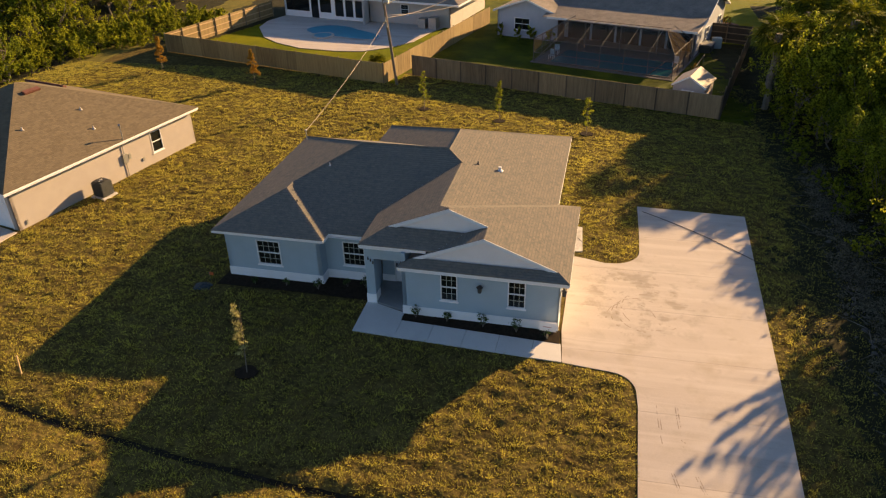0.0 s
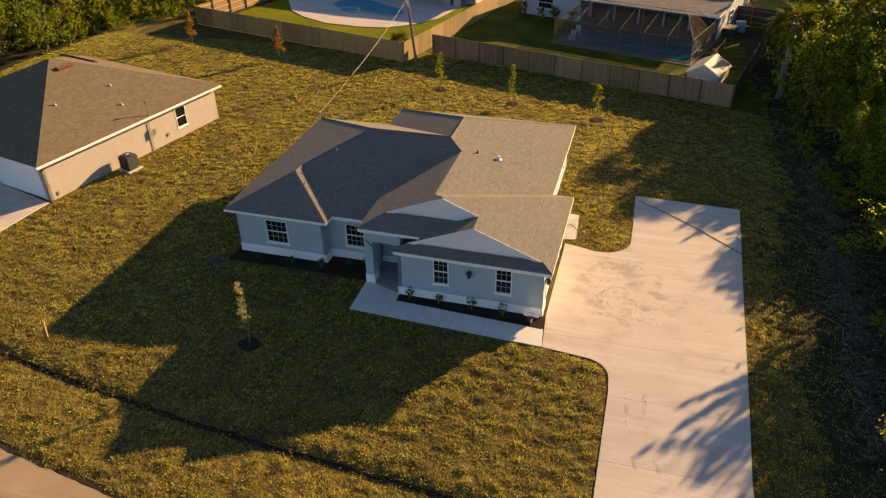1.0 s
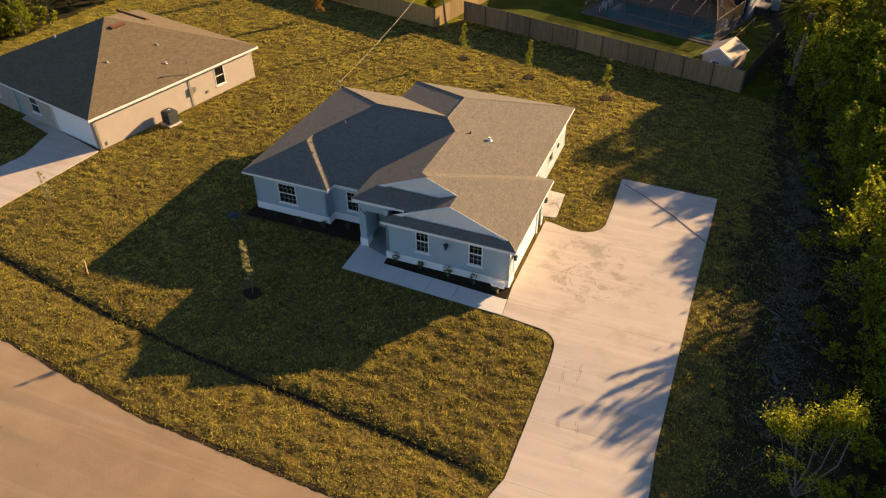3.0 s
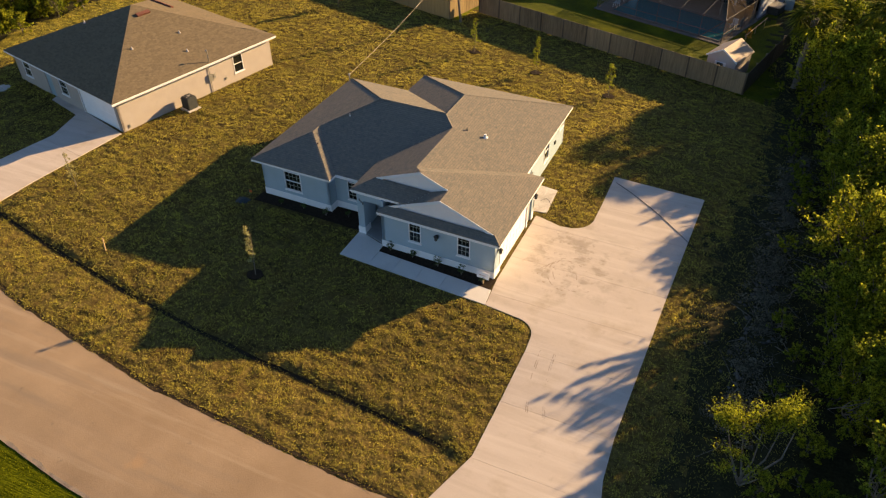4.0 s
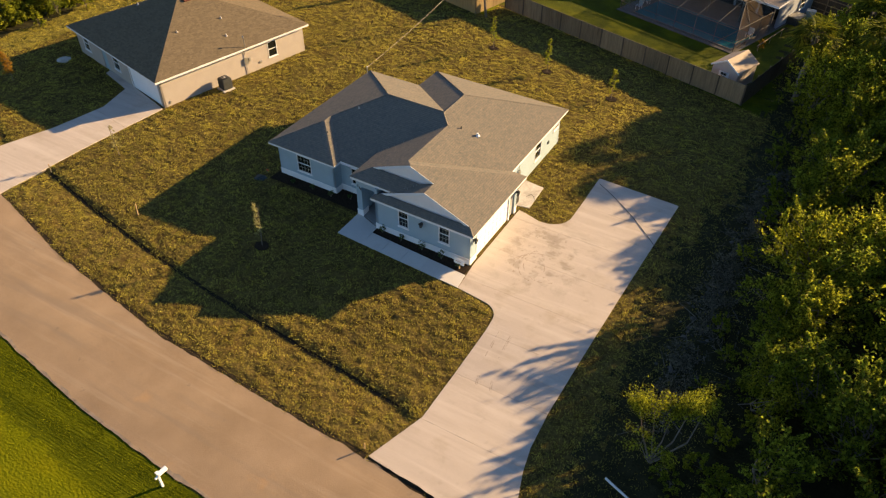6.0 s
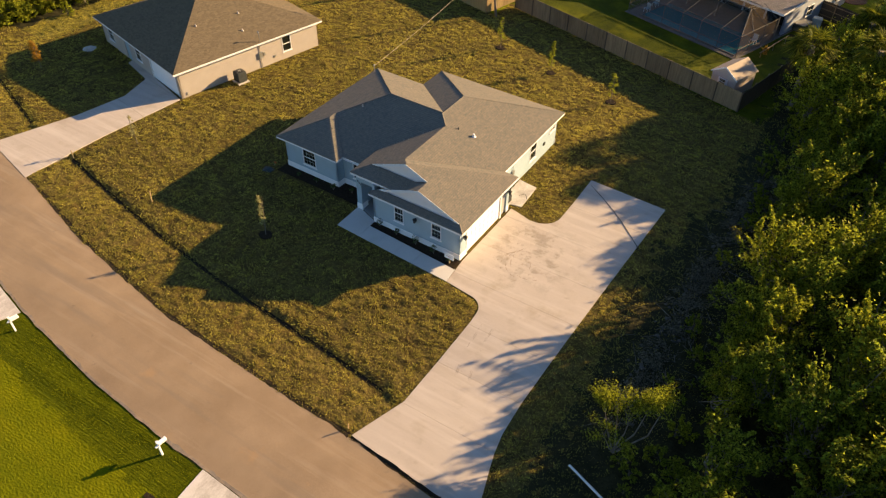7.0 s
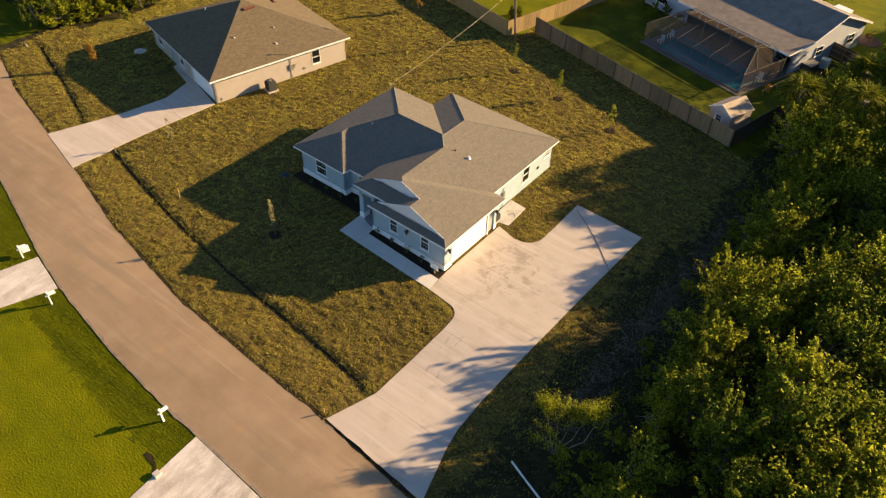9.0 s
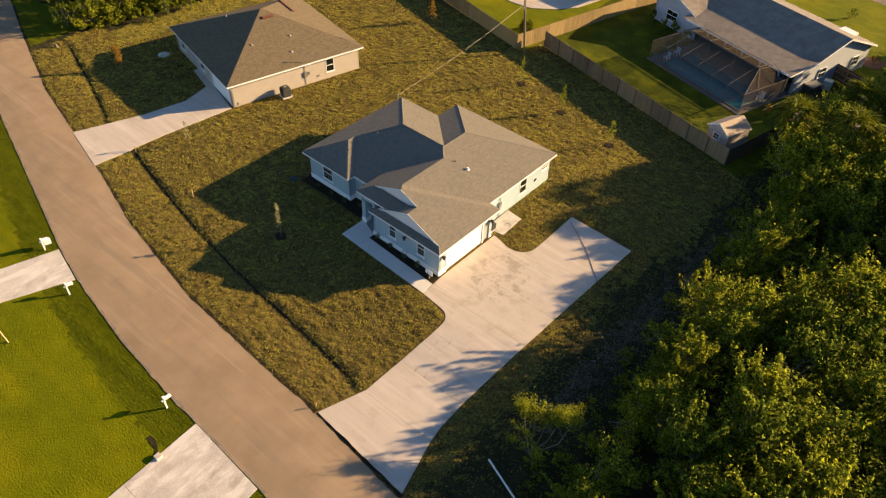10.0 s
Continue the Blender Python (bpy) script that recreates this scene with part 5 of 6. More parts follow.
# fences
def fence(points, label, high=1.85, face=WOODF, pitch=2.4, inner=True, horizontal=False):
    """Board panels between posts along a plan line; the boards stand on the right of its direction."""
    root = thing("fence", label, "fence")
    shared = {}
    for (ax, ay), (bx, by) in zip(points, points[1:]):
        L = math.hypot(bx - ax, by - ay)
        n = max(1, round(L / pitch))
        w = L / n
        ang = math.atan2(by - ay, bx - ax)
        for i in range(n + 1):
            x, y = ax + (bx - ax) * i / n, ay + (by - ay) * i / n
            if i < n or (bx, by) == points[-1]:
                key = "post"
                if key not in shared:
                    bm = bmesh.new()
                    box(bm, -0.05, 0.05, -0.09 if horizontal else 0.012, 0.112, -0.4, high - 0.01 if horizontal else high + 0.06, None, 0.008)
                    me = bpy.data.meshes.new("post")
                    bm.to_mesh(me), bm.free()
                    shared[key] = me
                p = hang("post", shared[key], WOODDARK if horizontal else WOODF, root)
                p.matrix_basis = Matrix.Translation((x, y, lie(x, y))) @ Matrix.Rotation(ang, 4, "Z")
            if i == n:
                break
            key = round(w, 2)
            if key not in shared:
                rng = np.random.default_rng(int(w * 100))
                bm = bmesh.new()
                prof = []
                if horizontal:
                    for k in range(12):
                        x0, x1 = 0.04 + (w - 0.08) * k / 12, 0.04 + (w - 0.08) * (k + 1) / 12
                        prof += [(x0 + 0.006, -0.03 if k % 4 == 0 else -0.012), (x1 - 0.012, -0.03 if k % 4 == 0 else -0.012), (x1 - 0.006, -0.002)]
                else:
                    m = int(w / 0.14)
                    for k in range(m):
                        x0, x1, d = w * k / m, w * (k + 1) / m, 0.008 * rng.random()
                        prof += [(x0 + 0.006, -0.012 - d), (x1 - 0.010, -0.012 - d), (x1 - 0.004, -0.001)]
                tops = np.repeat(high - (0.01 if horizontal else 0.035) * rng.random(len(prof) // 3), 3)
                fr = [bm.verts.new((x, y, 0.03)) for x, y in prof]
                ft = [bm.verts.new((x, y, z)) for (x, y), z in zip(prof, tops)]
                bt = [bm.verts.new((x, 0.008, z)) for (x, y), z in zip(prof, tops)]
                bb = [bm.verts.new((x, 0.008, 0.03)) for x, y in prof]
                for k in range(len(prof) - 1):
                    bm.faces.new((fr[k], fr[k + 1], ft[k + 1], ft[k])), bm.faces.new((ft[k], ft[k + 1], bt[k + 1], bt[k])), bm.faces.new((bt[k], bt[k + 1], bb[k + 1], bb[k]))
                me = bpy.data.meshes.new("panel")
                bm.to_mesh(me), bm.free()
                shared[key] = me
                bm = bmesh.new()
                for z in (0.35, 0.95, 1.55):
                    box(bm, 0.0, w, 0.010, 0.05, z, z + 0.09)
                me = bpy.data.meshes.new("rails")
                bm.to_mesh(me), bm.free()
                shared[-key] = me
            p = hang("panel", shared[key], face, root)
            p.matrix_basis = Matrix.Translation((x, y, lie(x, y))) @ Matrix.Rotation(ang, 4, "Z")
            q = hang("rails", shared[-key], WOODNEW if inner else WOODF, root)
            q.matrix_basis = Matrix.Translation((x, y, lie(x, y))) @ Matrix.Rotation(ang, 4, "Z")
    return root


fence([(-38.0, 58.0), (-42.6, 41.45), (-17.3, 34.0), (-11.4, 57.6)], "tall golden-brown wooden board fence round the pool yard", face=WOODGOLD)
fence([(-15.4, 36.9), (10.22, 29.05)], "weathered wooden panel fence of the back yard", horizontal=True)
# the dark boards here stand for the shade of the trees beside them
fence([(10.22, 29.05), (15.7, 51.2), (11.3, 53.0)], "weathered side fence of the back yard, tree shade in its dark colour", inner=False, face=WOODDARK)


# other houses
def hip_neighbour():
    m = Matrix.Translation((-30.45, 4.1, -0.25)) @ Matrix.Rotation(radians(-13.8), 4, "Z")
    home = thing("house", "beige stucco house with brown shingle hip roof", "house", m)
    W, D, E, S = 15.3, 15.4, 2.55, 0.41
    shingled("roof", [([plane_x(0, E, -S), plane_x(-W, E, S), plane_y(0, E, S), plane_y(D, E, -S)], [])], SHINGLE_N, home, "brown shingle hip roof")
    for a, b in (((-W, 0), (0, 0)), ((0, 0), (0, D)), ((0, D), (-W, D)), ((-W, D), (-W, 0))):
        board("fascia", a, b, E - 0.10, E + 0.022, TRIM, home, 0.025, -0.02)
    slab("soffit", -W + 0.02, -0.02, 0.02, D - 0.02, E - 0.16, E - 0.13, WHITE, home)
    def run(a, b, op=()):
        return wall_run(home, a, b, -0.2, E - 0.13, op, BEIGE)
    _, q = run((-W + 0.4, 0.45), (-5.9, 0.45), [(1.2, 2.3, 0.75, 2.1), (4.6, 5.5, 0.0, 2.08), (6.6, 7.7, 0.75, 2.1)])
    window(home, q, 1.2, 2.3, 0.75, 2.1, (3, 2)), window(home, q, 6.6, 7.7, 0.75, 2.1, (3, 2))
    bm = bmesh.new()
    box(bm, 4.6, 5.5, 0.06, 0.1, 0, 2.08, q)
    part("front_door", bm, TEAL, home, "dark front door")
    _, q = run((-5.9, 0.45), (-0.4, 0.45), [(0.5, 5.0, 0.0, 2.13)])
    bm = bmesh.new()
    for i in range(4):
        box(bm, 0.5, 5.0, 0.05, 0.09, 0.0 + i * 0.532, 0.52 + i * 0.532, q)
    part("garage_door", bm, WHITE, home, "white sectional garage door")
    bm = bmesh.new()
    box(bm, 0.42, 0.5, -0.02, 0.1, 0, 2.2, q), box(bm, 5.0, 5.08, -0.02, 0.1, 0, 2.2, q), box(bm, 0.5, 5.0, -0.02, 0.1, 2.13, 2.2, q)
    part("door_trim", bm, WHITE, home)
    _, q = run((-0.4, 0.45), (-0.4, D - 0.45), [(10.55, 11.5, 0.72, 2.16)])
    window(home, q, 10.55, 11.5, 0.72, 2.16, (1, 1))
    bm = bmesh.new()
    box(bm, 7.95, 8.35, -0.13, 0, 0.95, 1.55, q), box(bm, 8.42, 8.62, -0.1, 0, 1.1, 1.45, q)
    tube(bm, q @ Vector((8.15, -0.06, 1.55)), q @ Vector((8.15, -0.06, 2.5)), 0.03), tube(bm, q @ Vector((8.15, -0.06, -0.1)), q @ Vector((8.15, -0.06, 0.95)), 0.03)
    part("electric_meter", bm, STEEL, home, "grey electric meter with conduit")
    bm = bmesh.new()
    tube(bm, (-0.1, 8.6, E + 0.0), (-0.1, 8.6, E + 1.0), 0.035), tube(bm, (-0.1, 8.6, E + 0.98), (-0.02, 8.5, E + 1.1), 0.07)
    part("service_mast", bm, STEEL, home, "steel service mast through the eave")
    bm = bmesh.new()
    box(bm, 9.5, 9.7, -0.06, 0, 0.55, 0.75, q), box(bm, 0.5, 0.62, -0.05, 0, 0.2, 0.45, q)
    part("hose_bib", bm, STEEL, home)
    run((-0.4, D - 0.45), (-W + 0.4, D - 0.45)), run((-W + 0.4, D - 0.45), (-W + 0.4, 0.45))
    for x, y in ((-3.75, 4.64), (-1.77, 8.0), (-3.6, 8.83), (-10.2, 4.8)):
        z = E + S * min(-x, x + W, y, D - y) + 0.05
        bm = bmesh.new()
        tube(bm, (x, y, z - 0.1), (x, y, z + 0.17), 0.055, 0.05, 10), tube(bm, (x, y, z - 0.02), (x, y, z + 0.05), 0.13, 0.08, 10)
        part("vent_pipe", bm, CONC_OLD, home)
    for x, y, long, turn, tilt in ((-6.45, 7.8, 0.6, 90, 1), (-10.25, 11.6, 1.95, 0, -1)):
        z = E + S * min(-x, x + W, y, D - y) + 0.10
        bm = bmesh.new()
        mm = Matrix.Translation((x, y, z)) @ Matrix.Rotation(radians(turn), 4, "Z") @ Matrix.Rotation(math.atan(S) * tilt, 4, "X")
        box(bm, -long, long, -0.17, 0.17, -0.08, 0.10, mm, 0.03)
        part("roof_vent", bm, RUST, home, "red-brown off-ridge roof vent")
    return m


NB = hip_neighbour()


def condenser(x, y, z, turn, label, size=1.0):
    ob = thing("air_conditioner", label, "air conditioner", pose(x, y, z, 0, 0, turn) @ Matrix.Diagonal((size, size, size, 1)))
    slab("pad", -0.55, 0.55, -0.55, 0.55, -0.15, 0.06, CONC_OLD, ob)
    bm = bmesh.new()
    box(bm, -0.42, 0.42, -0.42, 0.42, 0.06, 1.02, None, 0.05)
    body = part("cabinet", bm, GREYMETAL, ob)
    for k in range(10):
        slab("louvre", -0.435, 0.435, -0.435, 0.435, 0.16 + k * 0.08, 0.185 + k * 0.08, GREYMETAL, body)
    bm = bmesh.new()
    bmesh.ops.create_cone(bm, cap_ends=True, segments=20, radius1=0.34, radius2=0.34, depth=0.04, matrix=Matrix.Translation((0, 0, 1.035)))
    part("fan_grille", bm, BLACK, ob)
    bm = bmesh.new()
    for k in range(6):
        tube(bm, (0, 0, 1.07), (0.34 * math.cos(k * 1.047), 0.34 * math.sin(k * 1.047), 1.06), 0.012, 0.012, 5)
    bmesh.ops.create_cone(bm, cap_ends=True, segments=12, radius1=0.11, radius2=0.09, depth=0.05, matrix=Matrix.Translation((0, 0, 1.07)))
    part("fan_guard", bm, STEEL, ob)
    return ob


p = NB @ Vector((0.5, 5.75, 0))
condenser(p.x, p.y, -0.2, -13.8, "dark grey air conditioner on a concrete pad by the beige wall")
condenser(-0.32, 7.2, 0.03, -1.2, "small grey air conditioner on a pad behind the garage corner", 0.6)


def back_house():
    """House with a screened pool in the yard behind."""
    m = Matrix.Translation((-3.0, 48.6, -0.25)) @ Matrix.Rotation(radians(-18.6), 4, "Z")
    home = thing("house", "pale grey-blue house with low porch roof and faded shingles", "house", m)
    porch = (0.0, 0.10, 2.75, 2.75)
    front, rear = plane_y(4.2, 3.17, 0.36), plane_y(14.4, 2.75, -0.36)
    wings = [([porch], [(0, 1, 4.2), (0, -1, 0.0), (1, 0, 13.4), (-1, 0, 2.0)]),
             ([front, rear], [(1, 0, 13.4), (-1, 0, 4.0)]),
             ([plane_x(-8.1, 2.65, 0.36), plane_x(-0.5, 2.65, -0.36)], [(0, -1, -1.1), (0, 1, 14.0)])]
    shingled("roof", wings, SHINGLE_OLD, home, "faded grey-brown shingle roof")
    for a, b, z in (((-1.5, 0), (13.4, 0), 2.75), ((-8.1, 14), (-8.1, 1.1), 2.65), ((13.4, 14.4), (-4, 14.4), 2.75)):
        board("fascia", a, b, z - 0.15, z + 0.06, TRIM, home, 0.03, -0.02)
    for a, b, za, zb in (((-8.1, 1.1), (-4.3, 1.1), 2.65, 4.02), ((-4.3, 1.1), (-0.5, 1.1), 4.02, 2.65), ((13.4, 0), (13.4, 4.2), 2.75, 3.17), ((13.4, 4.2), (13.4, 8.72), 3.17, 4.80), ((13.4, 8.72), (13.4, 14.4), 4.80, 2.75)):
        board("rake_board", a, b, (za - 0.13, zb - 0.13), (za + 0.06, zb + 0.06), TRIM, home, 0.03)
    def poly_wall(pts, y=None, x=None):
        bm = bmesh.new()
        for off in (0.0, 0.15):
            bm.faces.new([bm.verts.new((a, y + off, b) if y is not None else (x - off, a, b)) for a, b in pts])
        part("wall", bm, GREYBLUE, home)
    poly_wall([(-7.7, -0.1), (-0.9, -0.1), (-0.9, 2.75), (-4.3, 3.95), (-7.7, 2.75)], y=1.5)
    poly_wall([(1.5, -0.1), (14.0, -0.1), (14.0, 2.7), (8.72, 4.7), (4.2, 3.1), (1.5, 2.8)], x=13.0)
    wall_run(home, (-0.9, 3.6), (13.0, 3.6), -0.1, 3.0, [(0.4 + 2.6 * k, 2.8 + 2.6 * k, 0.0, 2.4) for k in range(5)], GREYBLUE)
    wall_run(home, (13.0, 14.0), (-7.7, 14.0), -0.1, 2.7, [], GREYBLUE), wall_run(home, (-7.7, 14.0), (-7.7, 1.5), -0.1, 2.7, [], GREYBLUE)
    for k in range(5):
        slab("sliding_door", -0.5 + 2.6 * k, 1.9 + 2.6 * k, 3.66, 3.70, 0, 2.4, GLASS, home)
    f = Matrix.Translation((-7.7, 1.42, 0))
    window(home, f, 2.0, 3.75, 0.85, 2.05, (2, 1))
    g = Matrix.Translation((13.08, 1.5, 0)) @ Matrix.Rotation(radians(90), 4, "Z")
    window(home, g, 4.0, 5.2, 0.9, 2.0, (2, 1)), window(home, g, 9.6, 10.8, 0.9, 2.0, (2, 1))
    slab("floor_slab", -7.6, 12.9, 1.6, 13.9, -0.2, 0.04, DECK_SHADED, home)
    slab("skylight", 9.6, 11.4, 12.2, 13.3, 3.35, 3.62, TRIM, home)
    for x in (2.6, 6.2, 9.8, 13.0):
        slab("porch_post", x - 0.05, x + 0.05, 0.15, 0.25, 0, 2.7, BRONZE, home)
    # screen cage
    cage = thing("pool_cage", "dark-framed screen enclosure over a pool", "pool enclosure", m)
    F = [Vector((-0.1, -6.3, 0)), Vector((13.0, -6.1, 0))]
    ez, tz, hz = 2.2, 3.2, 2.92
    xs = [-0.1, 2.0, 4.2, 6.4, 8.6, 10.8, 13.0]
    def beam(a, b, r=0.03):
        bm = bmesh.new()
        tube(bm, a, b, r, r, 4)
        part("beam", bm, BRONZE, cage)
    def top_x(x):
        return min(max(x, 1.6), 11.2)
    for x in xs:
        beam((x, -6.2, 0), (x, -6.2, ez)), beam((x, -6.2, ez), (top_x(x), -2.4, tz)), beam((top_x(x), -2.4, tz), (top_x(x), -0.3, hz))
    for y in (-4.2, -2.1, -0.1):
        for x, tx in ((-0.1, 1.6), (13.0, 11.2)):
            beam((x, y, 0), (x, y, ez))
            beam((x, y, ez), (tx, max(y, -2.4), tz))
    for z in (0.9, ez):
        beam((-0.1, -6.2, z), (13, -6.2, z)), beam((-0.1, -6.2, z), (-0.1, 0, z)), beam((13, -6.2, z), (13, 0, z))
    beam((1.6, -2.4, tz), (11.2, -2.4, tz), 0.06), beam((1.6, -0.2, hz), (11.2, -0.2, hz))
    beam((-0.1, -6.2, 0), (2.0, -6.2, ez), 0.03), beam((10.8, -6.2, 0.1), (13.0, -6.2, ez), 0.03)
    def pane(pts):
        raw("screen_panel", pts, [tuple(range(len(pts)))], SCREEN, cage)
    for a, b in zip(xs, xs[1:]):
        pane([(a, -6.2, 0), (b, -6.2, 0), (b, -6.2, ez), (a, -6.2, ez)])
        pane([(a, -6.2, ez), (b, -6.2, ez), (top_x(b), -2.4, tz), (top_x(a), -2.4, tz)])
        if top_x(b) > top_x(a):
            pane([(top_x(a), -2.4, tz), (top_x(b), -2.4, tz), (top_x(b), -0.2, hz), (top_x(a), -0.2, hz)])
    for x, tx in ((-0.1, 1.6), (13.0, 11.2)):
        pane([(x, -6.2, 0), (x, 0, 0), (x, 0, ez), (x, -6.2, ez)])
        pane([(x, -6.2, ez), (x, 0, ez), (tx, -0.2, hz), (tx, -2.4, tz)])
    deck = thing("pool_deck", "concrete pool deck under the screen cage", "pool deck", m, kind="structure")
    slab("deck_slab", -0.3, 13.2, -6.5, 3.6, -0.2, 0.06, DECK_SHADED, deck)
    pool = thing("swimming_pool", "shaded blue-green rectangular swimming pool", "pool", m)
    slab("water", 1.4, 12.55, -5.75, -1.2, 0.02, 0.09, WATER_SHADED, pool)
    bm = bmesh.new()
    for x0, x1, y0, y1 in ((1.2, 12.75, -5.95, -5.75), (1.2, 12.75, -1.2, -1.0), (1.2, 1.4, -5.75, -1.2), (12.55, 12.75, -5.75, -1.2)):
        box(bm, x0, x1, y0, y1, 0.05, 0.12)
    part("coping", bm, DECK_SHADED, pool)
    for x, y in ((1.2, -4.8), (0.9, -3.0), (12.3, -2.2)):
        ch = thing("patio_chair", "small patio chair on the pool deck", "chair", m @ Matrix.Translation((x, y, 0.06)), group="patio chairs")
        slab("seat", -0.25, 0.25, -0.25, 0.25, 0.38, 0.43, TEAL, ch), slab("backrest", -0.25, 0.25, 0.22, 0.27, 0.43, 0.9, TEAL, ch)
        for a in (-0.22, 0.22):
            for b in (-0.22, 0.22):
                slab("leg", a - 0.02, a + 0.02, b - 0.02, b + 0.02, 0, 0.38, TRIM, ch)
    rng = np.random.default_rng(9)
    for k in range(9):
        q = m @ Vector((-7.4 + 0.85 * k + 0.2 * rng.normal(), 0.4 + 0.4 * rng.normal(), 0))
        if k % 2:
            bush = tree_model(300 + k, 1.3, 0.7, "leafy garden bush below the window", LEAF if k % 4 else LEAF_B, 14, 50, 0.09, 0.03, 0.1, "bush", "bush")
            bush.matrix_world = pose(q.x, q.y, lie(q.x, q.y))


back_house()


def pool_house():
    m = Matrix.Translation((-36.6, 58.6, -0.25)) @ Matrix.Rotation(radians(-12), 4, "Z")
    home = thing("house", "pale beige house with a dark glazed lanai", "house", m)
    wings = [([plane_y(-0.5, 2.75, 0.4), plane_y(12, 2.75, -0.4), plane_x(-0.6, 2.75, 0.4), plane_x(23, 2.75, -0.4)], [])]
    shingled("roof", wings, SHINGLE_OLD, home)
    for a, b in (((-0.6, -0.5), (23, -0.5)), ((23, -0.5), (23, 12)), ((-0.6, 12), (-0.6, -0.5))):
        board("fascia", a, b, 2.58, 2.80, TRIM, home, 0.03, -0.02)
    PALE = mat("pale_stucco", (0.46, 0.42, 0.39), (0.54, 0.50, 0.47), 1.5, 0.9, 50, 0.2)
    op = [(0.2, 3.6, 0.7, 2.35), (3.8, 4.8, 0.05, 2.35), (4.95, 6.6, 0.7, 2.35), (7.1, 8.2, 0.45, 2.35), (8.5, 9.5, 0.45, 2.35), (9.8, 10.8, 0.45, 2.35)]
    _, q = wall_run(home, (0, 0), (11.4, 0), -0.2, 2.6, op, WHITE)
    for s0, s1, lo, hi in op:
        bm = bmesh.new()
        box(bm, s0, s1, 0.06, 0.08, lo, hi, q)
        pn = part("window", bm, GLASS, home, "large dark lanai window")
        bm = bmesh.new()
        for x in (s0, s1 - 0.05):
            box(bm, x, x + 0.05, -0.01, 0.1, lo, hi, q)
        box(bm, s0, s1, -0.01, 0.1, hi - 0.05, hi, q), box(bm, s0, s1, -0.01, 0.1, lo, lo + 0.05, q)
        part("window_frame", bm, BLACK if lo < 0.6 else TRIM, pn)
    wall_run(home, (11.4, 0), (11.4, -1.2), -0.2, 2.6, [], PALE)
    _, q = wall_run(home, (11.4, 0.6), (21.5, 0.6), -0.2, 2.6, [(4.0, 5.0, 1.1, 2.2)], PALE)
    window(home, q, 4.0, 5.0, 1.1, 2.2, (2, 2))
    wall_run(home, (21.5, 0.6), (21.5, 11.5), -0.2, 2.6, [], PALE), wall_run(home, (0, 11.5), (0, 0), -0.2, 2.6, [], PALE), wall_run(home, (21.5, 11.5), (0, 11.5), -0.2, 2.6, [], PALE)
    slab("floor_slab", 0.2, 21.3, 0.8, 11.3, -0.2, 0.03, CONC_OLD, home)
    for k in range(2):
        slab("utility_cabinet", 18.2 + 1.3 * k, 19.1 + 1.3 * k, -0.9, 0.1, 0, 1.1 + 0.2 * k, STEEL, home)
    # deck and freeform pool
    DECK = [(-37.3, 52.4), (-34.9, 48.2), (-32.6, 46.2), (-29.3, 44.4), (-25.3, 43.8), (-22.4, 44.0), (-20.0, 45.8), (-18.2, 48.2), (-17.3, 52.0), (-16.0, 55.3), (-26.2, 56.6), (-36.4, 58.9), (-37.6, 55.5)]
    flat_bed("pool_deck", DECK, "pale concrete pool deck with curved edges", CONC, 0.06, "pool deck")
    cx, cy = -27.0, 51.4
    ring = []
    for i in range(48):
        a = i / 48 * 6.2832
        r = 1 + 0.16 * math.cos(2 * a) + 0.13 * math.cos(3 * a + 0.5) - 0.10 * math.sin(a) ** 3
        ex, ey = r * 4.1 * math.cos(a), r * 2.35 * math.sin(a)
        c, q = math.cos(radians(-24)), math.sin(radians(-24))
        ring.append((cx + c * ex - q * ey, cy + q * ex + c * ey))
    pool = thing("swimming_pool", "turquoise freeform swimming pool with a small spa", "pool")
    bm = bmesh.new()
    prism(bm, ring, -0.4, -0.155)
    part("water", bm, WATER, pool)
    out = [(cx + (x - cx) * 1.06, cy + (y - cy) * 1.10) for x, y in ring]
    v = [(x, y, -0.14) for x, y in ring] + [(x, y, -0.13) for x, y in out]
    raw("coping", v, [(i, (i + 1) % 48, 48 + (i + 1) % 48, 48 + i) for i in range(48)], CONC_OLD, pool)
    bm = bmesh.new()
    bmesh.ops.create_cone(bm, cap_ends=True, segments=24, radius1=1.25, radius2=1.25, depth=0.3, matrix=Matrix.Translation((-28.5, 49.3, -0.2)))
    part("spa_wall", bm, CONC, pool)
    bm = bmesh.new()
    bmesh.ops.create_cone(bm, cap_ends=True, segments=24, radius1=0.95, radius2=0.95, depth=0.3, matrix=Matrix.Translation((-28.5, 49.3, -0.19)))
    part("spa_water", bm, WATER, pool)
    pl = palm_model(90, 0.5, "small potted-size palm in the lawn")
    pl.matrix_world = pose(-19.2, 38.5, -0.25) @ Matrix.Diagonal((0.7, 0.7, 0.8, 1))


pool_house()


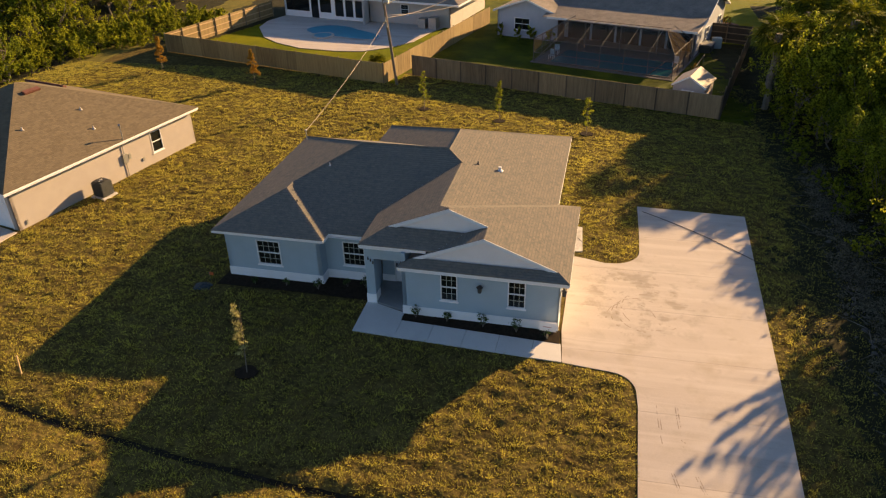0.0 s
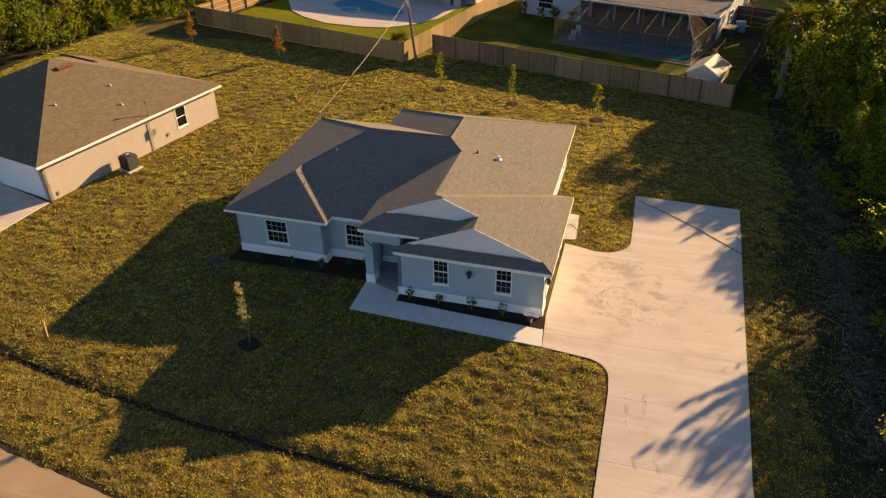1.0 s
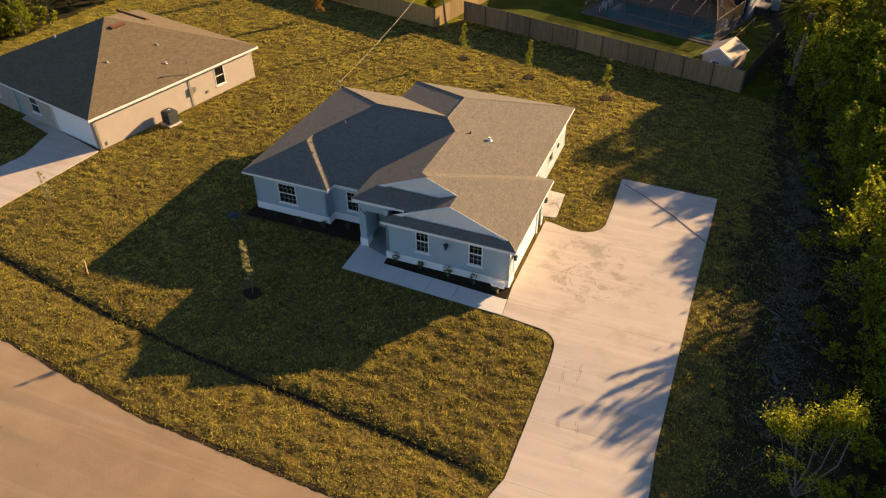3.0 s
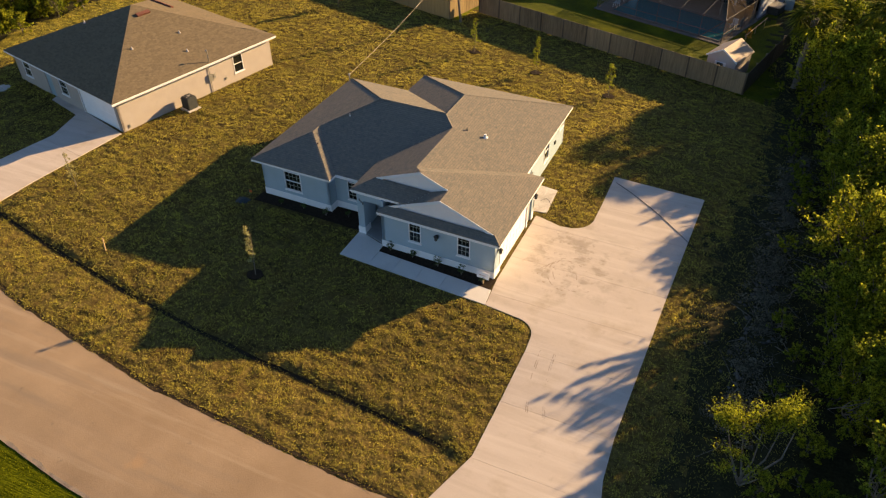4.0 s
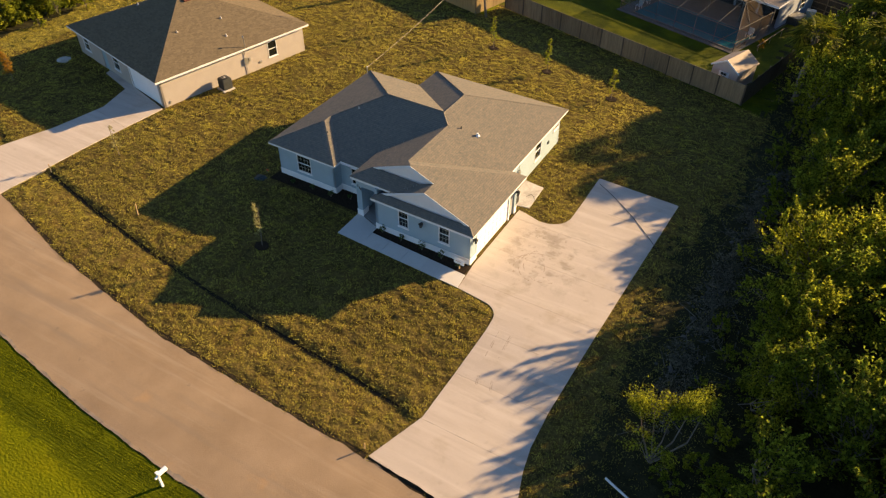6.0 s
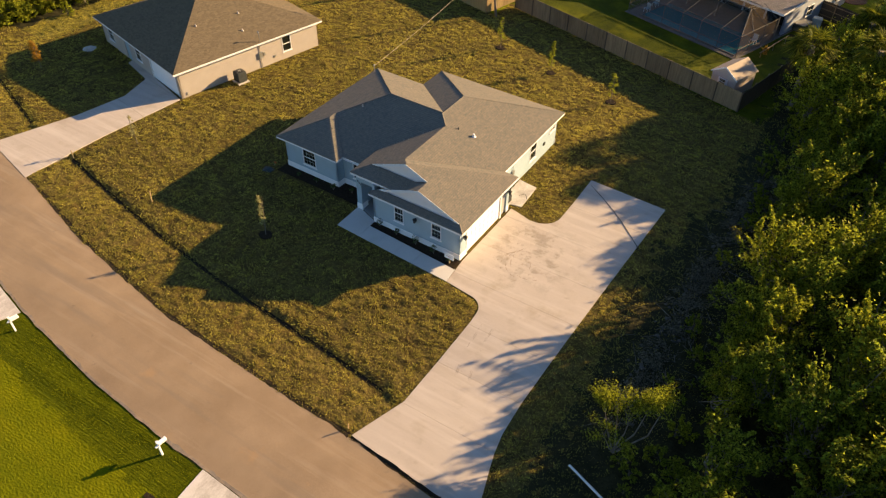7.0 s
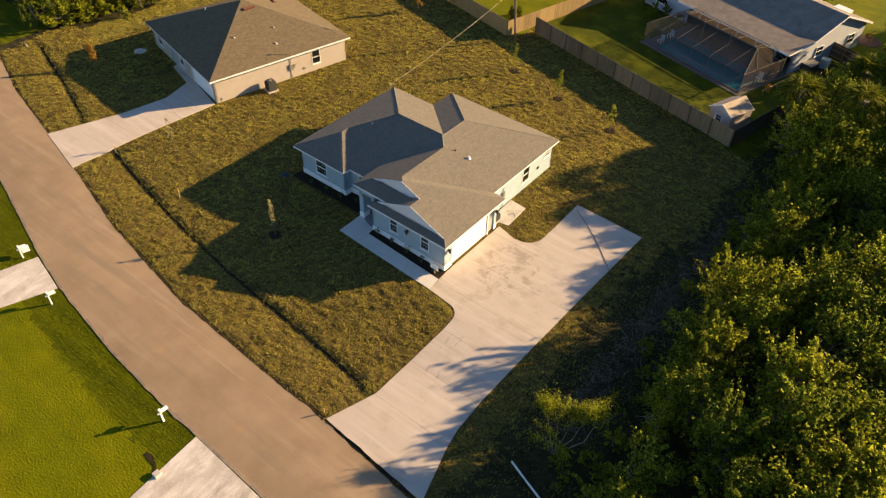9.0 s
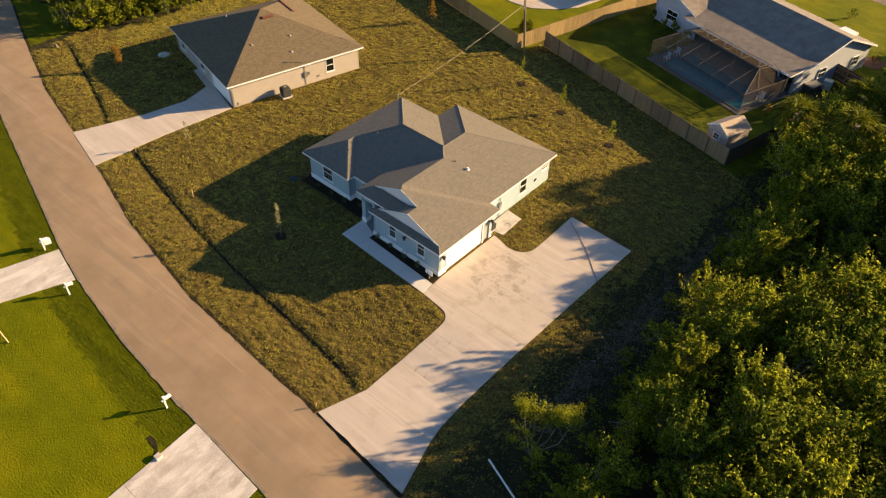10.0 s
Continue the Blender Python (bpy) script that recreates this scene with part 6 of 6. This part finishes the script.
def shed():
    ob = thing("garden_shed", "small pale garden shed with a gable roof", "shed", Matrix.Translation((6.85, 31.9, -0.25)) @ Matrix.Rotation(radians(-20), 4, "Z"))
    SH = mat("pale_resin", (0.44, 0.40, 0.38), (0.52, 0.48, 0.46), 3, 0.7, 30)
    W, D, H, P = 2.45, 2.9, 1.75, 2.45
    bm = bmesh.new()
    for y in (0, D):
        bm.faces.new([bm.verts.new(t) for t in ((0, y, 0), (W, y, 0), (W, y, H), (W / 2, y, P), (0, y, H))])
    for x in (0, W):
        bm.faces.new([bm.verts.new(t) for t in ((x, 0, 0), (x, D, 0), (x, D, H), (x, 0, H))])
    part("wall", bm, SH, ob)
    RO = mat("pale_tan_roof_panel", (0.30, 0.235, 0.185), (0.38, 0.30, 0.24), 3, 0.7, 30)
    for s in (0, 1):
        a, b = ((-0.12, H - 0.07), (W / 2, P + 0.03)) if s == 0 else ((W + 0.12, H - 0.07), (W / 2, P + 0.03))
        bm = bmesh.new()
        lo = [bm.verts.new((a[0], -0.12, a[1])), bm.verts.new((b[0], -0.12, b[1])), bm.verts.new((b[0], D + 0.12, b[1])), bm.verts.new((a[0], D + 0.12, a[1]))]
        hi = [bm.verts.new(t.co + Vector((0, 0, 0.06))) for t in lo]
        bm.faces.new(lo), bm.faces.new(hi)
        for i in range(4):
            bm.faces.new((lo[i], lo[(i + 1) % 4], hi[(i + 1) % 4], hi[i]))
        part("roof_panel", bm, RO, ob)
    for za, zb, xa, xb in ((H - 0.1, P, -0.13, W / 2), (P, H - 0.1, W / 2, W + 0.13)):
        board("trim_board", (xa, -0.12), (xb, -0.12), (za - 0.03, zb - 0.03), (za + 0.1, zb + 0.1), WHITE, ob, 0.03)
    window(ob, Matrix.Translation((0, -0.07, 0)), 0.85, 1.5, 0.75, 1.4, (2, 2))
    slab("shutter", 0.70, 0.84, -0.03, 0.0, 0.72, 1.42, WHITE, ob), slab("shutter", 1.51, 1.65, -0.03, 0.0, 0.72, 1.42, WHITE, ob)


shed()


# street furniture, cables and small things
def mailbox(x, y, turn, label, wide=1.0):
    ob = thing("mailbox", label, "mailbox", pose(x, y, lie(x, y), 0, 0, turn), group="mailboxes")
    slab("post", -0.055, 0.055, -0.055, 0.055, -0.2, 1.12, WHITE, ob, "", 0.01)
    slab("arm", -0.045, 0.045, -0.18, 0.5, 0.80, 0.89, WHITE, ob, "", 0.01)
    bm = bmesh.new()
    n = 8
    prof = [(-0.10 * wide, 0.89), (0.10 * wide, 0.89)] + [(0.10 * wide * math.cos(k * math.pi / n), 1.00 + 0.10 * math.sin(k * math.pi / n)) for k in range(n + 1)]
    a = [bm.verts.new((px, 0.0, pz)) for px, pz in prof]
    b = [bm.verts.new((px, 0.48, pz)) for px, pz in prof]
    bm.faces.new(a), bm.faces.new(b)
    for i in range(len(prof)):
        j = (i + 1) % len(prof)
        bm.faces.new((a[i], a[j], b[j], b[i]))
    part("letter_box", bm, TRIM, ob)
    slab("post_cap", -0.075, 0.075, -0.075, 0.075, 1.12, 1.19, WHITE, ob, "", 0.015)
    return ob


mailbox(-5.32, -20.25, -5, "white mailbox on a white post at the street edge")
mailbox(-19.05, -19.2, -12, "white mailbox on a white post at the street edge")
mb = mailbox(-24.85, -18.0, -18, "bulky white mailbox with a newspaper box at the street edge", 1.7)
slab("paper_box", -0.35, 0.05, 0.1, 0.6, 0.45, 0.78, TRIM, mb)


soil_line([(-4.35 + 1.4 * math.sin(a / 8 * 1.5), -22.2 - 0.45 * (1 - math.cos(a / 8 * 1.5))) for a in range(9)], "culvert_edge", 0.14, 0.02, "dark eroded soil lip at a culvert end")


def lone(name, bm, material, label, category):
    return tagged(part(name, bm, material, None), label, category)


bm = bmesh.new()
box(bm, -2.85, -2.45, -22.85, -22.45, -0.3, -0.02, None, 0.02)
lone("utility_box", bm, CONC_OLD, "small pale utility box beside the driveway", "utility box")
bm = bmesh.new()
tube(bm, (-17.95, -24.3, -0.3), (-18.15, -24.6, 3.2), 0.06, 0.05, 10)
lone("lawn_post", bm, WOODNEW, "pale wooden post standing in the mown lawn", "post")
bm = bmesh.new()
bmesh.ops.create_cone(bm, cap_ends=True, segments=24, radius1=0.62, radius2=0.62, depth=0.08, matrix=Matrix.Translation((-44.9, 6.15, -0.22)))
lone("septic_lid", bm, CONC_OLD, "round concrete septic lid in the lawn", "lid")
bm = bmesh.new()
tube(bm, (12.5, -9.75, 0.1), (15.6, -10.95, 0.15), 0.06, 0.06, 10)
lone("white_pipe", bm, TRIM, "long white plastic pipe lying in the brush", "pipe")
for x, y, h, lean in ((-21.8, -6.5, 1.05, 0.12), (-31.25, -6.0, 0.75, 0.05), (1.7, -13.9, 0.5, 0.1)):
    bm = bmesh.new()
    box(bm, -0.025, 0.025, -0.025, 0.025, -0.2, h, Matrix.Translation((x, y, lie(x, y))) @ Matrix.Rotation(lean, 4, "Y"))
    lone("survey_stake", bm, WOODNEW, "raw wooden survey stake in the grass", "stake")
stump = thing("tree_stump", "weathered grey split stump at the lawn's edge", "stump", pose(-55.0, -0.9, lie(-55.0, -0.9), 0, 0, 20))
for dx, lean, h in ((0.0, 8, 0.75), (0.28, -14, 0.55)):
    bm = bmesh.new()
    m = Matrix.Translation((dx, 0, -0.1)) @ Matrix.Rotation(radians(lean), 4, "Y")
    tube(bm, m @ Vector((0, 0, 0)), m @ Vector((0, 0, h * 0.6)), 0.15, 0.12, 9), tube(bm, m @ Vector((0, 0, h * 0.58)), m @ Vector((0.04, 0.02, h)), 0.115, 0.05, 7)
    part("split_trunk", bm, BARK, stump)
st = thing("marker_flag", "small orange marker flag in the mulch", "flag", pose(-17.2, 1.4, 0.0))
bm = bmesh.new()
tube(bm, (0, 0, 0), (0, 0, 0.45), 0.008, 0.008, 6)
part("wire", bm, STEEL, st)
slab("flag_sheet", 0, 0.22, -0.005, 0.005, 0.28, 0.45, ORANGE, st)
sg = thing("yard_sign", "small blank white sign board on a wooden post", "sign", pose(-0.38, -0.5, 0.02, 0, 0, -4))
slab("post", -0.04, 0.04, -0.02, 0.05, -0.1, 0.62, WOODNEW, sg)
slab("board", -0.36, 0.36, -0.05, -0.02, 0.42, 0.86, WHITE, sg)
slab("notice_bar", -0.22, 0.16, -0.055, -0.05, 0.62, 0.66, mat("faded_red_ink", (0.5, 0.3, 0.28), (0.6, 0.4, 0.36)), sg)


def cable(name, a, b, sag, material, label, r=0.012, n=24):
    bm = bmesh.new()
    a, b = Vector(a), Vector(b)
    pts = [a.lerp(b, i / n) - Vector((0, 0, sag * 4 * (i / n) * (1 - i / n))) for i in range(n + 1)]
    for p0, p1 in zip(pts, pts[1:]):
        tube(bm, p0, p1, r, r, 6)
    return lone(name, bm, material, label, "cable")


pole = thing("utility_pole", "leaning wooden utility pole at the fence corner", "utility pole", pose(-16.1, 33.9, -0.25))
bm = bmesh.new()
tube(bm, (0, 0, -0.3), (-1.15, 0.1, 9.6), 0.13, 0.10, 12)
part("pole_shaft", bm, POLEWOOD, pole)
bm = bmesh.new()
tube(bm, (-0.85, 0.07, 7.0), (-0.40, 0.05, 7.05), 0.16, 0.16, 12)
part("insulator_bracket", bm, STEEL, pole)
bm = bmesh.new()
tube(bm, (-0.60, -0.12, 5.0), (-0.70, -0.12, 5.8), 0.045, 0.045, 8)
part("conduit", bm, STEEL, pole)
MAST = Matrix.Translation((-8, 6, 0)) @ Matrix.Rotation(radians(-1.2), 4, "Z") @ Matrix.Translation((8, -6, 0)) @ Vector((-16.35, 12.9, 3.45))
cable("service_cable", MAST, (-16.8, 33.9, 5.35), 0.35, CABLE, "pale service cable from the pole to the house", 0.014)
cable("service_cable", (-16.8, 33.95, 5.5), (-15.2, 59.0, 2.9), 0.5, CABLE, "service cable from the pole to the pool house", 0.013)
cable("service_cable", (-16.8, 33.95, 5.7), (-10.5, 55.0, 3.6), 0.5, CABLE, "service cable from the pole to the back house", 0.013)
cable("service_cable", (-16.85, 33.95, 6.6), (-11.0, 70.0, 7.0), 0.5, CABLE, "overhead cable running along the back lots", 0.013)


def ground_cable(pts, label, r=0.018):
    bm = bmesh.new()
    for (ax, ay), (bx, by) in zip(pts, pts[1:]):
        tube(bm, (ax, ay, lie_flat(ax, ay) + 0.055), (bx, by, lie_flat(bx, by) + 0.055), r, r, 6)
    return lone("ground_cable", bm, CABLE_D, label, "cable")


ground_cable([(4.05 + 5.85 * k / 14, 12.3 - 5.1 * k / 14 + 0.35 * math.sin(k / 14 * 3.14)) for k in range(15)], "black cable lying across the driveway", 0.016)
ground_cable([(0.1, 8.3), (0.35, 8.7), (0.55, 8.6), (0.8, 8.2), (1.1, 8.0)], "black hose end on the pad")


def tyre_mark(pts, width):
    """A thin rubber streak on the concrete."""
    v, f = [], []
    for i, (x, y) in enumerate(pts):
        a, b = pts[max(0, i - 1)], pts[min(len(pts) - 1, i + 1)]
        L = math.hypot(b[0] - a[0], b[1] - a[1])
        nx, ny = -(b[1] - a[1]) / L * width / 2, (b[0] - a[0]) / L * width / 2
        w = 0.6 + 0.5 * noise.noise((x * 3, y * 3, 1.0))
        z = lie_flat(x, y) + 0.035 + 0.004
        v += [(x + nx * w, y + ny * w, z), (x - nx * w, y - ny * w, z)]
    for i in range(len(pts) - 1):
        if noise.noise((pts[i][0] * 2.2, pts[i][1] * 2.2, 9.0)) + 0.8 * noise.noise((pts[i][0] * 9, pts[i][1] * 9, 4.0)) > 0.02:
            f.append((2 * i, 2 * i + 1, 2 * i + 3, 2 * i + 2))
    return tagged(raw("tyre_mark", v, f, RUBBER), "faint dark tyre streak on the concrete driveway", "tyre mark", kind="structure")


RUBBER = mat("rubber_streak", (0.24, 0.19, 0.15), (0.42, 0.36, 0.31), 4, 0.9, 20)
for x0, dx in ((4.05, 0.75), (4.75, 0.95)):
    for shift in (0.0, 0.09):
        tyre_mark([(x0 + shift + dx * (k / 60) ** 2, -3.9 - 4.6 * k / 60) for k in range(61)], 0.05)
for k in range(4):
    tyre_mark([(3.2 + 0.35 * k + (1.1 + 0.12 * k) * math.cos(a / 14), 1.6 + 0.3 * k + (1.3 + 0.1 * k) * math.sin(a / 14)) for a in range(10 * k, 10 * k + 46)], 0.07)


# stones and dead branches at the foot of the east wood
def debris():
    rng = np.random.default_rng(21)
    v, f = [], []
    bm = bmesh.new()
    bmesh.ops.create_icosphere(bm, subdivisions=1, radius=1.0)
    base = np.array([t.co[:] for t in bm.verts])
    tri = [[t.index for t in q.verts] for q in bm.faces]
    bm.free()
    twigs, brush = bmesh.new(), []
    for k in range(640):
        y = -6 + 27 * rng.random()
        x = float(np.interp(y, (-6, 2, 8, 15, 21), (13.5, 13.6, 14.1, 14.5, 15.2))) + 0.42 * rng.normal()
        z = lie(x, y)
        s = (0.04 + 0.13 * rng.random() ** 2) * np.array((1, 0.6 + 0.4 * rng.random(), 0.55))
        n = len(v)
        a = rng.random() * 6.283
        p = base * (1 + 0.25 * rng.normal(size=(len(base), 1))) * s
        for q in p:
            v.append((x + q[0] * math.cos(a) - q[1] * math.sin(a), y + q[0] * math.sin(a) + q[1] * math.cos(a), z + q[2] + 0.02))
        f += [[n + i for i in t] for t in tri]
        if k % 3 == 0:
            brush.append((x + 0.3 * rng.normal() + 0.15, y, z + 0.12 + 0.1 * rng.random()))
        if k % 4 == 0:
            x += 0.6 + 0.7 * rng.normal()
            b = Vector((x, y, lie(x, y) + 0.03))
            d = Vector((math.cos(a), math.sin(a), 0.25 * rng.random())) * (0.5 + 1.3 * rng.random())
            tube(twigs, b, b + d, 0.022, 0.008, 4)
            for _ in range(2):
                c = b + d * (0.3 + 0.5 * rng.random())
                tube(twigs, c, c + Vector((rng.normal(), rng.normal(), 0.4 * rng.random())) * 0.35, 0.010, 0.004, 4)
    leaves, tri = leaf_cloud(rng, brush, [0.42] * len(brush), 110, 0.05, 0.2, squash=0.5)
    tagged(raw("dry_brush", leaves, tri, BRUSH), "grey-green dry brush heaped along the foot of the wood", "brush", kind="stuff")
    tagged(raw("rubble", v, f, STONE), "grey stones strewn along the foot of the wood", "stones", kind="stuff")
    tagged(part("dead_branches", twigs, TWIG, None), "bleached dead branches strewn at the wood's edge", "branches", kind="stuff")


debris()


# things beside and behind the back house
ring = flat_bed("mulch_ring", [(14.4 + 1.5 * math.cos(a / 3), 59.5 + 1.5 * math.sin(a / 3)) for a in range(0, 19)], "reddish mulch ring round an orange-leaved shrub", mat("red_bark_mulch", (0.10, 0.04, 0.02), (0.22, 0.09, 0.04), 5, 0.95, 30, 0.6), 0.05)
for k, (x, y, h, leaf, text) in enumerate(((14.4, 59.6, 0.9, LEAF_DRY, "orange-leaved shrub in a mulch ring"), (9.4, 41.0, 0.8, LEAF_DRY, "rust-coloured shrub beside the pool cage"), (8.6, 70.0, 1.0, LEAF, "dark green shrub in the far lawn"))):
    sh = tree_model(330 + k, h, 0.75 * h, text, leaf, 16, 50, 0.06, 0.02, 0.1, "bush", "bush")
    sh.matrix_world = pose(x, y, lie(x, y))
sp = thing("hot_tub", "covered grey hot tub beside the back house", "hot tub", pose(11.0, 48.6, lie(11, 48.6), 0, 0, -18))
slab("tub_shell", -0.85, 0.85, -0.85, 0.85, 0, 0.72, GREYMETAL, sp, "", 0.12)
slab("tub_cover", -0.9, 0.9, -0.9, 0.9, 0.72, 0.82, mat("grey_vinyl_cover", (0.16, 0.155, 0.15), (0.24, 0.23, 0.22), 3, 0.6, 20, 0.1), sp, "grey vinyl cover", 0.04)
bm = bmesh.new()
box(bm, 11.9, 12.8, 49.6, 50.4, -0.25, 0.75, None, 0.05)
lone("storage_box", bm, TEAL, "blue-grey storage box beside the hot tub", "storage box")
bm = bmesh.new()
tube(bm, (9.2, 39.8, 0.35), (10.7, 44.9, 0.45), 0.05, 0.05, 8)
for k in range(3):
    tube(bm, (9.3 + 0.65 * k, 40.1 + 2.2 * k, -0.3), (9.3 + 0.65 * k, 40.1 + 2.2 * k, 0.37), 0.03, 0.03, 8)
lone("low_rail", bm, WOODF, "low pale rail beside the pool cage", "rail")


# a crumpled tarp on the grass at the corner of the mulch bed
bm = bmesh.new()
bmesh.ops.create_grid(bm, x_segments=14, y_segments=10, size=0.5)
for t in bm.verts:
    r = math.hypot(t.co.x, t.co.y) / 0.62
    t.co.z = 0.20 * max(0, 1 - r * r) * (0.6 + 0.8 * abs(noise.noise((t.co.x * 4, t.co.y * 4, 2.0)))) + 0.03
    t.co.x *= 1.15 + 0.3 * noise.noise((t.co.y * 3, 1.0, 0.0))
for t in bm.verts:
    t.co = t.co * 0.7 + Vector((-17.3, 0.8, lie(-17.3, 0.8)))
bmesh.ops.solidify(bm, geom=bm.faces[:], thickness=0.01)
lone("tarp", bm, TARP, "crumpled dark teal tarp on the grass", "tarp")
